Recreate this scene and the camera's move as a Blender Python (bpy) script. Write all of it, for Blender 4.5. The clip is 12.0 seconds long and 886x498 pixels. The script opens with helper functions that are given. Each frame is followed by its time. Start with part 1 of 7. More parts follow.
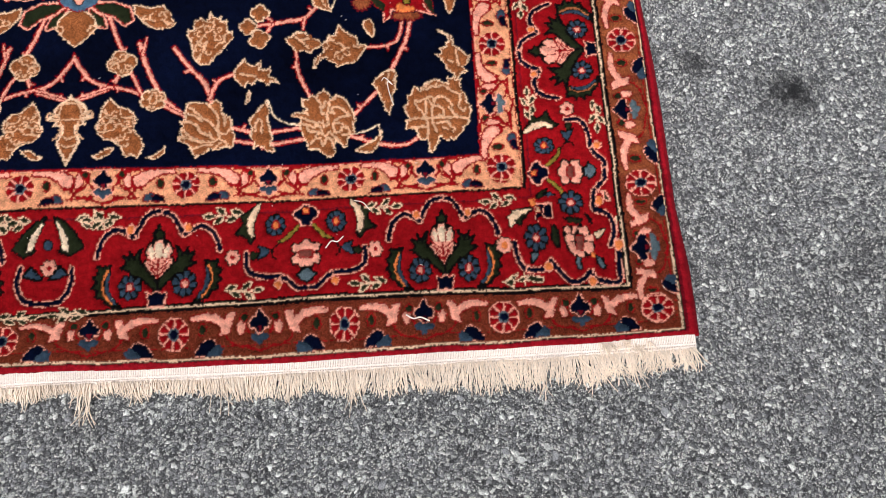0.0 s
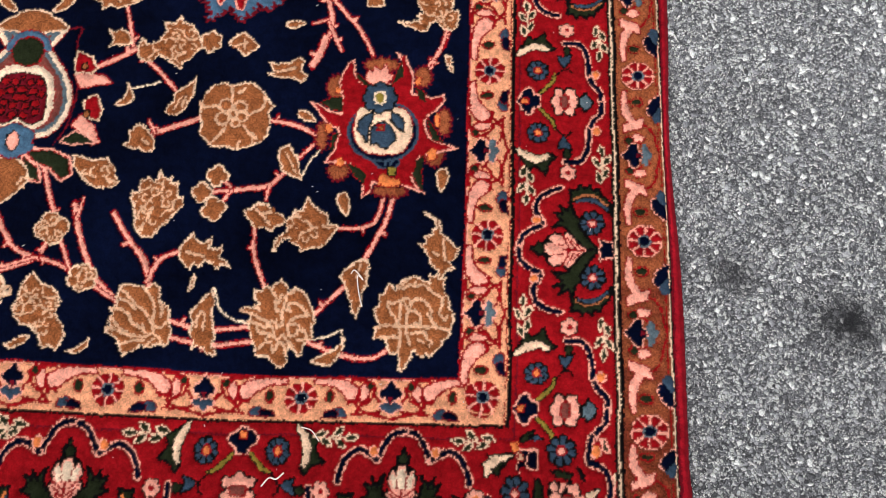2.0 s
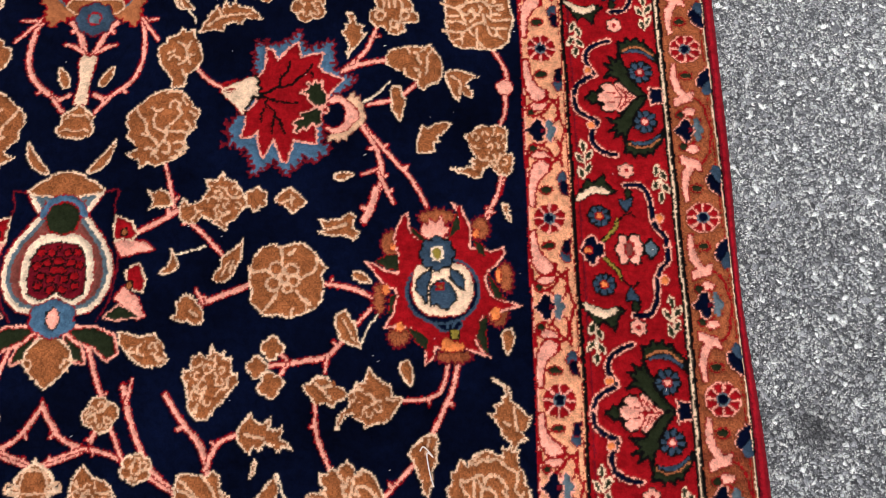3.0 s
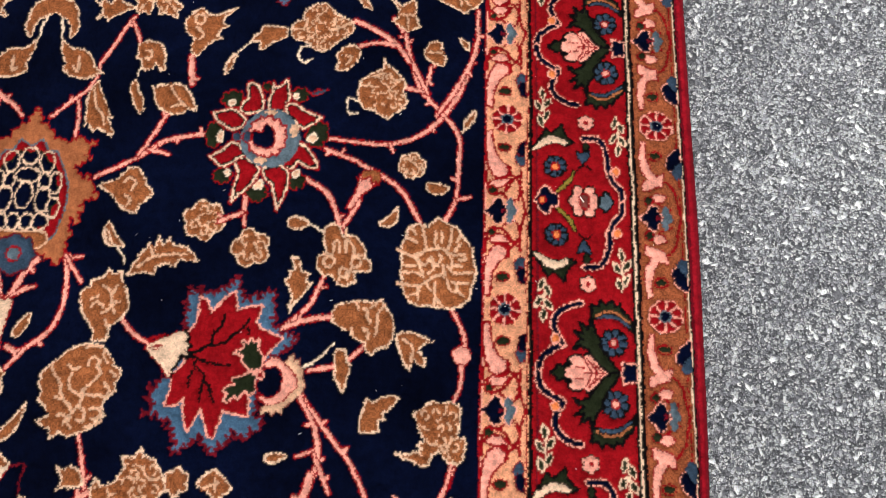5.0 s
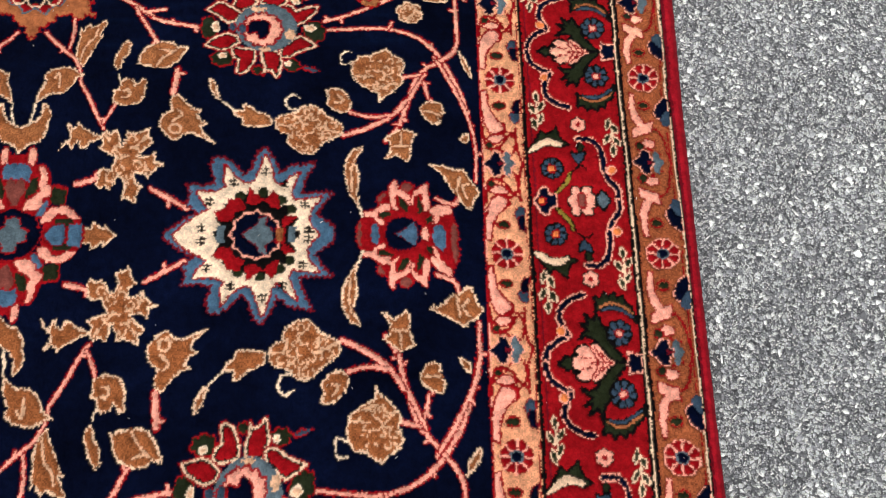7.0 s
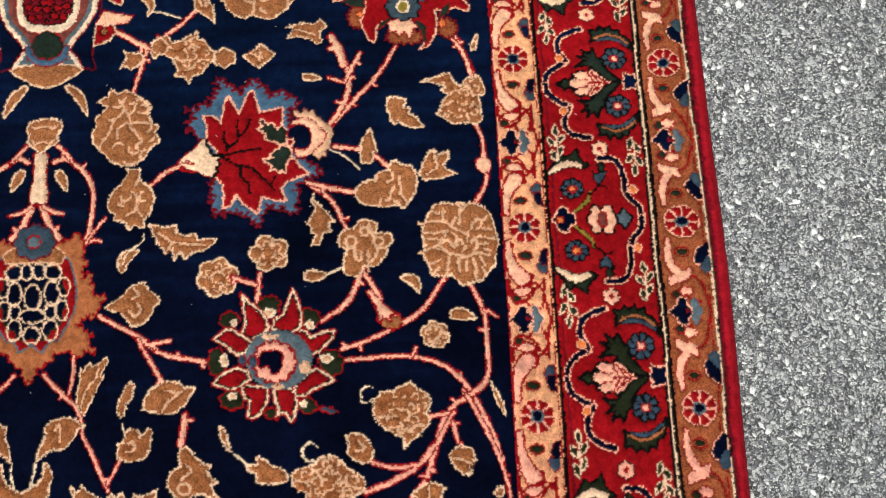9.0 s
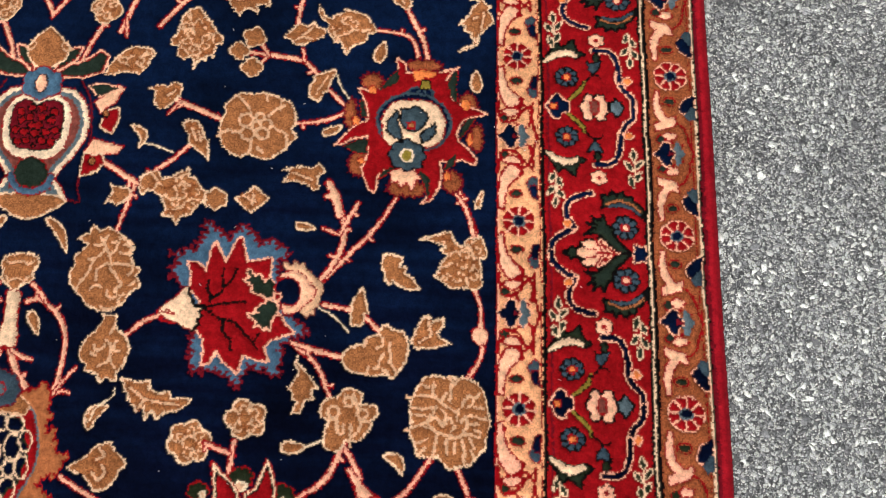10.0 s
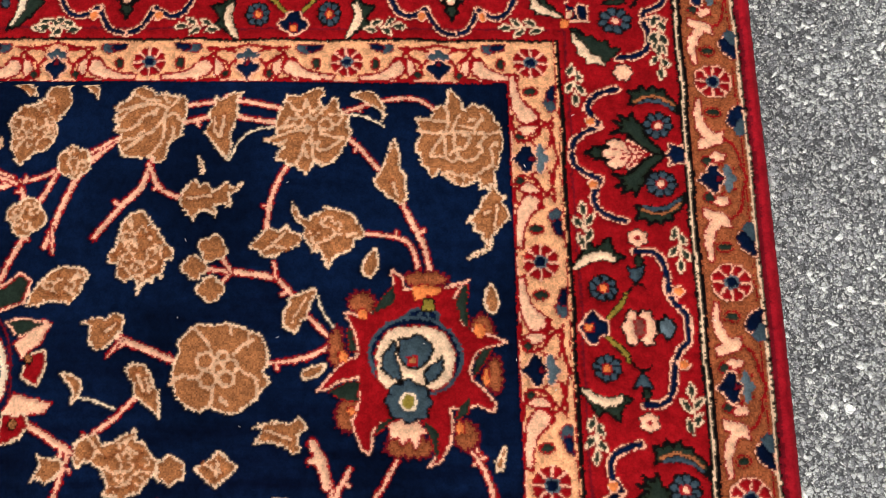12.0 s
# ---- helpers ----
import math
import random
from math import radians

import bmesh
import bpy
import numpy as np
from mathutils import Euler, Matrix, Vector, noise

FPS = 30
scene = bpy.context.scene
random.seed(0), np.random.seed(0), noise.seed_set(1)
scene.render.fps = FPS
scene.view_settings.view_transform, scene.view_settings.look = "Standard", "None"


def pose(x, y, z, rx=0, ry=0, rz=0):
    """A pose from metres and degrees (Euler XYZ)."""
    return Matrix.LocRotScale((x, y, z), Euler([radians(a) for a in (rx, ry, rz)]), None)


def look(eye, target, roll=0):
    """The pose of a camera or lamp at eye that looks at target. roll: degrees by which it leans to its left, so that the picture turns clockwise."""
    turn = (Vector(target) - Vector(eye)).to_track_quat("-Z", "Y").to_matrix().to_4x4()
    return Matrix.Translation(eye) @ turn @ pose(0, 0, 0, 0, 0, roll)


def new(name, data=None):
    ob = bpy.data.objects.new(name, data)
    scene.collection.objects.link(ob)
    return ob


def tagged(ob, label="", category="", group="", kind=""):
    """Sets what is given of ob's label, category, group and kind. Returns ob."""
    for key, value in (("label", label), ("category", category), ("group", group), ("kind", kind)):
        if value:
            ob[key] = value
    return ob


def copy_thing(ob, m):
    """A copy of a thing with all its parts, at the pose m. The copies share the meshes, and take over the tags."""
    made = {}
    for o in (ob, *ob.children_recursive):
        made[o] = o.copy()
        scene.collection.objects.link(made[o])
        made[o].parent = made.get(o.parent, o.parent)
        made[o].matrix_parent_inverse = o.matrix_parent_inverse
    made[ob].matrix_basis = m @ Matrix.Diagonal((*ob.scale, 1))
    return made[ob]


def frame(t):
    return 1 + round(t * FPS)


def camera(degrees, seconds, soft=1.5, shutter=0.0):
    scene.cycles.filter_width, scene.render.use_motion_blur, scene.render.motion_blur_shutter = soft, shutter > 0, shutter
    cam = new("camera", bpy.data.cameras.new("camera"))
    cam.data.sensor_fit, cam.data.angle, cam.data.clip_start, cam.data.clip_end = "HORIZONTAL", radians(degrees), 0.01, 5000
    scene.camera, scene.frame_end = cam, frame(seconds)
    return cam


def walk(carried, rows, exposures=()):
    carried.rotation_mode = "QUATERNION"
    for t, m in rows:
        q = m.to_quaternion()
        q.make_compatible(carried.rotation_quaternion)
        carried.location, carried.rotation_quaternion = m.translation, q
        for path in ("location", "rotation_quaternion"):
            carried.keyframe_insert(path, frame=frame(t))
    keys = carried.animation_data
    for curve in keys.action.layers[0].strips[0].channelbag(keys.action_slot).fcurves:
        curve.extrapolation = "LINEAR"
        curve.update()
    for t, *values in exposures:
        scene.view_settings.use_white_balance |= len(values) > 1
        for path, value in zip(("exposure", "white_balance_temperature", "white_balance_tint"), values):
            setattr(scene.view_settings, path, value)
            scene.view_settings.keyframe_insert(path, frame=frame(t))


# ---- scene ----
cam = camera(61.4, 12.0, soft=0.85)
PATH = [
    (0, (0.362, -1.334, 0.835), (0.477, -0.76, -1.078), 7.1),
    (0.5, (0.38, -1.244, 0.79), (0.462, -0.71, -1.136), 7.2),
    (1, (0.407, -1.163, 0.768), (0.462, -0.648, -1.164), 6.2),
    (1.5, (0.428, -1.108, 0.769), (0.457, -0.607, -1.167), 4.9),
    (2, (0.442, -1.041, 0.766), (0.457, -0.519, -1.165), 2.7),
    (2.5, (0.41, -0.942, 0.761), (0.43, -0.415, -1.168), 1.3),
    (3, (0.363, -0.869, 0.773), (0.41, -0.34, -1.155), 3.6),
    (3.2, (0.355, -0.845, 0.777), (0.411, -0.317, -1.151), 4.5),
    (4.8, (0.414, -0.591, 0.771), (0.476, -0.083, -1.163), 7.8),
    (5, (0.427, -0.56, 0.768), (0.449, -0.051, -1.166), 3.7),
    (5.5, (0.409, -0.477, 0.762), (0.437, 0.034, -1.172), 2.8),
    (6, (0.387, -0.395, 0.749), (0.461, 0.122, -1.181), 5.7),
    (6.5, (0.367, -0.321, 0.762), (0.496, 0.23, -1.157), 10.2),
    (7, (0.396, -0.221, 0.763), (0.496, 0.345, -1.153), 9.3),
    (7.2, (0.409, -0.192, 0.764), (0.496, 0.378, -1.151), 9.0),
    (8.8, (0.433, 0.154, 0.782), (0.418, 0.619, -1.163), -2.9),
    (9, (0.414, 0.196, 0.789), (0.41, 0.651, -1.158), -2.2),
    (9.5, (0.405, 0.279, 0.787), (0.419, 0.779, -1.149), 0.2),
    (10, (0.423, 0.367, 0.782), (0.41, 0.86, -1.156), 0.7),
    (10.5, (0.44, 0.428, 0.774), (0.391, 0.888, -1.172), -1.6),
    (11, (0.438, 0.513, 0.745), (0.395, 0.971, -1.201), -3.9),
    (11.5, (0.406, 0.56, 0.709), (0.38, 1.003, -1.242), -4.5),
    (12, (0.402, 0.652, 0.68), (0.408, 1.1, -1.269), 0.9),
]
walk(cam, [(t, look(eye, target, roll)) for t, eye, target, roll in PATH], ((0, -0.26, 6200, 14), (3, -0.26, 6150, 15), (5.5, -0.26, 6150, 15), (7, -0.26, 6250, 13), (9, -0.26, 6350, 10), (12, -0.29, 6500, 13)))

# ---- light ----
world = bpy.data.worlds.new("overcast_sky")
scene.world = world
world.use_nodes = True
sky = world.node_tree.nodes.new("ShaderNodeTexSky")
sky.sky_type, sky.sun_disc = "NISHITA", False
sky.sun_elevation, sky.sun_rotation = radians(52), radians(215)
sky.dust_density, sky.air_density = 4.0, 1.0
# a cloud cover greys the blue of the sky
grey = world.node_tree.nodes.new("ShaderNodeHueSaturation")
grey.inputs["Saturation"].default_value = 0.25
backdrop = world.node_tree.nodes["Background"]
world.node_tree.links.new(sky.outputs[0], grey.inputs["Color"])
world.node_tree.links.new(grey.outputs[0], backdrop.inputs["Color"])
backdrop.inputs["Strength"].default_value = 0.15
sun = bpy.data.lights.new("sun", "SUN")
sun.energy, sun.angle, sun.color = 1.5, radians(12), (1.0, 0.96, 0.90)
sun_ob = new("sun", sun)
sun_ob.matrix_world = look((-1.6, -1.9, 3.2), (0, 0, 0))


# ---- materials ----
def node_material(name):
    m = bpy.data.materials.new(name)
    m.use_nodes = True
    return m, m.node_tree.nodes, m.node_tree.links, m.node_tree.nodes["Principled BSDF"]


def math_node(n, l, op, a, b=None, clamp=False):
    k = n.new("ShaderNodeMath")
    k.operation, k.use_clamp = op, clamp
    for i, v in enumerate((a, b)):
        if v is None:
            continue
        if isinstance(v, (int, float)):
            k.inputs[i].default_value = v
        else:
            l.new(v, k.inputs[i])
    return k.outputs[0]


def tint(n, l, colour, factor):
    """colour times a grey factor"""
    k = n.new("ShaderNodeMix")
    k.data_type, k.blend_type = "RGBA", "MULTIPLY"
    k.inputs["Factor"].default_value = 1.0
    if isinstance(colour, tuple):
        k.inputs[6].default_value = (*colour, 1)
    else:
        l.new(colour, k.inputs[6])
    l.new(factor, k.inputs[7])
    return k.outputs[2]


KNOT = 0.00145


def wool(name, colour, second=None, streak=0.12, tuft=0.30, second_from=0.25, second_to=0.85, patches=0.25):
    """knotted wool pile: every knot a shade of its own, slow bands of dye and painted sheen, fine fibres"""
    m, n, l, bsdf = node_material(name)
    geo = n.new("ShaderNodeNewGeometry")
    snap = n.new("ShaderNodeVectorMath")
    snap.operation = "SNAP"
    snap.inputs[1].default_value = (KNOT, KNOT, 1.0)
    l.new(geo.outputs["Position"], snap.inputs[0])
    white = n.new("ShaderNodeTexWhiteNoise")
    white.noise_dimensions = "3D"
    l.new(snap.outputs[0], white.inputs["Vector"])
    bands = n.new("ShaderNodeMapping")
    bands.inputs["Scale"].default_value = (3.0, 26.0, 1.0)
    l.new(geo.outputs["Position"], bands.inputs["Vector"])
    slow = n.new("ShaderNodeTexNoise")
    slow.inputs["Scale"].default_value, slow.inputs["Detail"].default_value = 2.2, 4.0
    l.new(bands.outputs[0], slow.inputs["Vector"])
    fibre = n.new("ShaderNodeTexNoise")
    fibre.inputs["Scale"].default_value, fibre.inputs["Detail"].default_value = 1400.0, 2.0
    l.new(geo.outputs["Position"], fibre.inputs["Vector"])
    cloth = n.new("ShaderNodeTexNoise")
    cloth.inputs["Scale"].default_value, cloth.inputs["Detail"].default_value = 130.0, 5.0
    l.new(geo.outputs["Position"], cloth.inputs["Vector"])
    a = math_node(n, l, "MULTIPLY_ADD", white.outputs["Value"], tuft)
    a.node.inputs[2].default_value = 1.0 - tuft / 2
    b = math_node(n, l, "MULTIPLY_ADD", slow.outputs["Fac"], streak * 2)
    b.node.inputs[2].default_value = 1.0 - streak
    c = math_node(n, l, "MULTIPLY_ADD", cloth.outputs["Fac"], 1.3)
    c.node.inputs[2].default_value = 0.35
    f = math_node(n, l, "MULTIPLY", math_node(n, l, "MULTIPLY", a, b), c)
    # patches a hand wide: the nap's sheen put into the colour
    nap_sheen = n.new("ShaderNodeTexNoise")
    nap_sheen.inputs["Scale"].default_value, nap_sheen.inputs["Detail"].default_value = 9.0, 3.0
    l.new(geo.outputs["Position"], nap_sheen.inputs["Vector"])
    d = math_node(n, l, "MULTIPLY_ADD", nap_sheen.outputs["Fac"], patches * 2)
    d.node.inputs[2].default_value = 1.0 - patches
    f = math_node(n, l, "MULTIPLY", f, d)
    # the wool is darker towards the near end of the carpet
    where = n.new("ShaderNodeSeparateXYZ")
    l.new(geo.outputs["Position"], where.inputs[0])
    near_tone = n.new("ShaderNodeMapRange")
    near_tone.interpolation_type = "SMOOTHSTEP"
    near_tone.inputs["From Min"].default_value, near_tone.inputs["From Max"].default_value = -1.17, -0.95
    near_tone.inputs["To Min"].default_value, near_tone.inputs["To Max"].default_value = 0.74, 1.0
    l.new(where.outputs["Y"], near_tone.inputs["Value"])
    f = math_node(n, l, "MULTIPLY", f, near_tone.outputs[0])
    if second:
        # the colour shifts to the second one towards the far end
        second_share = n.new("ShaderNodeMapRange")
        second_share.interpolation_type = "SMOOTHSTEP"
        second_share.inputs["From Min"].default_value, second_share.inputs["From Max"].default_value = second_from, second_to
        l.new(math_node(n, l, "ADD", where.outputs["Y"], math_node(n, l, "MULTIPLY", math_node(n, l, "SUBTRACT", slow.outputs["Fac"], 0.5), 0.9)), second_share.inputs["Value"])
        two = n.new("ShaderNodeMix")
        two.data_type = "RGBA"
        two.inputs[6].default_value, two.inputs[7].default_value = (*colour, 1), (*second, 1)
        l.new(second_share.outputs[0], two.inputs["Factor"])
        colour = two.outputs[2]
    # tufts of two colours mingle along the joint
    knots = n.new("ShaderNodeAttribute")
    knots.attribute_name = "mingled"
    joint = n.new("ShaderNodeMix")
    joint.data_type = "RGBA"
    l.new(math_node(n, l, "MULTIPLY", knots.outputs["Alpha"], 0.5), joint.inputs["Factor"])
    if isinstance(colour, tuple):
        joint.inputs[6].default_value = (*colour, 1)
    else:
        l.new(colour, joint.inputs[6])
    l.new(knots.outputs["Color"], joint.inputs[7])
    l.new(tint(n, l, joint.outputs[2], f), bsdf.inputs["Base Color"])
    bsdf.inputs["Roughness"].default_value = 0.92
    bsdf.inputs["Specular IOR Level"].default_value = 0.02
    bsdf.inputs["Sheen Weight"].default_value, bsdf.inputs["Sheen Roughness"].default_value = 0.055, 0.35
    bsdf.inputs["Sheen Tint"].default_value = (0.85, 0.85, 1.0, 1)
    bump = n.new("ShaderNodeBump")
    bump.inputs["Strength"].default_value, bump.inputs["Distance"].default_value = 0.5, 0.0006
    l.new(fibre.outputs["Fac"], bump.inputs["Height"])
    l.new(bump.outputs[0], bsdf.inputs["Normal"])
    return m


# dyed wools: linear base colours
WOOLS = [
    ("navy", (0.0014, 0.0029, 0.0126)), ("red", (0.295, 0.0052, 0.0080)), ("camel", (0.318, 0.101, 0.032)),
    ("cream", (0.91, 0.61, 0.38)), ("pink", (0.97, 0.400, 0.275)), ("blue", (0.036, 0.061, 0.090)),
    ("green", (0.0165, 0.0215, 0.0090)), ("black", (0.005, 0.004, 0.004)), ("ivory", (0.95, 0.71, 0.47)),
    ("orange", (0.85, 0.23, 0.06)), ("sand", (0.85, 0.362, 0.180)), ("brown", (0.170, 0.031, 0.0145)),
    ("grey_blue", (0.105, 0.145, 0.160)), ("maroon", (0.15, 0.006, 0.012)), ("rose_brown", (0.21, 0.055, 0.040)),
    ("olive", (0.28, 0.20, 0.030)), ("straw", (0.78, 0.45, 0.255)), ("edge_red", (0.34, 0.0085, 0.016)), ("sky", (0.066, 0.135, 0.205)), ("umber", (0.255, 0.078, 0.025)), ("copper", (0.42, 0.135, 0.048)),
]
PAINT = {name: i for i, (name, _) in enumerate(WOOLS)}
# second colours and the stretch of the carpet over which they come in
SECOND_COLOURS = {"sand": ((0.88, 0.415, 0.195), 0.0, 0.6), "pink": ((0.96, 0.53, 0.31), 0.0, 0.55), "camel": ((0.375, 0.140, 0.050), -0.15, 0.45), "green": ((0.018, 0.029, 0.020), 0.2, 0.6), "blue": ((0.046, 0.072, 0.084), 0.1, 0.6), "cream": ((0.90, 0.60, 0.37), 0.0, 0.5), "navy": ((0.0022, 0.0079, 0.0290), 0.25, 0.85), "brown": ((0.335, 0.090, 0.032), -1.10, -0.75)}
WOOL_MATERIALS = []
for dye_name, dye_colour in WOOLS:
    far_colour, y0, y1 = SECOND_COLOURS.get(dye_name, (None, 0.25, 0.85))
    # red's stronger bands paint the shimmer of its pile into the colour
    WOOL_MATERIALS.append(wool("wool_" + dye_name, dye_colour, far_colour, 0.30 if dye_name == "navy" else 0.24 if dye_name in ("red", "edge_red") else 0.14,
                               0.62 if dye_name in ("camel", "brown", "umber") else 0.36 if dye_name == "sand" else 0.26, y0, y1, 1.1 if dye_name == "navy" else 0.3))


# ---- the weaver's cartoon: a board of coloured cells, in millimetres ----
class Board:
    def __init__(self, x0, y0, x1, y1, ground):
        self.x0, self.y0 = x0, y0
        self.w, self.h = int(x1 - x0), int(y1 - y0)
        self.dye = np.full((self.h, self.w), PAINT[ground], np.uint8)
        self.owner = np.zeros((self.h, self.w), np.int32)
        self.current = 0

    def window(self, pts, pad):
        lo, hi = pts.min(0) - pad, pts.max(0) + pad
        i0, i1 = max(0, int(lo[0] - self.x0)), min(self.w, int(hi[0] - self.x0) + 2)
        j0, j1 = max(0, int(lo[1] - self.y0)), min(self.h, int(hi[1] - self.y0) + 2)
        if i0 >= i1 or j0 >= j1:
            return None
        gx, gy = np.meshgrid(np.arange(i0, i1) + self.x0 + 0.5, np.arange(j0, j1) + self.y0 + 0.5)
        return (slice(j0, j1), slice(i0, i1)), gx, gy

    def put(self, where, mask, dye):
        self.dye[where][mask] = PAINT[dye]
        self.owner[where][mask] = self.current

    def shape(self, pts, *layers):
        """a closed outline; layers: (millimetres outside it, dye), from the outermost to the innermost"""
        pts = np.asarray(pts, float)
        view = self.window(pts, max(4.0, layers[0][0] + 3))
        if view is None:
            return
        where, gx, gy = view
        far = np.full(gx.shape, 1e9)
        inside = np.zeros(gx.shape, bool)
        for (ax, ay), (bx, by) in zip(pts, np.roll(pts, -1, 0)):
            ex, ey = bx - ax, by - ay
            s = np.clip(((gx - ax) * ex + (gy - ay) * ey) / (ex * ex + ey * ey + 1e-9), 0, 1)
            far = np.minimum(far, (gx - ax - s * ex) ** 2 + (gy - ay - s * ey) ** 2)
            if ay != by:
                inside ^= ((ay > gy) != (by > gy)) & (gx < (bx - ax) * (gy - ay) / (by - ay) + ax)
        away = np.sqrt(far) * np.where(inside, -1, 1)
        for d, dye in layers:
            self.put(where, away < d, dye)

    def stroke(self, pts, *layers, taper=0.0):
        """a line; layers: (half width, dye), the widest first"""
        pts = np.asarray(pts, float)
        view = self.window(pts, layers[0][0] + 2)
        if view is None:
            return
        where, gx, gy = view
        far = np.full(gx.shape, 1e9)
        count = len(pts) - 1
        for k in range(count):
            (ax, ay), (bx, by) = pts[k], pts[k + 1]
            ex, ey = bx - ax, by - ay
            s = np.clip(((gx - ax) * ex + (gy - ay) * ey) / (ex * ex + ey * ey + 1e-9), 0, 1)
            d = np.hypot(gx - ax - s * ex, gy - ay - s * ey)
            far = np.minimum(far, d + taper * np.abs((k + s) / count - 0.5) * 2)
        for d, dye in layers:
            self.put(where, far < d, dye)


def smooth(pts, steps=6, closed=False):
    """a soft curve through a few points"""
    p = [np.array(a, float) for a in pts]
    p = [p[-1], *p, p[0], p[1]] if closed else [2 * p[0] - p[1], *p, 2 * p[-1] - p[-2]]
    out = []
    for a, b, c, d in zip(p, p[1:], p[2:], p[3:]):
        for k in range(steps):
            s = k / steps
            out.append(0.5 * (2 * b + (c - a) * s + (2 * a - 5 * b + 4 * c - d) * s * s + (3 * b - a - 3 * c + d) * s ** 3))
    if not closed:
        out.append(p[-2])
    return out


def ring(cx, cy, rx, ry=None, n=40, lobes=0, depth=0.0, turn=0.0, point=1.0):
    """an ellipse, scalloped or spiked"""
    ry = rx if ry is None else ry
    out = []
    for k in range(n):
        a = 2 * math.pi * k / n
        wave = abs(math.cos(lobes * (a - turn) / 2)) ** point if lobes else 1.0
        r = 1 - depth + depth * wave
        out.append((cx + rx * r * math.cos(a), cy + ry * r * math.sin(a)))
    return out


MOTIF_NAMES = ["ground"]
MOTIF_BASE = [""]
AXIAL = set()
board = None


def begin(name, base, axial=False):
    MOTIF_NAMES.append(name)
    MOTIF_BASE.append(base)
    board.current = len(MOTIF_NAMES) - 1
    if axial:
        AXIAL.add(board.current)


def lattice_noise(shape, cell, seed):
    """smooth noise, about -1 to 1"""
    rnd = np.random.default_rng(seed)
    gh, gw = int(shape[0] / cell) + 3, int(shape[1] / cell) + 3
    g = rnd.uniform(-1, 1, (gh, gw))
    y, x = np.arange(shape[0]) / cell, np.arange(shape[1]) / cell
    iy, ix = y.astype(int), x.astype(int)
    fy, fx = y - iy, x - ix
    fy, fx = (fy * fy * (3 - 2 * fy))[:, None], (fx * fx * (3 - 2 * fx))[None, :]
    a, b = g[np.ix_(iy, ix)], g[np.ix_(iy, ix + 1)]
    c, d = g[np.ix_(iy + 1, ix)], g[np.ix_(iy + 1, ix + 1)]
    return (a * (1 - fx) + b * fx) * (1 - fy) + (c * (1 - fx) + d * fx) * fy


# ---- motifs of the field ----
def vine(pts, w):
    begin("vine", "field")
    line = [np.array(p, float) for p in smooth(pts)]
    rnd = random.Random(int(pts[0][0] * 7 + pts[0][1]))
    spurs = []
    # short thorns beside the stem
    size = sum(np.hypot(*(b - a)) for a, b in zip(line, line[1:]))
    for _ in range(int(size / 70 + rnd.random()) if w > 1.5 else 0):
        k = rnd.randrange(1, len(line) - 1)
        d = (line[k + 1] - line[k - 1]) / max(1e-6, np.hypot(*(line[k + 1] - line[k - 1])))
        side = np.array((-d[1], d[0])) * rnd.choice((-1, 1))
        spurs.append([line[k], line[k] + side * (w * 1.2 + rnd.uniform(2.0, 4.5)) + d * rnd.uniform(-3, 3)])
    for spur in spurs:
        board.stroke(spur, (w * 0.6 + 1.3, "red"))
    board.stroke(line, (w * 0.95 + 1.5, "red"), taper=0.4)
    for spur in spurs:
        board.stroke(spur, (w * 0.6, "pink"))
    board.stroke(line, (w * 0.95, "pink"), taper=0.4)


def trumpet(foot, left, right):
    """a flaring pink flower stalk with a camel cap"""
    begin("trumpet_blossom", "field")
    f, a, b = (np.array(p, float) for p in (foot, left, right))
    m = (a + b) / 2
    up = (m - f) / np.hypot(*(m - f))
    cap = [a - up * 4, a + up * 6, m + (a - m) * 0.4 + up * 12, m + (b - m) * 0.4 + up * 13, b + up * 6, b - up * 4]
    board.shape(combed([tuple(p) for p in cap], 3), (1.4, "red"), (-0.2, "camel"))
    wide = (b - a) / 2
    board.shape([f + wide * 0.22, f + (m - f) * 0.5 + wide * 0.30, b - wide * 0.15, m + (b - m) * 0.4 - up * 5, m + up * 3, m + (a - m) * 0.4 - up * 5, a + wide * 0.15, f + (m - f) * 0.5 - wide * 0.30, f - wide * 0.22], (2.0, "red"), (0, "pink"))


def tendril(pts):
    begin("tendril", "field")
    board.stroke(smooth(pts), (1.0, "ivory"))


def combed(pts, seed, pitch=3.4, deep=0.9):
    """an outline resampled with the small teeth of single knots"""
    rnd = random.Random(seed)
    out = []
    for a, b in zip(pts, pts[1:] + pts[:1]):
        a, b = np.array(a, float), np.array(b, float)
        d = b - a
        size = np.hypot(*d)
        side = np.array((d[1], -d[0])) / max(size, 1e-6)
        n = max(2, int(size / pitch * 2))
        for k in range(n):
            out.append(a + d * k / n + side * (deep if k % 2 else -deep) * rnd.uniform(0.4, 1.1))
    return out


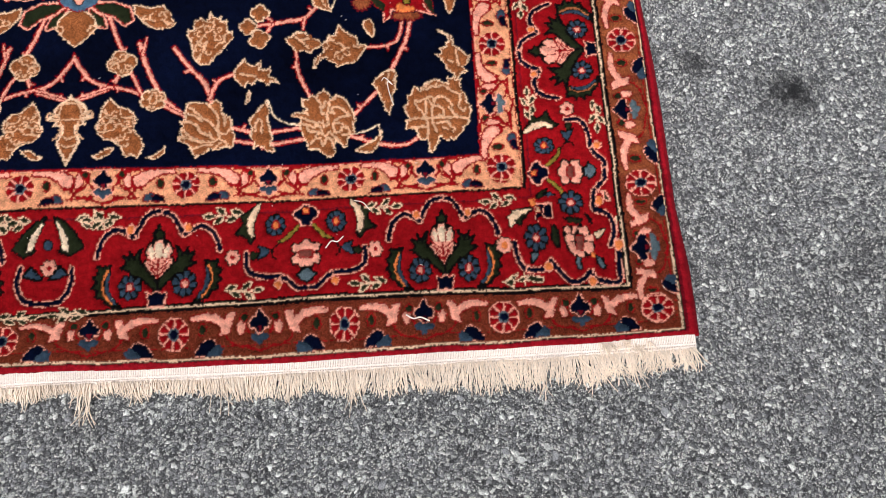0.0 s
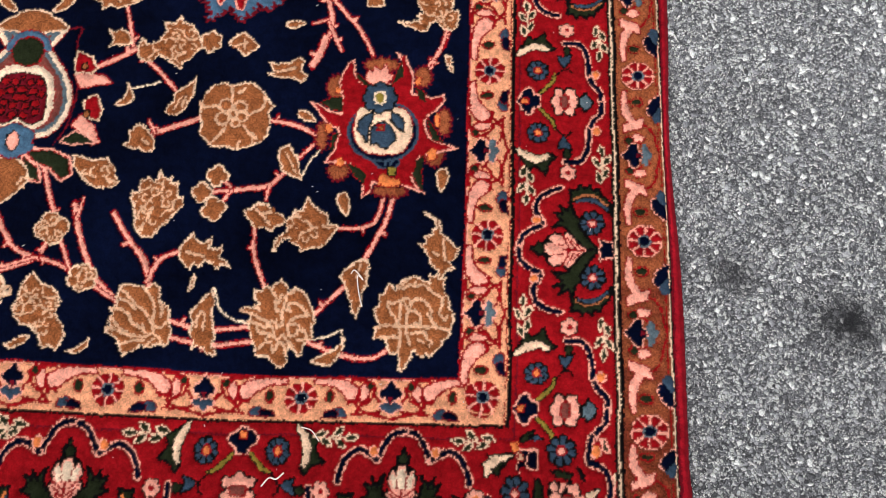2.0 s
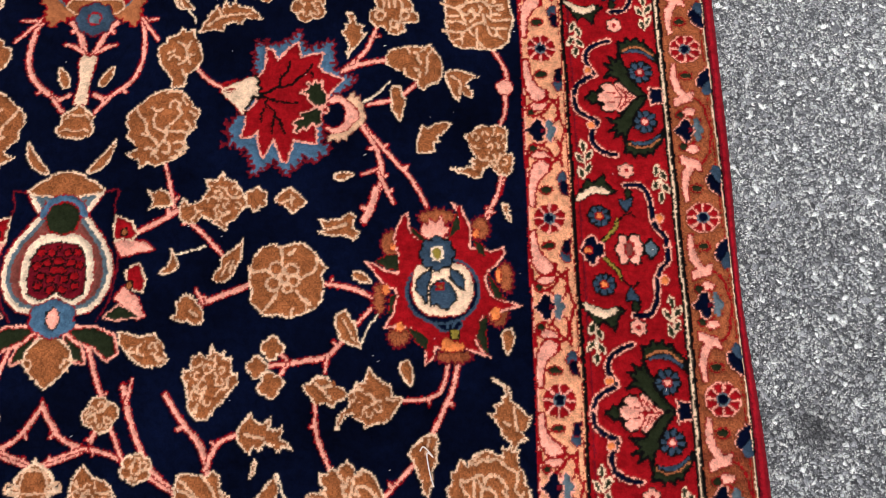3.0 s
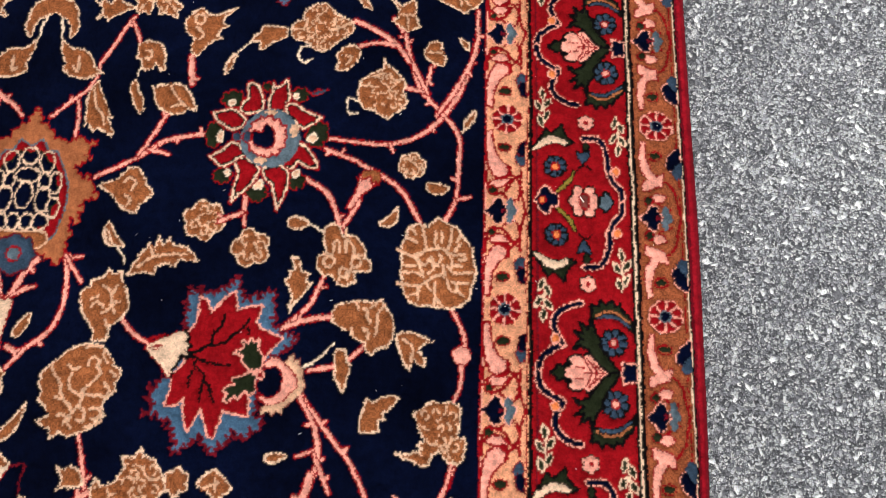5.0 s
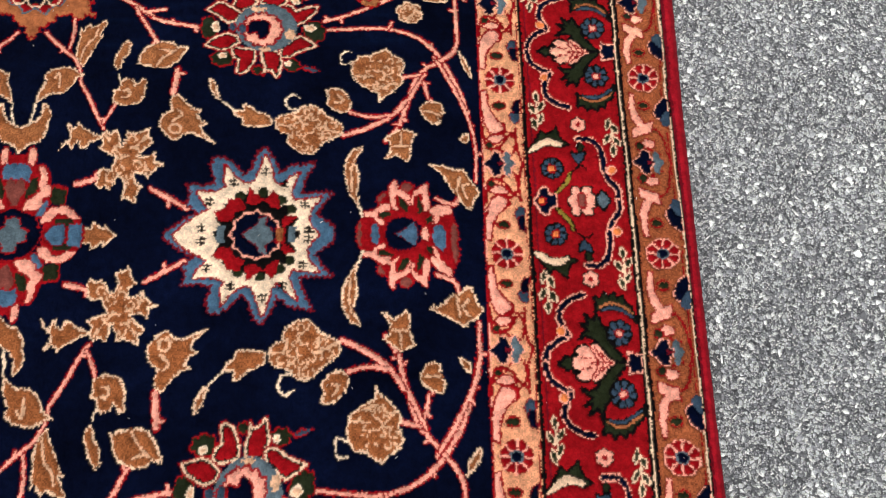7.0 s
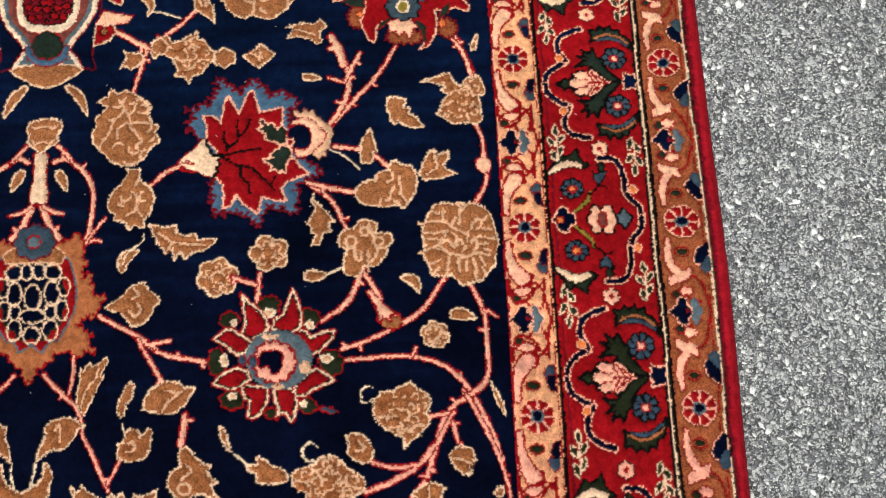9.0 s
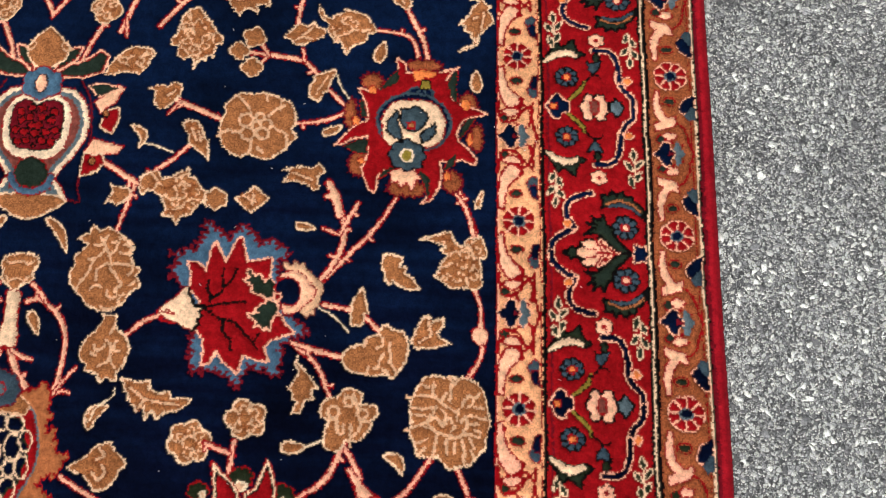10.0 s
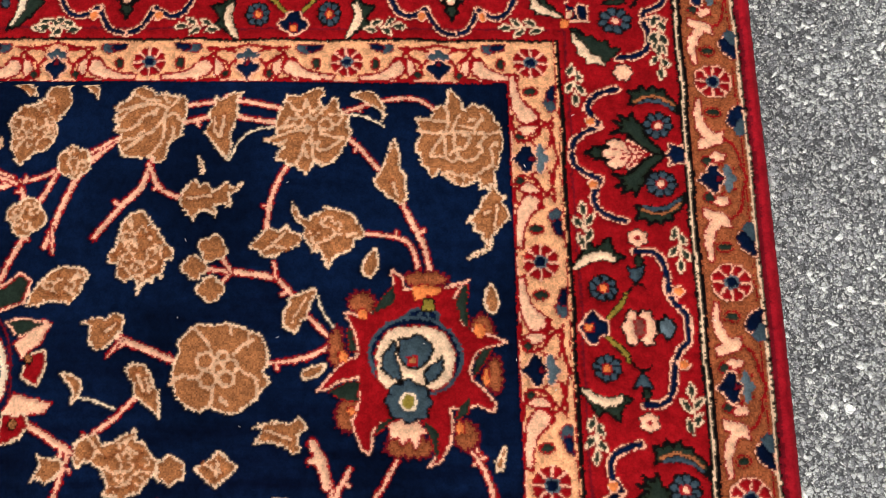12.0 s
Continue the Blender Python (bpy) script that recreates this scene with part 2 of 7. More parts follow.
def petals(outline, pitch, seed, squash=1.0):
    """the petals of a full blossom: cells round its middle, parted by straw lines, shaded brown at their feet"""
    rnd = random.Random(seed)
    pts = np.asarray(outline, float)
    mid = (pts.max(0) + pts.min(0)) / 2 * 0.5 + pts.mean(0) * 0.5
    seeds = [mid]
    turn = rnd.uniform(0, 6.28)
    for k in range(1, max(2, int(np.ptp(pts, 0).max() / pitch / 2 + 0.35))):
        count = 6 + 4 * (k - 1)
        for j in range(count):
            a = turn + 0.6 * k + 2 * math.pi * (j + rnd.uniform(-0.17, 0.17)) / count
            r = pitch * (k - 0.05) * rnd.uniform(0.90, 1.10)
            seeds.append(mid + np.array((r * math.cos(a), r * math.sin(a) * squash)))
    where, gx, gy = board.window(pts, 3)
    far = np.full(gx.shape, 1e9)
    inside = np.zeros(gx.shape, bool)
    for (ax, ay), (bx, by) in zip(pts, np.roll(pts, -1, 0)):
        ex, ey = bx - ax, by - ay
        s = np.clip(((gx - ax) * ex + (gy - ay) * ey) / (ex * ex + ey * ey + 1e-9), 0, 1)
        far = np.minimum(far, np.hypot(gx - ax - s * ex, gy - ay - s * ey))
        if ay != by:
            inside ^= ((ay > gy) != (by > gy)) & (gx < (bx - ax) * (gy - ay) / (by - ay) + ax)
    deep = inside & (far > 3.2)
    d = np.stack([np.hypot(gx - x, gy - y) for x, y in seeds])
    order = np.argsort(d, 0)[:2]
    first, second = np.take_along_axis(d, order, 0)
    pair = (order.min(0) * 31 + order.max(0) * 17) % 11
    foot = np.hypot(gx - mid[0], gy - mid[1])
    board.put(where, deep & (first > pitch * 0.42) & (foot < np.hypot(*(np.array(seeds)[order[0]].transpose(2, 0, 1) - mid[:, None, None]))), "umber")
    broken = lattice_noise(gx.shape, 5.0, seed) + 0.35 * lattice_noise(gx.shape, 1.6, seed + 1)
    board.put(where, deep & (second - first < 2.5) & (pair > 1) & (broken > -0.28), "straw")
    for x, y in seeds[1:]:
        if rnd.random() < 0.70:
            a = math.atan2(y - mid[1], x - mid[0])
            r = pitch * rnd.uniform(0.20, 0.30)
            arc = [(x + r * math.cos(a + s), y + r * math.sin(a + s)) for s in np.linspace(-2.0, 2.0, 9)]
            keep = [p for p in arc if deep[min(max(int(p[1] - gy[0, 0] + 0.5), 0), gx.shape[0] - 1), min(max(int(p[0] - gx[0, 0] + 0.5), 0), gx.shape[1] - 1)]]
            if len(keep) > 5:
                board.stroke(keep, (1.0, "straw"))


def drawn(outline, lines, rings, own=False):
    """a camel blossom or leaf of its own drawing, with a cream edge"""
    span = np.ptp(np.array(outline), 0)
    begin("blossom" if lines and min(span) > 26 else "leaf", "field")
    board.shape(combed(outline, len(outline) + outline[0][0]), (0.0, "cream"), (-1.7, "camel"))
    if not own and (min(span) > 38 and len(lines) + len(rings) < 15 and len(rings) != 6 and len(lines) > 2 or min(span) > 60 and len(rings) != 6):
        petals(outline, 11.5 if min(span) > 80 else 13.5 if min(span) > 60 else 12.5, len(outline) * 7 + outline[1][1])
        return
    for pts in lines if not own else ():
        board.stroke(smooth(pts, 4), (2.6, "umber"))
    for pts in lines:
        board.stroke(smooth(pts, 4), (1.5 if own else 1.35, "straw"))
    if len(rings) == 6 and not own:
        # outer petals round the beaded heart
        hx, hy = np.mean([p[:2] for p in rings], 0)
        for k in range(8):
            t, reach = k * math.pi / 4 + 0.2, min(span) * 0.345
            px, py = hx + reach * math.cos(t), hy + reach * math.sin(t)
            board.stroke([(px + 5.2 * math.cos(t + s), py + 5.2 * math.sin(t + s)) for s in np.linspace(-1.9, 1.9, 10)], (1.1, "straw"))
    for x, y, r in rings:
        board.stroke(ring(x, y, r, None, 16) + [(x + r, y)], (1.4, "straw"))


def leaf(a, b, w, teeth, bend, rib):
    """a serrated camel leaf with a cream edge, from its foot a to its tip b"""
    begin("leaf", "field")
    a, b = np.array(a, float), np.array(b, float)
    along = b - a
    side = np.array((-along[1], along[0])) / max(1e-6, np.hypot(*along))
    size = np.hypot(*along)

    def at(s, h):
        return a + along * s + side * (h + bend * size * math.sin(math.pi * s))
    rows = 24
    edge = [[], []]
    for k in range(rows + 1):
        s = k / rows
        half = w / 2 * math.sin(math.pi * min(1, s * 0.94 + 0.06) ** 0.8) ** 0.75
        for q, sign in ((0, 1), (1, -1)):
            bite = 1 - (0.38 * (((s + 0.13 * q) * teeth) % 1.0) if teeth else 0)
            edge[q].append(at(s, sign * (half * bite + 0.6)))
    board.shape(edge[0] + edge[1][::-1], (0.2, "cream"), (-1.8, "camel"))
    if rib and w > 14:
        board.stroke([at(0.16, 0), at(0.8, 0)], (0.8, "straw"))
    if rib > 1:
        for s, h in ((0.35, 0.28), (0.55, -0.28)):
            board.stroke([at(s - 0.15, 0), at(s + 0.05, h * w * 0.7), at(s + 0.22, h * w * 0.75)], (0.75, "straw"))
    if rib > 2:
        for h in (-0.3, 0.3):
            board.stroke(smooth([at(0.2, 0), at(0.5, h * w), at(0.82, h * w * 0.6)]), (0.8, "straw"))


def flower(c, r, n, inner, spike, squash):
    """a small camel blossom seen from above, with a cream edge and drawn petals"""
    begin("blossom", "field")
    x, y = c
    if inner == "bead":
        board.shape(ring(x, y, r), (1.5, "red"), (0, "pink"))
        return
    turn = 0.37 * (x + y) % 6.28
    board.shape(ring(x, y, r * (1 + spike * 0.4), r * squash * (1 + spike * 0.4), 72, n, spike * 2.0, turn, 0.7), (0.3, "cream"), (-1.6, "camel"))
    if r > 14:
        petals(ring(x, y, r, r * squash, 40), r * 0.60, int(x + y))


def red_palmette():
    begin("palmette", "field")
    for x, y, rx, ry in ((402, 625, 23.1, 10.9), (449, 638, 11.5, 14.6), (475, 692, 9.1, 18.8), (465, 732, 10.9, 14.0), (361, 751, 13.4, 12.1), (340, 711, 8.5, 19.4), (352, 652, 12.7, 15.8), (417, 775, 21.8, 7.9)):
        board.shape(combed(ring(x, y, rx * 0.9, ry * 0.9, 14), x, 5.0, 2.4), (1.2, "maroon"), (-0.6, "brown"))
    board.shape([(370, 619), (372, 639), (378, 646), (390, 652), (413, 649), (422, 638), (424, 618), (417, 609), (427, 614), (437, 633), (438, 648), (437, 661), (450, 661), (459, 664), (473, 659), (475, 666), (465, 678), (455, 686), (452, 695), (458, 711), (465, 715), (489, 722), (473, 726), (456, 731), (447, 735), (444, 744), (441, 760), (448, 771), (455, 776), (436, 768), (424, 766), (405, 766), (398, 765), (396, 776), (387, 782), (389, 764), (389, 755), (373, 743), (360, 740), (346, 742), (355, 726), (359, 709), (357, 702), (349, 700), (340, 691), (325, 672), (334, 674), (344, 681), (359, 685), (360, 665), (355, 647), (358, 635), (363, 623)], (1, "pink"), (-0.9, "red"))
    board.shape([(373, 635), (378, 638), (387, 647), (395, 652), (385, 650), (377, 644)], (0.9, "red"), (0, "green"))
    board.shape([(425, 614), (426, 639), (419, 645), (414, 649), (420, 632)], (0.9, "red"), (0, "green"))
    board.shape([(441, 651), (452, 658), (453, 669), (446, 665)], (0.9, "red"), (0, "green"))
    board.shape([(456, 688), (460, 694), (466, 704), (473, 716), (464, 714), (458, 704)], (0.9, "red"), (0, "green"))
    board.shape([(454, 731), (451, 749), (453, 772), (447, 766), (442, 755), (445, 740)], (0.9, "red"), (0, "green"))
    board.shape([(369, 741), (384, 750), (390, 755), (389, 768), (378, 757)], (0.9, "red"), (0, "green"))
    board.shape([(352, 708), (358, 708), (353, 727), (349, 727)], (0.9, "red"), (0, "green"))
    board.shape([(335, 671), (345, 666), (359, 664), (360, 681), (350, 680)], (0.9, "red"), (0, "green"))
    for x, y, rx, ry in ((444, 644, 3.6, 5.5), (467, 689, 3.0, 8.5), (462, 730, 4.9, 7.3), (362, 741, 4.3, 5.5), (346, 702, 4.3, 5.5), (354, 656, 3.0, 3.6)):
        board.shape(ring(x, y, rx, ry, 36, 5, 0.22, x), (0.8, "red"), (0, "orange"))
    board.shape([(385, 644), (387, 631), (393, 635), (395, 626), (402, 633), (407, 624), (411, 636), (416, 638), (410, 647), (395, 649)], (1.2, "red"), (0, "pink"))
    board.shape([(406, 760), (408, 755), (417, 760), (427, 761), (430, 767), (417, 769), (404, 768)], (1, "red"), (0.2, "orange"))
    board.shape([(396, 739), (407, 734), (426, 736), (427, 742), (420, 749), (405, 748)], (1, "blue"), (-1.6, "navy"))
    board.stroke([(409, 738), (412, 745)], (1.2, "blue"))
    board.stroke([(419, 738), (417, 745)], (1.2, "blue"))
    board.shape([(413, 746), (424, 747), (422, 757), (415, 757)], (1.3, "black"), (-0.5, "olive"))
    board.shape(ring(407, 705, 39.6, 35.9, 28), (0.6, "blue"), (-2.8, "navy"))
    board.shape(smooth([(378, 682), (389, 675), (406, 681), (424, 677), (436, 687), (438, 709), (429, 727), (407, 731), (387, 727), (375, 708)], 4, True), (1.6, "red"), (0.2, "cream"))
    board.shape([(380, 692), (389, 685), (396, 683), (393, 694), (390, 704), (389, 717), (384, 709), (379, 703)], (1.6, "black"), (-0.4, "blue"))
    board.shape([(417, 682), (424, 686), (430, 694), (429, 705), (423, 699), (415, 691)], (1.6, "black"), (-0.4, "blue"))
    board.shape(smooth([(394, 719), (394, 704), (400, 696), (409, 694), (417, 702), (421, 712), (415, 720), (409, 724), (400, 719)], 4, True), (1.6, "black"), (-0.6, "blue"))
    board.shape([(400, 696), (409, 696), (409, 705), (400, 703)], (0.4, "red"), (-1.6, "camel"))
    board.shape(ring(402, 665, 19.4, 18.2, 36, 8, 0.2), (1.8, "black"), (0, "blue"))
    board.shape(ring(402, 665, 7.3, 7.9, 28), (0.4, "ivory"), (-1.8, "olive"))


def maple_palmette():
    begin("palmette", "field")
    board.shape(combed([(199, 453), (193, 440), (197, 433), (195, 422), (200, 417), (196, 409), (203, 411), (207, 418), (207, 408), (215, 414), (221, 417), (226, 408), (232, 412), (237, 404), (240, 405), (244, 395), (248, 400), (250, 410), (253, 421), (259, 422), (263, 415), (271, 419), (275, 413), (282, 411), (287, 414), (285, 423), (289, 433), (285, 438), (290, 447), (297, 452), (309, 456), (314, 458), (307, 462), (309, 467), (302, 469), (296, 476), (287, 478), (281, 483), (279, 511), (276, 528), (279, 536), (287, 541), (285, 546), (280, 552), (276, 549), (272, 559), (266, 555), (261, 559), (256, 552), (252, 556), (250, 566), (244, 563), (240, 570), (237, 574), (234, 568), (228, 565), (223, 556), (217, 559), (215, 567), (209, 564), (206, 569), (200, 573), (196, 571), (198, 562), (193, 551), (188, 543), (182, 543), (176, 536), (167, 538), (162, 536), (170, 530), (175, 527), (167, 523), (168, 519), (173, 513), (165, 510), (173, 508), (178, 503), (185, 496)], 5, 5.4, 3.8), (1.0, "maroon"), (-1.3, "sky"))
    board.shape([(200, 456), (207, 446), (209, 433), (208, 419), (216, 421), (222, 435), (231, 422), (244, 412), (248, 432), (260, 429), (274, 427), (269, 443), (274, 450), (297, 459), (287, 470), (280, 480), (271, 492), (268, 517), (270, 538), (257, 535), (244, 532), (236, 558), (231, 556), (221, 530), (215, 542), (210, 552), (205, 540), (203, 519), (196, 527), (184, 528), (188, 513), (188, 499), (200, 485)], (1.4, "pink"), (-0.8, "red"))
    board.stroke([(276, 453), (285, 457)], (2, "red"))
    board.stroke([(164, 471), (162, 464), (177, 459)], (1.4, "red"))
    board.shape([(160, 471), (169, 465), (182, 460), (189, 456), (198, 455), (203, 461), (201, 465), (204, 470), (200, 473), (204, 480), (197, 480), (192, 483), (192, 489), (187, 494), (186, 500), (182, 497), (176, 488), (167, 481)], (1, "red"), (-0.2, "cream"))
    board.stroke([(163, 472), (170, 470), (176, 470)], (0.9, "red"))
    board.stroke([(168, 474), (172, 473)], (0.9, "red"))
    board.stroke([(197, 454), (202, 461), (200, 465), (204, 470), (201, 474), (206, 480), (195, 480), (193, 485), (189, 492), (188, 499)], (1.6, "black"))
    board.stroke([(205, 478), (214, 473), (225, 467), (226, 457), (234, 448), (236, 436)], (1.5, "black"))
    board.stroke([(225, 469), (238, 466), (248, 456), (256, 449), (262, 440)], (1.5, "black"))
    board.stroke([(205, 479), (217, 483), (232, 486), (247, 488)], (1.5, "black"))
    board.stroke([(211, 484), (210, 493), (206, 500), (207, 509)], (1.5, "black"))
    board.stroke([(212, 489), (221, 496), (222, 507), (220, 513), (220, 523)], (1.5, "black"))
    board.stroke([(221, 500), (229, 509), (232, 518), (234, 524)], (1.5, "black"))
    board.stroke([(260, 449), (263, 456)], (1.5, "black"))
    board.shape([(259, 469), (257, 462), (263, 466), (266, 460), (270, 465), (273, 460), (274, 472), (279, 478), (279, 488), (275, 490), (270, 492), (264, 488), (257, 481), (260, 477), (249, 475)], (1.5, "pink"), (-0.5, "green"))
    board.shape([(274, 497), (273, 511), (269, 516), (263, 511), (258, 520), (254, 516), (247, 524), (244, 521), (248, 514), (242, 512), (249, 507), (253, 506), (250, 500), (261, 497), (267, 493)], (1.5, "pink"), (-0.5, "green"))
    board.shape([(300, 483), (306, 477), (309, 474), (311, 480), (317, 479), (316, 485), (321, 491), (321, 498), (324, 505), (321, 513), (317, 517), (312, 520), (307, 526), (303, 528), (302, 535), (296, 532), (292, 537), (289, 531), (282, 535), (281, 529), (286, 523), (302, 511), (304, 497)], (0.5, "rose_brown"), (-0.7, "straw"))
    board.shape([(283, 489), (281, 484), (286, 479), (293, 479), (300, 483), (306, 489), (313, 496), (316, 506), (309, 513), (303, 520), (296, 524), (288, 525), (279, 520), (277, 517), (286, 518), (293, 517), (299, 509), (301, 498), (298, 490), (292, 486)], (0.9, "red"), (-0.2, "pink"))
    board.shape([(281, 491), (286, 489), (293, 487), (299, 494), (301, 501), (298, 511), (293, 516), (286, 518), (277, 513), (274, 506), (277, 500)], (1, "red"), (-0.4, "navy"))
    board.shape([(274, 494), (278, 491), (281, 495), (280, 500), (276, 499)], (1.2, "pink"), (-0.6, "red"))


def petal_palmette():
    begin("palmette", "field")
    for x, y, rx, ry in ((221, 206, 13.2, 10.8), (259, 191, 6.0, 6.0), (296, 199, 9.6, 8.8), (318, 244, 13.2, 16.0), (296, 294, 12.4, 10.8), (257, 309, 12.4, 10.4), (218, 292, 10.8, 9.6), (206, 246, 10.0, 16.0)):
        board.shape(ring(x, y, rx, ry, 36, 7, 0.22, x), (1.2, "red"), (-0.4, "green"))
    for x, y, rx, ry in ((221, 210, 4.8, 4.0), (292, 201, 3.2, 4.4), (313, 249, 6.8, 5.2), (297, 287, 4.0, 5.2), (257, 300, 6.0, 5.2), (223, 289, 3.2, 4.4), (213, 248, 4.0, 7.2)):
        board.shape(ring(x, y, rx, ry, 36, 5, 0.22, x), (0.6, "ivory"), (-1.4, "straw"))
    board.shape([(230, 216), (233, 208), (238, 205), (236, 188), (241, 185), (249, 190), (256, 202), (257, 219), (247, 221), (233, 223)], (1.9, "red"), (0.3, "cream"), (-1.7, "black"), (-3.2, "red"))
    board.shape([(262, 219), (263, 204), (266, 196), (265, 185), (269, 191), (274, 189), (280, 181), (283, 186), (286, 203), (281, 218), (273, 220), (267, 220)], (1.9, "red"), (0.3, "cream"), (-1.7, "black"), (-3.2, "red"))
    board.shape([(281, 214), (285, 209), (293, 209), (300, 215), (322, 225), (311, 234), (302, 239), (295, 233), (284, 223)], (1.9, "red"), (0.3, "cream"), (-1.7, "black"), (-3.2, "red"))
    board.shape([(299, 253), (306, 257), (320, 273), (321, 281), (310, 280), (298, 274), (295, 281), (281, 282), (279, 278), (286, 267), (292, 259)], (1.9, "red"), (0.3, "cream"), (-1.7, "black"), (-3.2, "red"))
    board.shape([(260, 282), (262, 293), (271, 299), (275, 310), (280, 327), (286, 314), (290, 298), (290, 286), (281, 278), (271, 279)], (1.9, "red"), (0.3, "cream"), (-1.7, "black"), (-3.2, "red"))
    board.shape([(230, 275), (234, 291), (231, 302), (229, 322), (238, 311), (245, 307), (254, 295), (258, 284), (253, 277), (240, 270)], (1.9, "red"), (0.3, "cream"), (-1.7, "black"), (-3.2, "red"))
    board.shape([(202, 271), (212, 265), (219, 259), (225, 253), (235, 256), (242, 268), (232, 274), (223, 281), (214, 282)], (1.9, "red"), (0.3, "cream"), (-1.7, "black"), (-3.2, "red"))
    board.shape([(201, 222), (211, 219), (221, 216), (230, 220), (239, 228), (236, 237), (226, 241), (217, 237), (208, 232)], (1.9, "red"), (0.3, "cream"), (-1.7, "black"), (-3.2, "red"))
    board.shape(ring(267, 249, 32.1, 32.1, 28), (0.6, "grey_blue"))
    for x, y, rx, ry in ((293, 240, 5.6, 8.4), (258, 274, 8.4, 3.7), (266, 220, 7.0, 3.3)):
        board.shape(ring(x, y, rx, ry, 36, 6, 0.22, x), (0, "straw"))
    board.shape(ring(263, 247, 22.4, 23.6, 36, 13, 0.2), (1.6, "red"), (-0.8, "pink"))
    for x, y, rx, ry in ((231, 248, 4.0, 5.2), (242, 247, 4.4, 6.4)):
        board.shape(ring(x, y, rx, ry, 24), (1.2, "red"), (-0.4, "blue"))
    board.shape(smooth([(248, 241), (257, 243), (261, 234), (268, 237), (271, 246), (271, 255), (265, 259), (258, 258), (250, 255)], 4, True), (1.4, "red"), (-0.2, "navy"))
    board.shape([(307, 197), (315, 192), (326, 193), (319, 198), (309, 199)], (0.8, "red"), (-0.8, "blue"))


def star_medallion():
    begin("medallion", "field", axial=True)
    board.shape(combed([(263, -96), (270, -89), (276, -72), (283, -64), (287, -71), (299, -73), (314, -77), (311, -62), (305, -48), (323, -48), (340, -45), (335, -30), (323, -18), (329, -12), (341, -3), (343, 7), (333, 16), (324, 22), (334, 37), (342, 46), (325, 47), (308, 45), (311, 57), (319, 72), (323, 81), (312, 78), (295, 75), (286, 66), (281, 80), (270, 95), (261, 86), (255, 71), (248, 64), (238, 77), (230, 83), (216, 83), (212, 71), (218, 55), (202, 53), (185, 55), (190, 45), (186, 33), (197, 24), (179, 15), (164, 3), (171, -13), (191, -18), (197, -27), (188, -39), (183, -51), (200, -54), (212, -56), (210, -71), (212, -80), (227, -78), (239, -69), (246, -81), (253, -84), (258, -96)], 6, 5.5, 1.6), (0.6, "maroon"), (-1.5, "sky"))
    board.shape([(260, -86), (266, -69), (273, -58), (282, -57), (291, -65), (296, -67), (294, -55), (294, -42), (309, -43), (326, -42), (320, -27), (314, -18), (316, -12), (328, -2), (318, 8), (314, 16), (316, 28), (328, 41), (313, 39), (299, 37), (296, 46), (303, 63), (306, 68), (294, 60), (285, 51), (278, 57), (275, 74), (271, 85), (264, 68), (259, 55), (248, 54), (237, 62), (229, 74), (228, 56), (231, 50), (219, 45), (199, 46), (203, 36), (212, 27), (200, 21), (185, 12), (174, 0), (183, -10), (200, -16), (209, -21), (203, -32), (197, -42), (215, -44), (228, -42), (229, -51), (224, -61), (220, -71), (230, -66), (241, -58), (250, -63), (252, -72)], (2.0, "red"), (-0.1, "ivory"))
    for x, y in ((261, -65), (231, -57), (216, -32), (203, -6), (204, 7), (212, 35), (237, 55), (270, 67), (290, 54), (311, 33), (315, 5), (315, -6), (308, -33), (286, -54)):
        board.stroke([(x - 4, y - 2), (x + 4, y - 2)], (1.1, "black"))
        board.stroke([(x - 4, y + 2), (x + 3, y + 2)], (1.1, "black"))
        board.stroke([(x, y - 4), (x, y + 4)], (1.1, "black"))
    board.shape(ring(261, 2, 45.0, 46.5, 36, 18, 0.2), (0.6, "black"))
    board.shape([(219, -11), (227, -11), (229, 9), (220, 9)], (-0.2, "grey_blue"))
    board.shape([(293, -9), (301, -9), (302, 9), (294, 9)], (-0.2, "grey_blue"))
    for x, y in ((238, -42), (259, -45), (282, -40), (293, -27), (297, 28), (287, 37), (267, 45), (244, 41)):
        board.shape(ring(x, y, 5.0, 4.6, 16), (0.2, "green"))
    for pts in ([(219, -13), (229, -22), (235, -21), (230, -11)], [(229, -27), (232, -36), (241, -36), (247, -33), (244, -24), (236, -21)], [(247, -33), (246, -48), (255, -39), (257, -32)], [(263, -37), (270, -42), (275, -52), (276, -37), (273, -30)], [(276, -24), (284, -27), (288, -22), (282, -17)], [(288, -15), (300, -20), (297, -12), (291, -9)], [(289, 9), (301, 19), (292, 20), (288, 16)], [(277, 31), (284, 28), (282, 43), (278, 46), (270, 37)], [(252, 34), (258, 32), (267, 37), (256, 46), (253, 49)], [(229, 26), (238, 24), (249, 28), (244, 38), (232, 37)], [(217, 23), (225, 15), (234, 15), (238, 24), (227, 27)]):
        board.shape(pts, (0.9, "red"))
    board.shape(ring(261, 1, 27.2, 26.1, 36, 12, 0.2), (0.6, "pink"), (-1.2, "navy"))
    board.shape([(246, 0), (261, -12), (262, -20), (270, -14), (277, -7), (278, 6), (270, 11), (272, 21), (265, 19), (262, 11)], (1.4, "maroon"), (0, "grey_blue"))
    board.shape([(281, -6), (289, -5), (290, 7), (282, 8)], (0.8, "red"), (-0.6, "camel"))


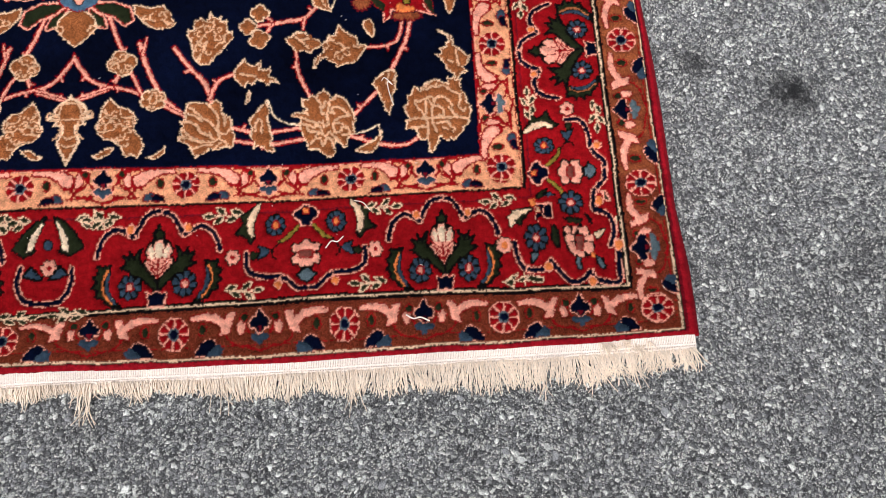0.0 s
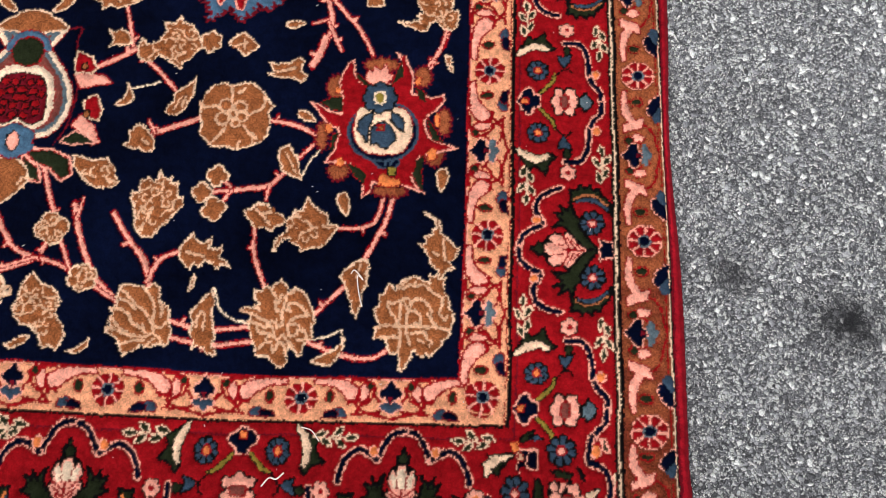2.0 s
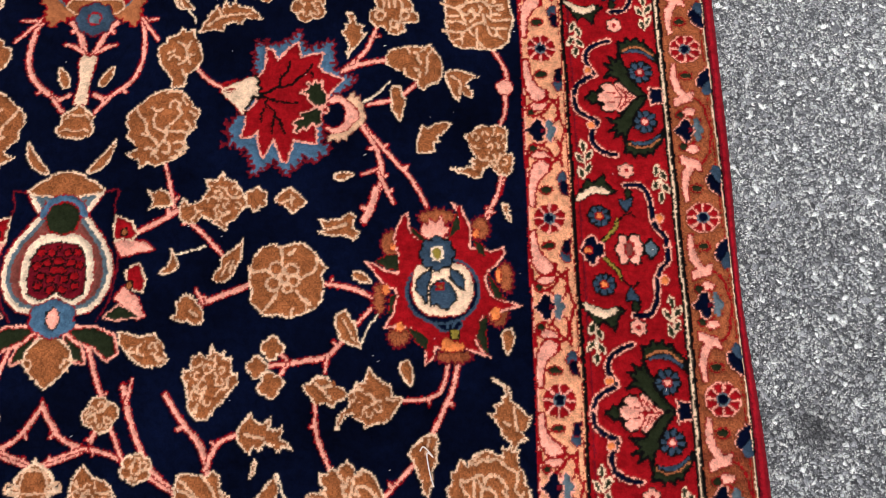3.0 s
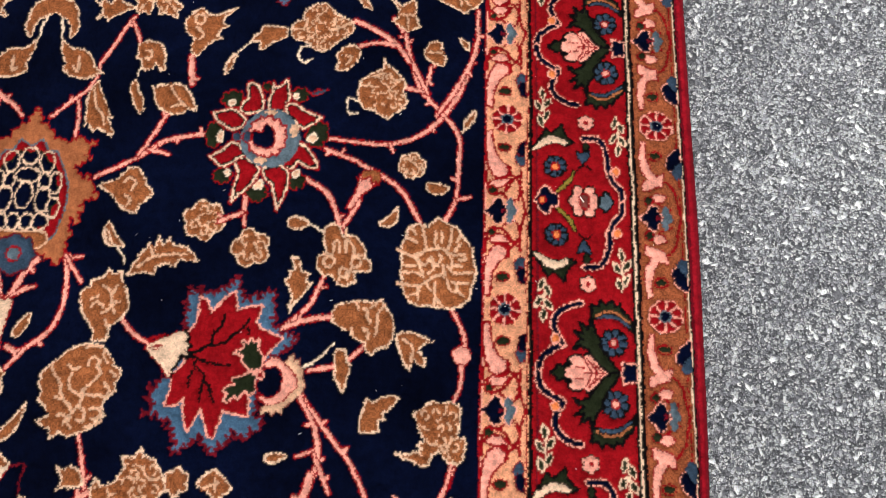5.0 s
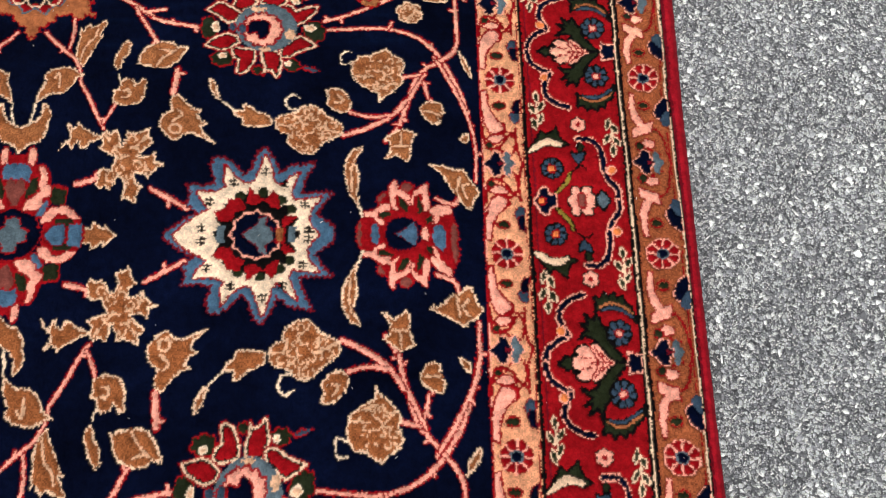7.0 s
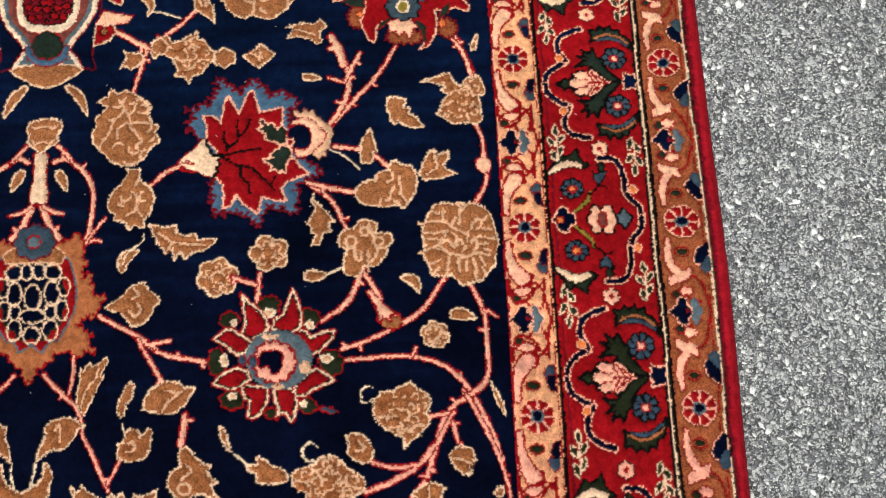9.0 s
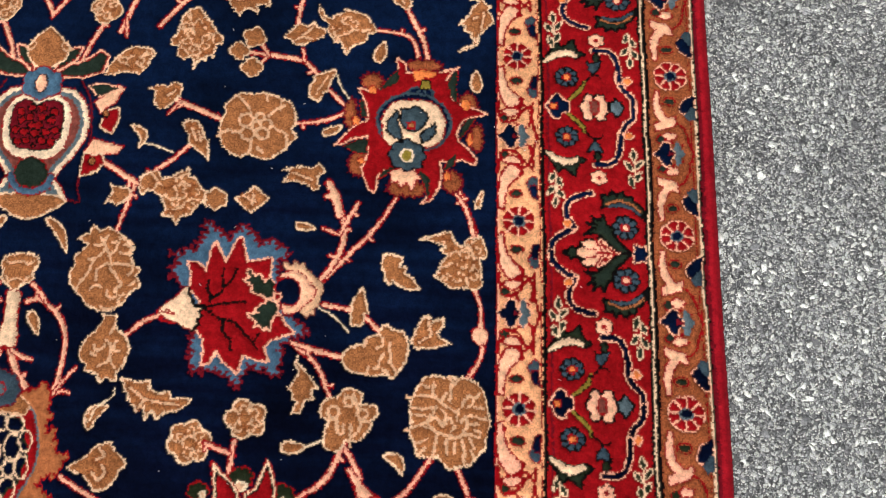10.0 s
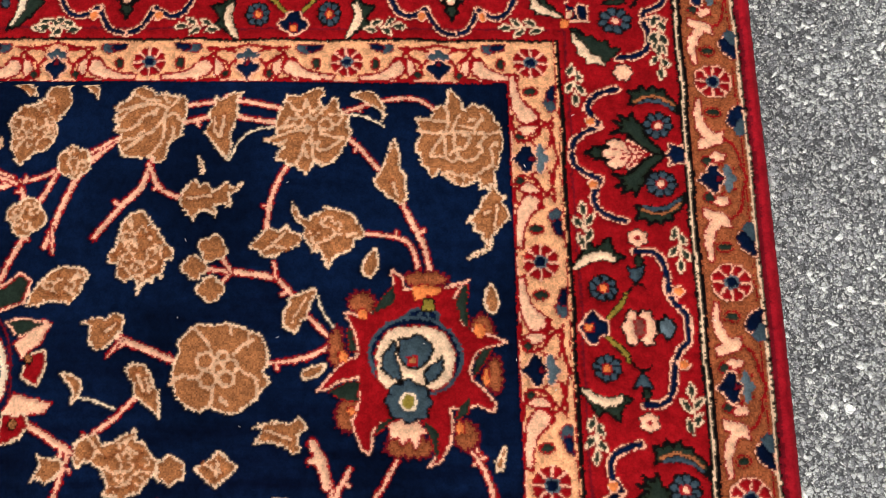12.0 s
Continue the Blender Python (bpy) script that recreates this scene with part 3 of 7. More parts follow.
def small_palmette():
    begin("palmette", "field", axial=True)
    for x, y, rx, ry in ((417, 51, 6.3, 5.7), (393, 38, 6.3, 6.3), (461, 23, 5.7, 5.7), (372, 2, 7.0, 15.2), (467, 10, 5.67, 12.8)):
        board.shape(combed(ring(x, y, rx, ry, 12), x, 4.0, 1.0), (1.3, "red"), (-0.3, "rose_brown"))
    board.shape([(371, 16), (389, 31), (400, 51), (405, 55), (416, 45), (438, 54), (442, 31), (461, 35), (468, 26), (464, 7), (464, -7), (468, -26), (461, -35), (442, -31), (438, -54), (416, -45), (405, -55), (400, -51), (389, -31), (371, -16)], (0.6, "red"))
    for pts in ([(373, 24), (382, 25), (392, 32), (400, 33), (400, 26), (392, 25), (387, 20), (394, 14), (394, 10), (388, 13), (382, 19), (375, 19)], [(399, 53), (404, 58), (407, 49), (416, 44), (422, 39), (421, 29), (418, 36), (412, 39), (406, 44), (404, 36), (408, 26), (402, 30), (400, 40)], [(425, 46), (431, 51), (438, 56), (439, 43), (442, 29), (438, 25), (434, 35), (435, 44), (429, 44), (424, 40), (425, 29), (422, 36)], [(443, 27), (450, 34), (463, 38), (465, 32), (459, 28), (453, 23), (449, 14), (444, 12), (449, 22), (444, 23)]):
        board.shape(pts, (1.9, "red"), (0.5, "pink"))
    for pts in ([(407, 42), (414, 38), (420, 31), (418, 24), (412, 29), (409, 34)], [(429, 42), (433, 35), (436, 24), (430, 20), (429, 31)], [(388, 23), (398, 25), (404, 22), (394, 18), (388, 18)], [(439, 18), (445, 21), (446, 14), (439, 11)]):
        board.shape(pts, (0.8, "red"), (-0.2, "green"))
    board.shape([(395, 1), (398, 13), (406, 19), (419, 18), (429, 13), (435, 6), (436, -1), (436, 1), (435, -6), (429, -13), (419, -18), (406, -19), (398, -13), (395, -1)], (0.8, "red"), (-0.6, "navy"))
    board.shape([(406, 0), (415, 4), (421, 9), (426, 12), (429, 5), (429, 0), (429, 0), (429, -5), (426, -12), (421, -9), (415, -4), (406, 0)], (1, "maroon"), (0, "sky"))
    board.shape([(380, 1), (383, 12), (388, 10), (389, 1), (389, -1), (388, -10), (383, -12), (380, -1)], (1.2, "red"), (0, "sky"))
    board.shape([(445, 1), (448, 10), (456, 15), (460, 5), (460, -5), (456, -15), (448, -10), (445, -1)], (1.2, "red"), (0, "sky"))
    board.shape([(433, -1), (435, 6), (440, 8), (442, 0), (442, 0), (440, -8), (435, -6), (433, 1)], (0.8, "red"), (-0.2, "pink"))


def both(pts):
    """a half outline, from the axis to the axis, closed by its mirror image"""
    return list(pts) + [(-x, y) for x, y in reversed(pts)]


AXIS_BLOSSOM = [(0, 864), (3, 869), (14, 876), (20, 886), (17, 890), (28, 897), (14, 898), (19, 908), (8, 909), (8, 919), (14, 933), (10, 945), (4, 957), (0, 967)]


def axis_ornaments():
    # centre rosette
    begin("medallion", "field", axial=True)
    board.shape([(-10, 22), (30, 18), (39, 34), (55, 31), (57, 49), (37, 51), (34, 64), (28, 72), (19, 71), (17, 85), (14, 90), (7, 81), (-4, 81)], (0.4, "red"))
    board.shape([(27, -15), (44, -17), (70, -15), (81, 3), (73, 20), (50, 22), (33, 14)], (0.4, "red"))
    board.shape([(37, 33), (53, 31), (55, 46), (39, 49)], (0.2, "green"))
    board.shape([(34, -7), (45, 8), (45, 17), (62, 17), (71, 12), (68, 9), (46, 8)], (0, "green"))
    board.shape([(35, -7), (53, -6), (57, 2), (55, 12), (42, 10), (34, 2)], (0.8, "maroon"), (-0.3, "sky"))
    board.shape([(59, -7), (76, -8), (78, 3), (77, 13), (61, 12)], (1.2, "red"), (-0.3, "sky"))
    board.shape([(29, 13), (39, 15), (46, 24), (55, 22), (62, 18), (73, 18), (64, 26), (53, 30), (39, 28), (31, 21)], (1.5, "red"), (0.5, "pink"))
    board.shape([(23, 19), (29, 21), (36, 33), (33, 37), (26, 29)], (0.8, "red"), (0, "sky"))
    board.shape([(11, 37), (20, 43), (24, 49), (22, 59), (16, 58), (11, 48)], (1, "red"), (-0.2, "green"))
    board.shape([(9, 28), (22, 26), (29, 33), (28, 38), (37, 43), (35, 49), (32, 50), (32, 58), (28, 67), (22, 70), (26, 60), (24, 51), (27, 46), (20, 39), (13, 36)], (1.5, "red"), (0.5, "pink"))
    board.shape([(-3, 33), (2, 30), (7, 39), (11, 48), (8, 57), (1, 57)], (1, "red"), (-0.2, "rose_brown"))
    board.shape([(-7, 54), (5, 58), (13, 55), (15, 65), (11, 72), (1, 73)], (1.2, "red"), (0, "sky"))
    board.shape([(11, 74), (16, 71), (18, 80), (16, 87), (12, 88), (11, 81)], (1.4, "red"), (0.3, "pink"))
    board.shape(ring(0, 0, 30.4, 27.9, 48, 8, 0.08), (0.8, "red"), (-0.6, "navy"))
    board.shape([(-11, 0), (-11, -8), (-5, -10), (-1, -15), (3, -8), (6, -4), (14, -2), (15, 5), (7, 8), (6, 17), (1, 18), (-5, 16)], (1.6, "red"), (0, "grey_blue"))
    begin("crest", "field", axial=True)
    board.shape(combed(both([(0, 81), (2, 84), (8, 90), (18, 94), (24, 100), (28, 108), (28, 116), (31, 124), (29, 132), (25, 140), (20, 139), (20, 131), (19, 125), (14, 118), (8, 115), (0, 111)]), 4), (0.0, "cream"), (-1.6, "camel"))
    begin("stem", "field")
    board.stroke(smooth([(8, 116), (12, 129), (12, 139)]), (1.2, "ivory"))
    # lattice palmette
    begin("palmette", "field", axial=True)
    tuft = both([(0, 221), (0, 225), (5, 230), (10, 239), (20, 246), (25, 255), (31, 257), (42, 258), (54, 252), (59, 260), (76, 257), (68, 266), (62, 272), (72, 276), (59, 281), (50, 287), (55, 294), (64, 299), (69, 293), (69, 299), (79, 305), (78, 313), (86, 318), (70, 320), (63, 326), (71, 328), (65, 333), (66, 346), (56, 340), (52, 348), (55, 353), (61, 355), (55, 366), (56, 378), (47, 391), (37, 384), (25, 378), (15, 377)])
    board.shape(combed(tuft, 8, 6.5, 2.6), (1.4, "red"), (-0.5, "copper"))
    board.shape(both([(0, 265), (12, 257), (19, 270), (28, 270), (36, 285), (46, 305), (48, 322), (45, 340), (40, 358), (29, 369), (12, 371)]), (1.2, "grey_blue"), (-1.0, "red"))
    board.shape(ring(0, 317, 36, 48, 40, 10, 0.10), (1.2, "green"), (-0.4, "navy"))
    for x, y, rx, ry in ((0, 276, 9, 10), (19, 282, 8, 12), (31, 304, 7, 12), (33, 330, 7, 11), (0, 297, 14, 8), (0, 318, 9, 15), (21, 346, 9, 9), (7, 346, 7, 9), (20, 322, 8, 14), (19, 303, 6, 9)):
        loop = ring(x, y, rx, ry, 18, 6, 0.08)
        for e in (1, -1):
            board.stroke([(e * px, py) for px, py in loop + loop[:1]], (1.0, "cream"))
    board.shape(both([(0, 356), (30, 356), (34, 366), (24, 374), (0, 372)]), (0.6, "straw"), (-1.2, "camel"))
    begin("blossom", "field", axial=True)
    board.shape(ring(0, 380, 23, 21, 40, 8, 0.16), (1.4, "maroon"), (-0.2, "blue"))
    board.shape(ring(0, 380, 7, 7, 14), (1.6, "red"), (-0.4, "grey_blue"))
    begin("stem", "field", axial=True)
    board.shape(both([(0, 428), (5, 424), (9, 428), (9, 438), (6.5, 450), (6, 466), (7, 484), (0, 486)]), (1.8, "red"), (0.1, "cream"))
    # tall blossom on the axis, by the end border
    begin("blossom", "field", axial=True)
    board.shape(combed(both(AXIS_BLOSSOM), 3), (1.2, "cream"), (-1.6, "camel"))
    top = AXIS_BLOSSOM[0][1]
    for pts in (((0, 10), (10, 13), (14, 26), (12, 34)), ((0, 36), (10, 35), (24, 36)), ((11, 38), (9, 58), (0, 66)), ((16, 30), (26, 24), (28, 34)), ((12, 58), (18, 66)), ((0, 78), (8, 74))):
        for e in (1, -1):
            board.stroke(smooth([(e * x, top + y) for x, y in pts], 4), (1.3, "straw"))
    # cup under the forked stem
    begin("blossom", "field", axial=True)
    board.shape(combed(both([(0, 485), (11, 493), (18, 498), (17, 507), (21, 514), (19, 522), (10, 525), (0, 526)]), 9), (0.4, "cream"), (-1.5, "camel"))
    for pts in ([(3, 498), (8, 496), (13, 502)], [(4, 516), (10, 514), (15, 517)]):
        board.stroke([(-x, y) for x, y in reversed(pts)] + list(pts), (1.2, "straw"))
    # pomegranate
    begin("leaf", "field")
    board.shape([(15, 734), (45, 735), (64, 744), (69, 762), (60, 768), (48, 756), (28, 747)], (3.2, "pink"), (0.8, "red"), (-0.4, "green"))
    begin("leaf", "field")
    board.shape([(13, 740), (33, 756), (38, 771), (26, 768)], (2.4, "pink"), (0.6, "red"), (-0.4, "green"))
    begin("tendril", "field")
    board.stroke(smooth([(41, 588), (56, 587), (53, 604), (59, 640), (62, 668), (56, 705), (44, 728)]), (1.1, "maroon"))
    for petal, cup, eye in (([(55, 615), (62, 617), (73, 622), (82, 635), (76, 643), (66, 641), (58, 644)], [(58, 644), (76, 643), (92, 645), (100, 653), (82, 656), (66, 660)], (67, 634)),
                            ([(71, 676), (78, 670), (85, 668), (93, 686), (91, 699), (80, 696), (74, 688)], [(62, 704), (70, 692), (78, 700), (86, 705), (94, 723), (88, 726), (72, 711)], (76, 691))):
        begin("blossom", "field")
        board.shape(cup, (1.8, "red"), (0.3, "pink"))
        board.shape(petal, (1.0, "cream"), (-0.9, "red"))
        board.shape(ring(*eye, 4, 5, 12), (0.6, "black"), (-1.0, "camel"))
    begin("leaf", "field")
    board.shape([(53, 723), (66, 711), (88, 723), (65, 726)], (2.0, "pink"), (0.2, "green"))
    begin("pomegranate", "field", axial=True)
    board.shape(both([(0, 590), (41, 586), (34, 600), (25, 612), (34, 625), (46, 640), (55, 658), (58, 676), (55, 692), (48, 706), (36, 717), (0, 724)]), (1.8, "red"), (0.2, "ivory"), (-5.0, "grey_blue"), (-9.5, "rose_brown"))
    board.shape(both([(0, 630), (22, 636), (33, 647), (37, 664), (38, 684), (33, 701), (20, 711), (8, 708), (0, 702)]), (1.2, "red"), (-0.2, "ivory"))
    board.shape(both([(0, 563), (9, 565), (17, 568), (23, 573), (32, 578), (41, 586), (32, 591), (0, 595)]), (0.8, "cream"), (-1.2, "camel"))
    board.shape(both([(0, 600), (12, 602), (19, 608), (18, 618), (13, 630), (0, 635)]), (1.4, "red"), (-0.2, "green"))
    board.stroke(smooth([(-22, 613), (-18, 603), (-11, 597), (0, 594), (11, 597), (18, 603), (22, 613)]), (4.6, "red"), (3.4, "sky"))
    board.shape(both([(0, 642), (19, 646), (28, 660), (30, 682), (28, 698), (17, 705), (8, 702), (0, 696)]), (0.8, "black"), (-0.6, "maroon"))
    for k in range(19):
        a, d = k * 2.4, 6.3 * math.sqrt(k + 0.4)
        board.shape(ring(d * math.cos(a) * 0.98, 673 + d * math.sin(a) * 1.02, 5.0, 4.8, 12, 4, 0.3, a), (1.1, "black"), (-0.5, "red"))
    begin("bulb", "field", axial=True)
    board.shape(both([(0, 742), (12, 746), (23, 757), (25, 771), (15, 783), (0, 796)]), (1.0, "cream"), (-1.0, "camel"))
    board.stroke(smooth([(30, 768), (20, 766), (16, 774), (22, 778)]), (1.0, "straw"))
    begin("blossom", "field", axial=True)
    board.shape(ring(0, 724, 25, 21, 48, 6, 0.16, 0.5), (1.2, "red"), (-0.4, "sky"))
    board.shape(both([(0, 713), (5, 717), (7, 725), (4, 733), (0, 735)]), (1.4, "black"), (-0.2, "pink"))


def weave_field():
    board.current = 0
    # stems of the lower field
    vine([(413, 775), (405, 804), (391, 814), (362, 817)], 1.9)
    vine([(423, 775), (416, 805), (404, 830), (393, 853)], 2.4)
    vine([(384, 868), (366, 891), (344, 913)], 1.9)
    vine([(275, 817), (277, 845), (284, 865), (293, 881)], 1.9)
    vine([(430, 940), (409, 953), (379, 950), (340, 936)], 1.9)
    vine([(198, 920), (232, 928), (283, 924)], 2.2)
    vine([(196, 937), (244, 944), (284, 939)], 2.2)
    vine([(172, 889), (163, 857), (145, 834), (124, 804)], 2.6)
    vine([(168, 877), (179, 853), (200, 844)], 2.2)
    vine([(144, 907), (122, 886), (106, 865), (93, 836), (80, 795)], 2.6)
    vine([(85, 813), (88, 789)], 1.4)
    vine([(47, 854), (72, 862), (93, 873), (142, 905)], 1.9)
    vine([(49, 856), (23, 844), (3, 817), (-9, 788)], 2.2)
    vine([(-2, 873), (22, 863), (48, 854)], 1.9)
    vine([(52, 850), (57, 830)], 1.9)
    vine([(40, 754), (50, 783), (62, 808)], 2.2)
    vine([(87, 873), (76, 847), (67, 831)], 1.9)
    vine([(340, 715), (309, 700), (276, 695)], 2.0)
    vine([(206, 692), (173, 704), (147, 716)], 2.8)
    vine([(156, 712), (146, 697)], 1.4)
    vine([(340, 712), (314, 740)], 1.9)
    vine([(303, 755), (286, 770), (256, 775), (224, 778)], 2.4)
    vine([(287, 770), (284, 786)], 1.5)
    vine([(247, 776), (235, 763)], 1.5)
    vine([(247, 776), (234, 793)], 1.5)
    vine([(392, 614), (372, 578), (346, 548), (319, 513)], 1.9)
    vine([(317, 513), (336, 548), (340, 584), (322, 630)], 2.4)
    vine([(337, 571), (354, 607)], 1.8)
    vine([(336, 568), (319, 575)], 1.4)
    vine([(455, 630), (471, 593), (478, 570)], 1.9)
    vine([(103, 550), (113, 587), (119, 612)], 1.9)
    vine([(121, 612), (96, 626), (64, 643)], 2.8)
    vine([(126, 616), (150, 637), (173, 662)], 1.9)
    vine([(44, 859), (24, 866), (6, 872)], 1.4)
    vine([(335, 591), (330, 611), (322, 627)], 4.0)
    # camel blossoms and leaves of the lower field
    flower((60, 822), 18, 4, "six", 0.12, 1.0)
    flower((205, 600), 13, 6, "none", 0.12, 1.0)
    leaf((299, 725), (322, 763), 23, 2, 0.1, 1)
    leaf((365, 776), (373, 803), 13, 0, 0, 0)
    leaf((475, 746), (473, 774), 13, 0, 0, 0)
    leaf((22, 566), (48, 529), 11, 0, 0.1, 0)
    leaf((107, 680), (118, 653), 10, 0, 0.3, 0)
    flower((229, 760), 12, 4, "none", 0.14, 1.0)
    flower((214, 779), 11, 4, "none", 0.14, 1.0)
    flower((229, 797), 13, 4, "none", 0.14, 1.0)
    leaf((289, 577), (311, 574), 9, 0, 0, 0)
    leaf((311, 684), (332, 695), 10, 0, 0, 0)
    flower((99, 876), 16, 6, "none", 0.1, 1.0)
    # stems, blossoms and leaves above the first palmette
    vine([(172, 471), (148, 461), (128, 441)], 1.9)
    leaf((101, 345), (124, 370), 15, 0, 0.2, 0)
    vine([(54, 376), (61, 393), (64, 415), (64, 433), (59, 450), (49, 463), (36, 473), (26, 479), (14, 474)], 2.6)
    vine([(34, 475), (27, 484), (18, 494)], 2.0)
    vine([(55, 377), (65, 382), (77, 381)], 1.5)
    vine([(57, 379), (67, 392), (81, 408)], 1.7)
    vine([(-2, 437), (5, 422), (11, 407), (18, 393), (26, 385)], 3.2)
    vine([(5, 423), (17, 415), (29, 412)], 1.8)
    leaf((19, 465), (31, 439), 11, 0, 0, 1)
    vine([(335, 396), (321, 427), (298, 446)], 2.0)
    vine([(358, 435), (323, 440), (291, 450)], 2.4)
    vine([(381, 466), (359, 485), (325, 491)], 2.2)
    leaf((357, 470), (361, 513), 19, 2, 0, 0)
    vine([(468, 424), (483, 452), (481, 472), (481, 500), (473, 521)], 2.0)
    flower((481, 471), 9, 8, "bead", 0.0, 1.0)
    vine([(474, 576), (466, 604), (453, 626)], 1.9)
    # stems, blossoms and leaves round the second palmette
    vine([(78, 297), (124, 276), (153, 255), (199, 246)], 2.2)
    vine([(136, 265), (159, 270)], 1.8)
    vine([(126, 272), (155, 219)], 1.9)
    flower((204, 340), 21, 6, "six", 0.12, 1.0)
    flower((256, 367), 20, 5, "six", 0.14, 1.0)
    vine([(245, 313), (247, 344)], 2.2)
    vine([(244, 331), (219, 341)], 2.0)
    leaf((292, 340), (316, 342), 13, 0, 0, 0)
    vine([(309, 291), (335, 311), (351, 349)], 2.2)
    vine([(328, 260), (362, 273), (409, 301), (434, 338)], 2.0)
    trumpet((357, 324), (366, 290), (386, 296))
    vine([(353, 343), (368, 316)], 2.2)
    leaf((391, 340), (409, 320), 11, 0, 0.2, 0)
    flower((422, 276), 15, 6, "none", 0.08, 1.0)
    leaf((437, 298), (464, 297), 13, 0, 0.1, 0)
    vine([(329, 248), (395, 252), (434, 239), (460, 209), (481, 162), (492, 107)], 2.0)
    vine([(459, 335), (471, 305), (473, 266), (469, 230), (429, 189), (412, 133), (395, 105)], 2.0)
    vine([(471, 308), (487, 302)], 1.5)
    vine([(398, 251), (402, 261)], 1.4)
    vine([(398, 185), (433, 193)], 2.0)
    vine([(43, 210), (47, 236), (46, 255)], 1.9)
    # stems, blossoms and leaves beside the centre row
    vine([(448, 41), (466, 42), (472, 53)], 2.0)
    vine([(491, 78), (491, 124), (474, 170), (451, 213)], 2.0)
    vine([(409, 125), (419, 158), (438, 194)], 2.0)
    vine([(351, 110), (379, 123), (402, 139), (416, 158)], 2.6)
    vine([(358, 141), (379, 136), (402, 139)], 2.2)
    vine([(441, 162), (436, 184)], 1.8)
    vine([(441, 139), (444, 162)], 1.5)
    vine([(64, 52), (96, 59)], 2.4)
    vine([(151, 49), (188, 28)], 2.4)
    vine([(172, 158), (175, 189)], 3.0)
    vine([(101, 112), (93, 122), (79, 145), (65, 166), (63, 174)], 2.0)
    vine([(62, 183), (52, 199), (42, 207), (27, 219), (15, 232)], 2.0)
    vine([(99, 118), (106, 131), (111, 142)], 1.8)
    leaf((76, -5), (119, -3), 39, 3, 0, 1)
    # drawn camel blossoms and leaves
    drawn([(47, 870), (53, 877), (60, 885), (70, 887), (77, 895), (81, 907), (77, 917), (82, 924), (87, 930), (90, 941), (87, 950), (84, 959), (75, 955), (70, 959), (65, 951), (62, 943), (54, 935), (43, 934), (36, 925), (31, 914), (36, 904), (36, 891), (41, 879)], [[(42, 889), (41, 903), (49, 918)], [(48, 891), (51, 907)], [(54, 888), (59, 903), (69, 910), (72, 903), (64, 891)], [(57, 939), (56, 928), (62, 919), (73, 920)], [(68, 937), (73, 929), (77, 936), (72, 941)]], [])
    drawn([(139, 890), (142, 883), (150, 882), (163, 883), (169, 887), (172, 881), (177, 878), (182, 882), (185, 891), (185, 898), (192, 903), (197, 907), (196, 912), (197, 921), (200, 931), (199, 942), (197, 948), (190, 947), (183, 948), (179, 951), (170, 949), (163, 955), (156, 957), (153, 961), (149, 955), (145, 945), (141, 941), (133, 937), (130, 934), (136, 929), (131, 924), (135, 918), (136, 916), (132, 909), (139, 906), (137, 899)], [[(143, 890), (149, 894), (157, 902), (163, 907), (169, 911), (176, 920), (179, 925)], [(141, 899), (151, 902), (160, 910)], [(166, 884), (173, 893), (178, 901), (180, 913), (179, 925), (181, 934)], [(136, 910), (146, 911), (154, 917), (159, 925), (167, 929), (173, 934)], [(135, 918), (142, 927), (152, 934), (161, 937)], [(133, 930), (146, 934), (158, 938), (172, 938), (180, 934)], [(150, 947), (161, 943), (173, 942)], [(179, 925), (188, 929), (194, 921)], [(181, 934), (188, 940), (191, 944)], [(169, 926), (171, 931)], [(176, 949), (178, 944), (182, 940)], [(185, 901), (189, 909), (187, 916)]], [], True)
    drawn([(239, 882), (242, 895), (240, 909), (244, 922), (246, 935), (244, 944), (250, 954), (240, 954), (234, 948), (229, 945), (223, 949), (223, 939), (218, 931), (220, 920), (216, 911), (221, 903), (228, 894)], [[(225, 925), (225, 914), (231, 908), (233, 928)]], [])
    drawn([(29, 957), (37, 951), (46, 945), (56, 944), (53, 952), (46, 957), (38, 961)], [], [])
    drawn([(92, 959), (102, 953), (111, 946), (116, 942), (116, 950), (113, 956), (104, 961)], [], [])
    drawn([(212, 888), (213, 878), (216, 867), (220, 872), (217, 883)], [], [])
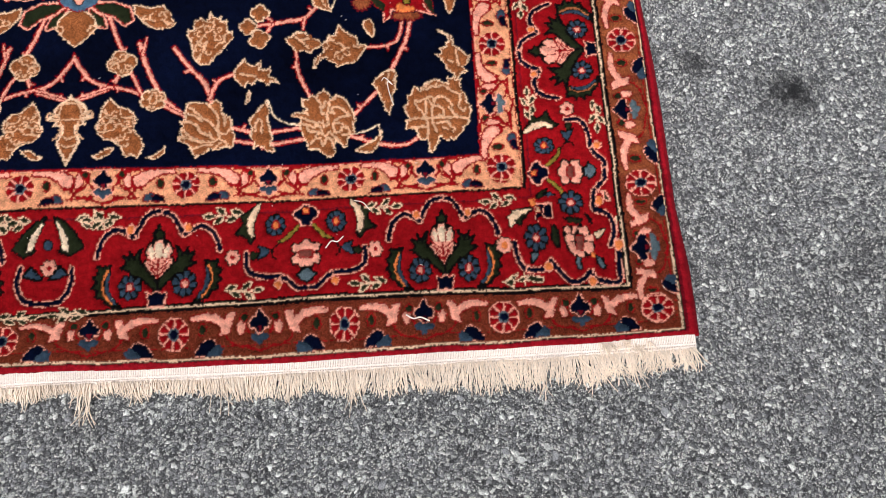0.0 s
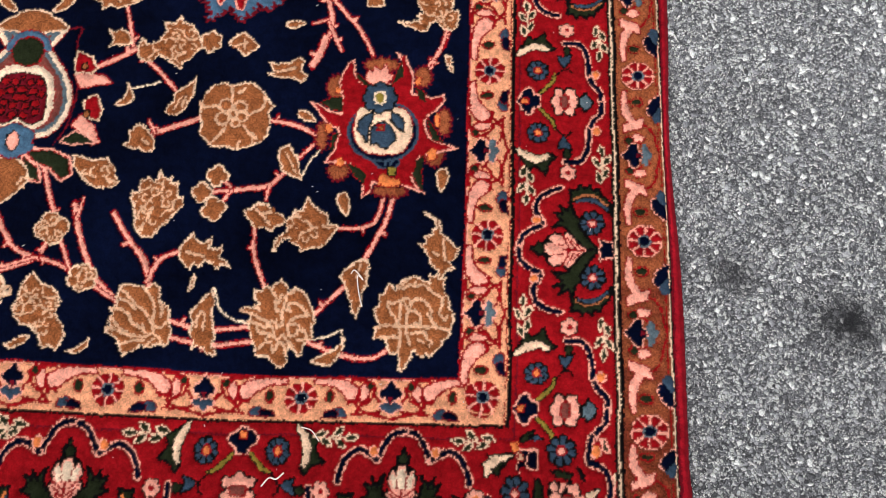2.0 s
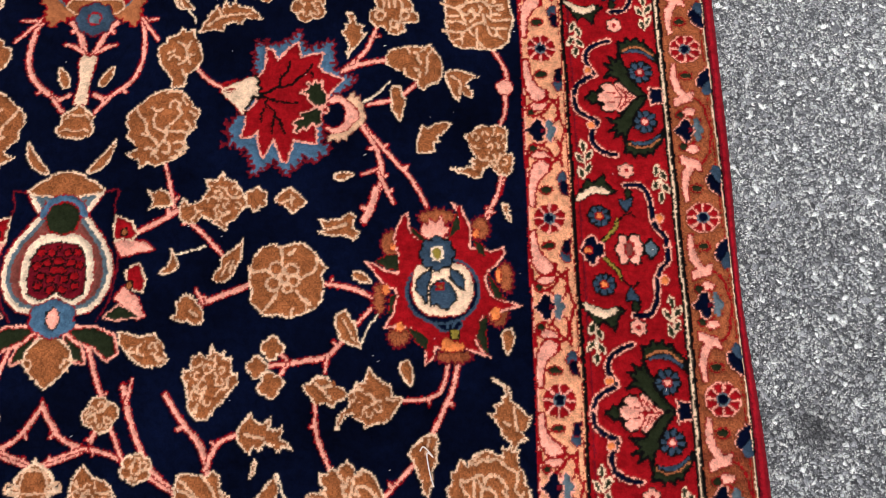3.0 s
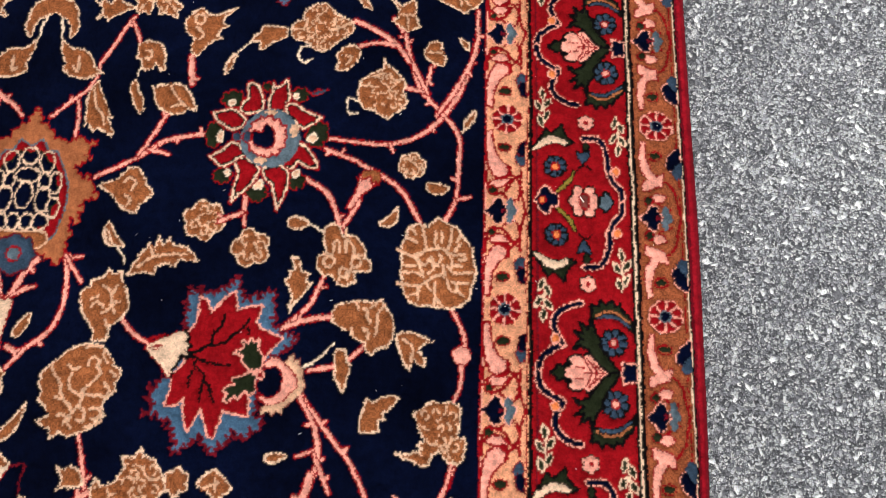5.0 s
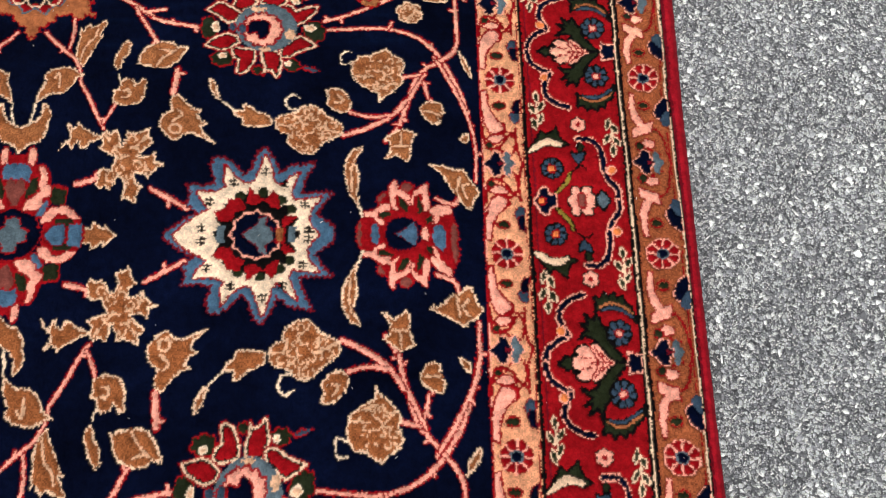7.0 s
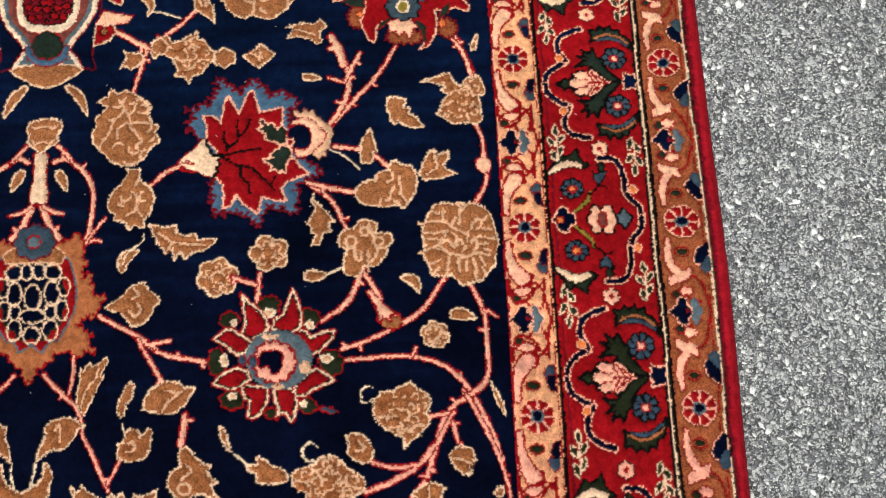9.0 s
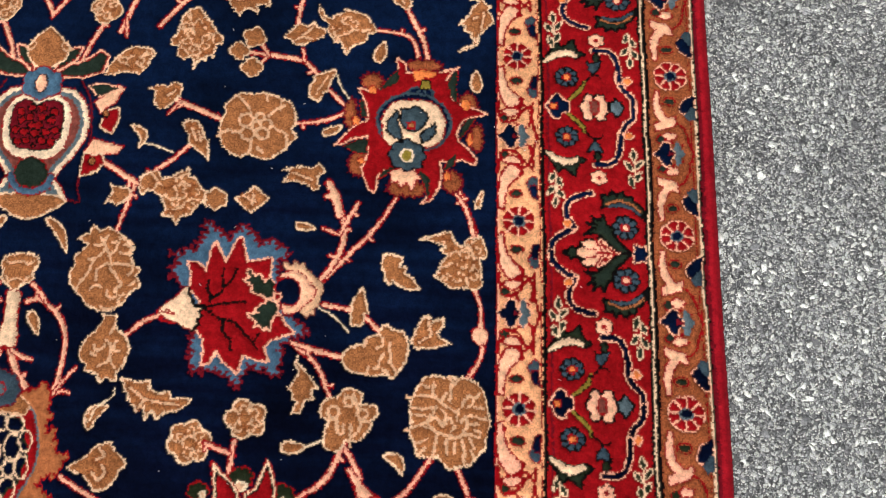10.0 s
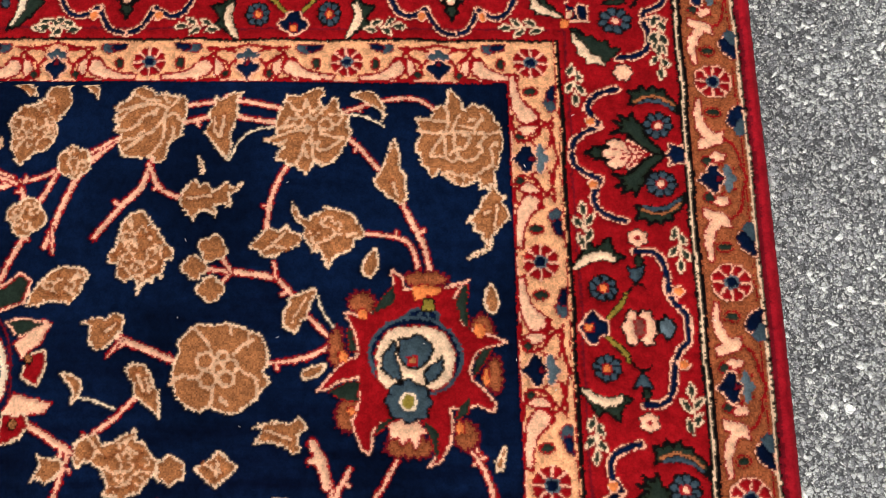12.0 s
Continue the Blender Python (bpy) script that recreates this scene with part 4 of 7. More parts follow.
    drawn([(269, 904), (278, 902), (285, 903), (288, 899), (283, 894), (281, 885), (289, 884), (293, 879), (299, 881), (302, 876), (307, 875), (308, 869), (312, 874), (317, 879), (318, 885), (324, 880), (330, 882), (336, 887), (341, 893), (344, 901), (347, 906), (350, 918), (346, 922), (348, 933), (342, 936), (338, 941), (337, 950), (332, 952), (329, 947), (324, 941), (321, 949), (324, 957), (318, 963), (311, 962), (306, 957), (301, 953), (297, 953), (289, 953), (286, 943), (282, 936), (279, 927), (278, 917), (282, 911), (274, 908)], [[(299, 881), (305, 891), (307, 903), (313, 908), (314, 920), (305, 917), (296, 916), (287, 912), (279, 909), (269, 906)], [(312, 888), (308, 897)], [(313, 908), (315, 897), (317, 888), (326, 883)], [(284, 900), (291, 907)], [(321, 916), (331, 911), (342, 910)], [(342, 910), (334, 902), (326, 896), (319, 899), (322, 905), (317, 904)], [(321, 916), (321, 926), (324, 931), (330, 928), (332, 921), (326, 918), (322, 920)], [(332, 923), (338, 925), (340, 933), (330, 935)], [(288, 923), (292, 920), (297, 924), (300, 920), (305, 923), (306, 929), (301, 929), (294, 928), (291, 929), (288, 923)], [(298, 935), (304, 929), (310, 934), (315, 929)], [(291, 946), (296, 939), (304, 937)], [(308, 946), (313, 937), (319, 941), (320, 949)], [(305, 940), (308, 949)], [(315, 929), (322, 937), (327, 943)], [(308, 914), (309, 923)], [(279, 918), (288, 920)]], [], True)
    drawn([(432, 877), (436, 872), (442, 868), (447, 866), (455, 867), (461, 871), (465, 873), (465, 862), (471, 866), (474, 862), (480, 867), (484, 866), (481, 873), (482, 882), (485, 885), (488, 890), (488, 899), (493, 903), (493, 913), (491, 920), (490, 928), (483, 934), (482, 940), (476, 944), (471, 950), (466, 948), (460, 951), (454, 945), (452, 945), (451, 952), (446, 959), (443, 965), (437, 964), (438, 955), (436, 948), (429, 948), (425, 943), (423, 935), (419, 933), (410, 934), (409, 928), (413, 921), (416, 919), (411, 914), (409, 907), (407, 901), (412, 897), (412, 886), (418, 883), (421, 875), (426, 874), (429, 881)], [[(431, 877), (439, 881), (445, 876), (451, 878), (458, 875), (465, 879), (472, 885), (481, 888)], [(437, 877), (443, 870)], [(451, 878), (452, 872)], [(437, 894), (442, 890), (447, 894), (454, 891), (462, 894), (467, 900), (469, 906)], [(440, 897), (445, 903), (447, 896)], [(422, 898), (425, 903), (430, 910), (434, 915)], [(422, 895), (428, 896), (434, 894), (436, 903), (435, 914), (433, 918)], [(443, 903), (444, 918)], [(444, 904), (452, 904), (457, 910), (457, 917), (451, 916)], [(464, 906), (468, 911), (473, 917)], [(479, 889), (479, 897), (477, 905), (483, 911), (485, 907)], [(414, 919), (426, 918), (436, 920), (447, 919), (459, 920), (471, 919), (485, 921), (491, 921)], [(414, 931), (424, 931), (436, 930)], [(436, 921), (439, 931), (436, 947)], [(443, 921), (446, 931), (449, 938)], [(449, 927), (457, 925), (464, 925), (467, 932), (471, 934), (469, 939)], [(456, 932), (464, 935)], [(410, 921), (416, 920)]], [], True)
    drawn([(454, 794), (465, 800), (474, 806), (476, 819), (484, 826), (490, 832), (497, 836), (493, 846), (487, 851), (494, 857), (483, 861), (480, 870), (474, 870), (474, 861), (466, 854), (463, 845), (458, 838), (452, 831), (459, 830), (458, 823), (466, 821), (465, 815), (470, 814), (468, 807), (458, 801)], [[(478, 826), (480, 840), (482, 849)], [(468, 840), (474, 843)]], [])
    drawn([(394, 847), (401, 853), (399, 864), (400, 875), (395, 883), (394, 897), (390, 912), (385, 906), (383, 897), (379, 888), (377, 880), (370, 868), (374, 861), (384, 852)], [[(391, 855), (387, 869)]], [])
    drawn([(346, 957), (352, 952), (361, 947), (370, 943), (377, 937), (377, 926), (382, 934), (379, 946), (373, 956), (366, 961), (357, 961)], [], [])
    drawn([(167, 751), (171, 762), (176, 765), (181, 762), (180, 769), (188, 769), (189, 785), (196, 786), (196, 795), (188, 803), (180, 815), (174, 820), (166, 831), (155, 829), (148, 820), (145, 808), (143, 794), (138, 788), (139, 779), (146, 780), (146, 767), (155, 762), (161, 768), (165, 763)], [[(148, 782), (154, 788), (166, 787), (178, 792), (189, 786)], [(146, 791), (152, 809)], [(153, 791), (156, 806), (164, 800), (173, 803)], [(178, 795), (175, 815)], [(152, 809), (164, 800)], [(157, 820), (166, 821)], [(181, 792), (187, 795)]], [])
    drawn([(196, 845), (198, 837), (204, 830), (211, 822), (214, 830), (220, 834), (227, 832), (231, 826), (232, 834), (230, 839), (238, 840), (244, 836), (244, 844), (242, 850), (249, 853), (254, 863), (244, 858), (239, 864), (233, 858), (227, 854), (221, 862), (215, 858), (211, 865), (204, 859), (199, 854)], [[(205, 845), (226, 849)]], [])
    drawn([(68, 739), (78, 739), (88, 744), (103, 743), (106, 740), (111, 746), (117, 752), (118, 761), (124, 768), (119, 776), (109, 777), (100, 778), (90, 774), (81, 766), (74, 757), (70, 751)], [[(89, 765), (96, 762), (105, 764)], [(103, 749), (103, 764)], [(107, 770), (109, 776)]], [])
    drawn([(331, 781), (335, 791), (343, 796), (352, 802), (355, 811), (363, 813), (364, 818), (357, 827), (352, 836), (342, 839), (331, 841), (326, 843), (323, 837), (315, 834), (312, 829), (306, 831), (301, 841), (296, 845), (296, 837), (300, 827), (309, 820), (307, 811), (314, 803), (315, 797), (324, 797), (327, 788)], [[(328, 794), (331, 806), (324, 823), (327, 837)], [(339, 799), (342, 812), (348, 824)], [(332, 818), (341, 812), (348, 818)], [(336, 829), (344, 821), (353, 822)], [(334, 812), (336, 829)], [(348, 806), (354, 812)]], [])
    drawn([(261, 798), (268, 796), (276, 789), (287, 791), (293, 798), (302, 801), (308, 808), (306, 814), (297, 817), (293, 823), (286, 817), (276, 819), (270, 812), (265, 805)], [[(275, 796), (281, 802), (291, 814)], [(281, 802), (293, 799)]], [])
    drawn([(123, 604), (128, 597), (133, 604), (139, 604), (147, 598), (153, 588), (150, 577), (161, 576), (168, 567), (171, 576), (181, 579), (188, 588), (193, 597), (196, 608), (188, 615), (184, 623), (176, 626), (175, 636), (166, 630), (156, 623), (148, 619), (143, 627), (134, 627), (124, 620)], [[(154, 591), (162, 601), (163, 614)], [(161, 588), (174, 586)], [(175, 601), (193, 602)], [(166, 611), (175, 608), (182, 617)]], [])
    drawn([(224, 602), (233, 592), (242, 586), (252, 594), (261, 604), (253, 611), (244, 618), (238, 611)], [[(233, 606), (246, 599)], [(243, 596), (244, 609)]], [])
    drawn([(86, 586), (96, 589), (101, 585), (111, 590), (117, 604), (110, 607), (98, 607), (90, 610), (94, 600)], [], [])
    drawn([(161, 688), (164, 679), (170, 673), (170, 663), (179, 657), (188, 649), (194, 642), (194, 656), (192, 667), (188, 673), (185, 681), (178, 689), (169, 691)], [[(172, 682), (179, 667)], [(180, 679), (184, 667)]], [])
    drawn([(120, 726), (128, 722), (127, 710), (136, 700), (146, 706), (157, 719), (157, 732), (149, 736), (141, 731), (131, 731)], [[(142, 719), (151, 725)]], [])
    drawn([(204, 664), (213, 654), (225, 649), (236, 653), (246, 649), (258, 649), (267, 657), (275, 665), (281, 675), (285, 678), (279, 687), (283, 697), (280, 712), (274, 721), (264, 724), (257, 728), (245, 730), (233, 727), (220, 728), (211, 720), (203, 711), (205, 702), (201, 689), (202, 676)], [[(234, 653), (236, 663), (236, 672)], [(250, 656), (243, 663)], [(273, 666), (273, 676), (270, 683), (262, 686), (257, 690)], [(202, 675), (209, 681), (218, 679), (226, 682)], [(233, 702), (228, 711), (221, 719), (215, 724)], [(252, 701), (260, 710), (269, 716)], [(264, 710), (264, 723)], [(248, 727), (249, 720)], [(200, 673), (204, 680)]], [(231, 678, 7.3), (247, 680, 7.0), (240, 688, 4.9), (228, 694, 7.3), (250, 691, 6.1), (243, 699, 4.9)], True)
    drawn([(433, 530), (443, 523), (453, 517), (462, 519), (475, 518), (483, 523), (482, 539), (480, 553), (488, 553), (489, 562), (485, 574), (480, 580), (472, 577), (465, 573), (461, 566), (455, 570), (451, 580), (445, 582), (436, 577), (425, 574), (417, 569), (430, 568), (444, 564), (438, 560), (446, 555), (440, 546), (438, 539)], [[(462, 519), (456, 529), (443, 544)], [(452, 568), (452, 576)]], [])
    drawn([(473, 608), (480, 612), (482, 622), (485, 630), (480, 631), (475, 623), (472, 615)], [], [])
    drawn([(270, 639), (279, 636), (272, 623), (284, 625), (297, 623), (306, 617), (313, 622), (310, 633), (319, 640), (311, 650), (301, 643), (288, 645)], [[(282, 636), (303, 630)]], [])
    drawn([(102, 466), (103, 457), (96, 448), (87, 440), (83, 431), (81, 422), (85, 415), (91, 412), (91, 406), (99, 404), (106, 401), (109, 393), (117, 398), (127, 395), (127, 405), (134, 416), (137, 430), (134, 442), (126, 449), (120, 453), (120, 466)], [[(106, 411), (117, 419), (117, 433), (110, 439)], [(117, 419), (123, 410)], [(97, 433), (102, 427), (111, 433)], [(123, 439), (120, 429), (127, 427)], [(95, 425), (103, 422)], [(114, 445), (118, 453)]], [], True)
    drawn([(99, 467), (114, 469), (119, 472), (128, 482), (132, 491), (139, 495), (140, 502), (135, 508), (138, 516), (130, 522), (125, 531), (129, 539), (121, 545), (117, 552), (106, 557), (95, 561), (86, 557), (77, 563), (73, 554), (59, 547), (67, 543), (72, 539), (65, 532), (58, 526), (60, 518), (55, 509), (57, 498), (64, 489), (72, 483), (80, 474), (91, 469)], [[(66, 490), (70, 499), (79, 510), (82, 521), (90, 529), (96, 537)], [(83, 490), (90, 495), (97, 493)], [(90, 515), (88, 507), (90, 499)], [(90, 515), (101, 520), (104, 515), (110, 510), (115, 503), (119, 498), (113, 491)], [(88, 549), (95, 539), (102, 528), (105, 520), (115, 521), (126, 520)], [(102, 531), (108, 536), (108, 545), (101, 543)], [(112, 534), (120, 532), (125, 536), (121, 542), (115, 542)], [(81, 540), (90, 540), (92, 545)], [(105, 490), (105, 484), (111, 482), (116, 487), (113, 491)], [(120, 475), (119, 482), (124, 489)], [(124, 509), (129, 514), (128, 522)], [(128, 497), (134, 502)], [(76, 523), (82, 525)], [(110, 550), (118, 548), (126, 544)], [(98, 473), (106, 470), (115, 472)], [(96, 537), (93, 545), (97, 552)]], [], True)
    drawn([(129, 400), (134, 391), (140, 380), (147, 370), (149, 364), (155, 371), (160, 357), (165, 367), (170, 358), (177, 366), (188, 368), (198, 375), (203, 384), (193, 384), (183, 383), (180, 390), (169, 387), (161, 391), (159, 400), (147, 397), (138, 400)], [[(140, 391), (159, 379), (189, 376)], [(152, 370), (156, 379)]], [])
    drawn([(98, 353), (101, 350), (106, 355), (108, 363), (115, 371), (109, 371), (101, 365)], [], [])
    drawn([(332, 344), (341, 339), (349, 342), (353, 353), (366, 351), (372, 359), (378, 367), (377, 374), (384, 380), (383, 389), (374, 391), (367, 390), (369, 401), (357, 406), (348, 404), (343, 395), (335, 396), (327, 388), (327, 374), (336, 372), (332, 361), (331, 350)], [[(343, 372), (344, 361), (349, 359), (350, 370)], [(356, 370), (357, 357), (364, 363), (366, 373)], [(351, 399), (351, 387)], [(359, 399), (362, 390), (364, 384)], [(334, 372), (343, 373)], [(373, 372), (364, 374)], [(357, 346), (355, 354)]], [(340, 380, 5.7), (368, 380, 5.1), (355, 391, 4.6)], True)
    drawn([(420, 341), (432, 338), (441, 341), (452, 330), (463, 335), (473, 338), (482, 349), (490, 357), (492, 367), (496, 385), (491, 400), (487, 414), (480, 421), (471, 426), (459, 426), (447, 425), (435, 426), (425, 422), (419, 414), (415, 402), (412, 389), (414, 375), (412, 362), (418, 353)], [[(436, 340), (438, 352), (439, 365), (432, 372)], [(467, 340), (466, 353), (464, 362)], [(450, 346), (449, 358), (453, 363)], [(456, 346), (457, 358)], [(427, 371), (436, 368), (445, 365), (459, 364), (468, 368), (475, 368), (481, 367), (483, 373), (476, 373)], [(430, 377), (434, 383), (436, 388), (438, 394)], [(445, 376), (448, 385), (442, 391)], [(454, 369), (457, 375)], [(458, 380), (460, 393)], [(416, 390), (430, 390), (438, 393)], [(469, 387), (480, 387), (491, 386)], [(434, 406), (440, 400), (448, 394), (457, 390)], [(452, 399), (451, 408), (453, 417), (451, 425)], [(452, 414), (456, 419), (460, 424)], [(463, 395), (466, 403), (470, 408), (475, 404), (472, 398), (468, 396)], [(463, 380), (467, 386)], [(409, 365), (421, 371), (430, 376)], [(430, 374), (438, 382), (445, 373), (451, 382), (457, 372)], [(420, 353), (430, 358)], [(462, 365), (469, 377), (466, 386)], [(477, 355), (471, 365)], [(410, 401), (422, 403), (434, 403)], [(434, 406), (435, 418)], [(475, 397), (486, 397)], [(442, 400), (447, 408)], [(480, 379), (469, 380)], [(418, 383), (430, 382)], [(422, 341), (429, 350)], [(477, 345), (473, 354)], [(422, 415), (431, 412)], [(481, 411), (476, 406)]], [], True)
    drawn([(299, 375), (308, 375), (313, 390), (321, 392), (317, 402), (325, 403), (318, 412), (311, 422), (305, 426), (302, 436), (299, 427), (303, 419), (297, 407), (293, 401), (299, 396), (297, 390), (303, 388)], [], [])
    drawn([(344, 432), (350, 423), (361, 420), (379, 419), (391, 421), (395, 417), (400, 425), (408, 434), (411, 446), (410, 458), (405, 468), (394, 470), (389, 476), (382, 472), (380, 464), (372, 461), (363, 453), (354, 449), (346, 443)], [[(370, 419), (372, 429)], [(377, 427), (382, 430), (382, 437), (386, 442)], [(400, 424), (393, 433), (392, 444), (391, 456)], [(366, 448), (369, 458)], [(378, 448), (384, 453), (383, 460)], [(385, 427), (391, 424)]], [], True)
    drawn([(411, 455), (418, 450), (431, 451), (443, 455), (453, 460), (443, 464), (439, 469), (445, 478), (444, 487), (435, 483), (430, 477), (430, 489), (423, 486), (417, 474)], [[(420, 458), (431, 466), (429, 480)]], [])
    drawn([(381, 551), (379, 541), (383, 527), (387, 515), (393, 521), (401, 515), (413, 513), (421, 515), (416, 523), (410, 530), (405, 532), (408, 539), (401, 539), (402, 550), (391, 552)], [], [])
    drawn([(107, 146), (116, 140), (127, 140), (139, 144), (143, 154), (144, 162), (145, 174), (139, 176), (133, 167), (131, 173), (123, 176), (115, 172), (114, 161), (105, 161), (109, 155)], [[(118, 151), (126, 152), (125, 161), (119, 159)]], [])
    drawn([(110, 184), (115, 188), (118, 200), (124, 207), (126, 222), (120, 226), (115, 220), (109, 208), (105, 199), (105, 193)], [], [])
    drawn([(65, 188), (70, 198), (76, 209), (82, 219), (90, 231), (84, 231), (94, 246), (91, 252), (82, 247), (72, 243), (68, 248), (63, 243), (59, 238), (55, 241), (54, 226), (52, 212), (55, 197), (59, 193)], [[(60, 197), (65, 216), (76, 227), (80, 239)]], [])
    drawn([(132, 194), (143, 191), (155, 189), (167, 191), (175, 199), (180, 210), (185, 221), (174, 219), (169, 225), (158, 226), (150, 224), (139, 216), (135, 206)], [[(152, 192), (160, 205), (171, 215)], [(155, 216), (167, 212)]], [])
    drawn([(83, 306), (91, 302), (103, 300), (111, 293), (119, 285), (130, 286), (138, 296), (142, 305), (148, 313), (142, 320), (135, 326), (129, 335), (120, 333), (112, 327), (105, 319), (95, 312)], [[(114, 303), (121, 296), (128, 303), (123, 310)], [(117, 315), (124, 320), (119, 327)]], [])
    drawn([(387, 153), (392, 161), (400, 166), (410, 176), (414, 184), (412, 194), (416, 202), (413, 213), (403, 218), (395, 226), (386, 222), (378, 216), (367, 215), (359, 205), (357, 194), (361, 181), (369, 175), (378, 169), (386, 166)], [[(372, 185), (382, 181), (384, 194), (376, 197), (372, 185)], [(391, 171), (393, 184), (408, 188)], [(370, 201), (392, 208), (405, 201)], [(376, 201), (381, 215)], [(399, 201), (397, 218)]], [])
    drawn([(332, 150), (341, 141), (352, 139), (359, 146), (359, 156), (353, 165), (347, 170), (338, 172), (332, 169), (334, 161)], [[(342, 152), (350, 155), (344, 163)]], [])
    drawn([(436, 135), (445, 129), (453, 132), (453, 143), (458, 148), (455, 160), (445, 160), (436, 156), (430, 148)], [[(437, 146), (453, 143)]], [])
    drawn([(475, 233), (477, 219), (486, 203), (492, 201), (490, 213), (484, 222)], [], [])
    drawn([(90, 52), (94, 47), (101, 50), (106, 46), (112, 52), (117, 61), (122, 58), (124, 50), (120, 38), (127, 38), (134, 32), (137, 41), (143, 51), (137, 55), (136, 64), (147, 63), (149, 57), (153, 64), (160, 70), (166, 74), (158, 76), (157, 87), (149, 82), (140, 82), (148, 90), (154, 95), (155, 100), (151, 105), (152, 114), (144, 111), (137, 107), (129, 110), (127, 101), (123, 92), (121, 103), (118, 112), (110, 106), (104, 110), (99, 103), (101, 94), (95, 90), (102, 86), (110, 82), (116, 81), (111, 72), (109, 67), (101, 69), (93, 66)], [], [(123, 70, 4.5), (130, 79, 4.5), (119, 80, 4.5), (126, 61, 4.2)])
    drawn([(42, 85), (47, 91), (53, 96), (56, 88), (60, 87), (62, 93), (67, 96), (69, 88), (77, 89), (84, 95), (99, 99), (102, 103), (90, 105), (81, 110), (74, 112), (66, 119), (63, 114), (58, 112), (53, 117), (50, 116), (52, 110), (56, 107), (55, 100), (47, 95)], [], [])
    drawn([(172, 100), (179, 99), (186, 105), (193, 108), (200, 105), (208, 101), (220, 97), (213, 104), (206, 111), (204, 117), (211, 121), (203, 126), (199, 132), (205, 138), (197, 139), (189, 145), (184, 152), (178, 158), (171, 156), (169, 147), (172, 137), (163, 131), (161, 123), (160, 116), (164, 109)], [[(174, 123), (183, 132), (178, 138)]], [(177, 113, 5.9)])
    drawn([(293, 101), (298, 94), (307, 89), (319, 88), (325, 93), (331, 102), (339, 105), (350, 111), (351, 117), (350, 125), (340, 132), (331, 138), (326, 144), (318, 148), (306, 146), (303, 139), (295, 137), (285, 134), (279, 128), (280, 118), (285, 111), (293, 110)], [[(294, 110), (297, 123), (295, 134)], [(305, 104), (316, 101), (323, 110)], [(302, 116), (311, 110)], [(325, 107), (328, 129)]], [(316, 128, 6.8)])
    drawn([(277, 120), (269, 118), (257, 118), (246, 119), (245, 128), (236, 133), (235, 139), (246, 139), (245, 148), (253, 146), (261, 139), (270, 135), (277, 131)], [], [])
    drawn([(222, 151), (219, 161), (216, 172), (211, 179), (208, 179), (209, 166), (215, 155)], [], [])
    drawn([(392, 82), (399, 84), (405, 89), (411, 84), (418, 80), (422, 88), (421, 99), (424, 109), (428, 116), (419, 120), (411, 122), (403, 117), (398, 113), (392, 109), (399, 104), (399, 94)], [[(402, 100), (418, 101)], [(411, 103), (411, 117)]], [])
    drawn([(438, 79), (452, 72), (461, 60), (470, 54), (476, 46), (484, 42), (489, 50), (490, 57), (497, 64), (492, 72), (482, 80), (477, 87), (470, 85), (463, 83), (451, 82)], [[(469, 57), (472, 77)], [(481, 56), (475, 67), (483, 73)]], [])
    drawn([(368, 28), (366, 42), (367, 53), (368, 65), (366, 74), (363, 80), (370, 92), (371, 98), (361, 94), (355, 86), (351, 71), (353, 56), (357, 45), (362, 36)], [[(360, 48), (359, 68), (362, 83)]], [])
    drawn([(469, 120), (477, 117), (483, 122), (483, 132), (476, 130)], [], [])
    drawn([(13, 139), (20, 146), (26, 151), (42, 152), (48, 158), (55, 166), (57, 173), (63, 176), (71, 180), (63, 181), (51, 187), (42, 188), (27, 184), (19, 177), (20, 168), (16, 159), (13, 149)], [[(36, 161), (36, 178), (30, 173)]], [])
    # fine tendrils
    tendril([(304, 140), (293, 143), (290, 153), (297, 161), (305, 156)])
    tendril([(359, 206), (349, 202), (347, 212), (352, 220), (359, 219)])
    tendril([(123, 659), (136, 657), (154, 651)])
    tendril([(240, 883), (249, 906), (262, 916), (277, 920)])
    tendril([(348, 934), (362, 931), (378, 924)])
    tendril([(223, 150), (236, 139)])
    tendril([(114, 172), (113, 180)])
    tendril([(112, 369), (125, 380), (126, 388)])
    tendril([(316, 342), (331, 350)])
    tendril([(318, 488), (335, 479), (350, 464)])
    tendril([(340, 726), (329, 741), (322, 757)])
    tendril([(368, 30), (372, 18)])
    # large palmettes
    red_palmette()
    maple_palmette()
    petal_palmette()
    star_medallion()
    small_palmette()
    axis_ornaments()


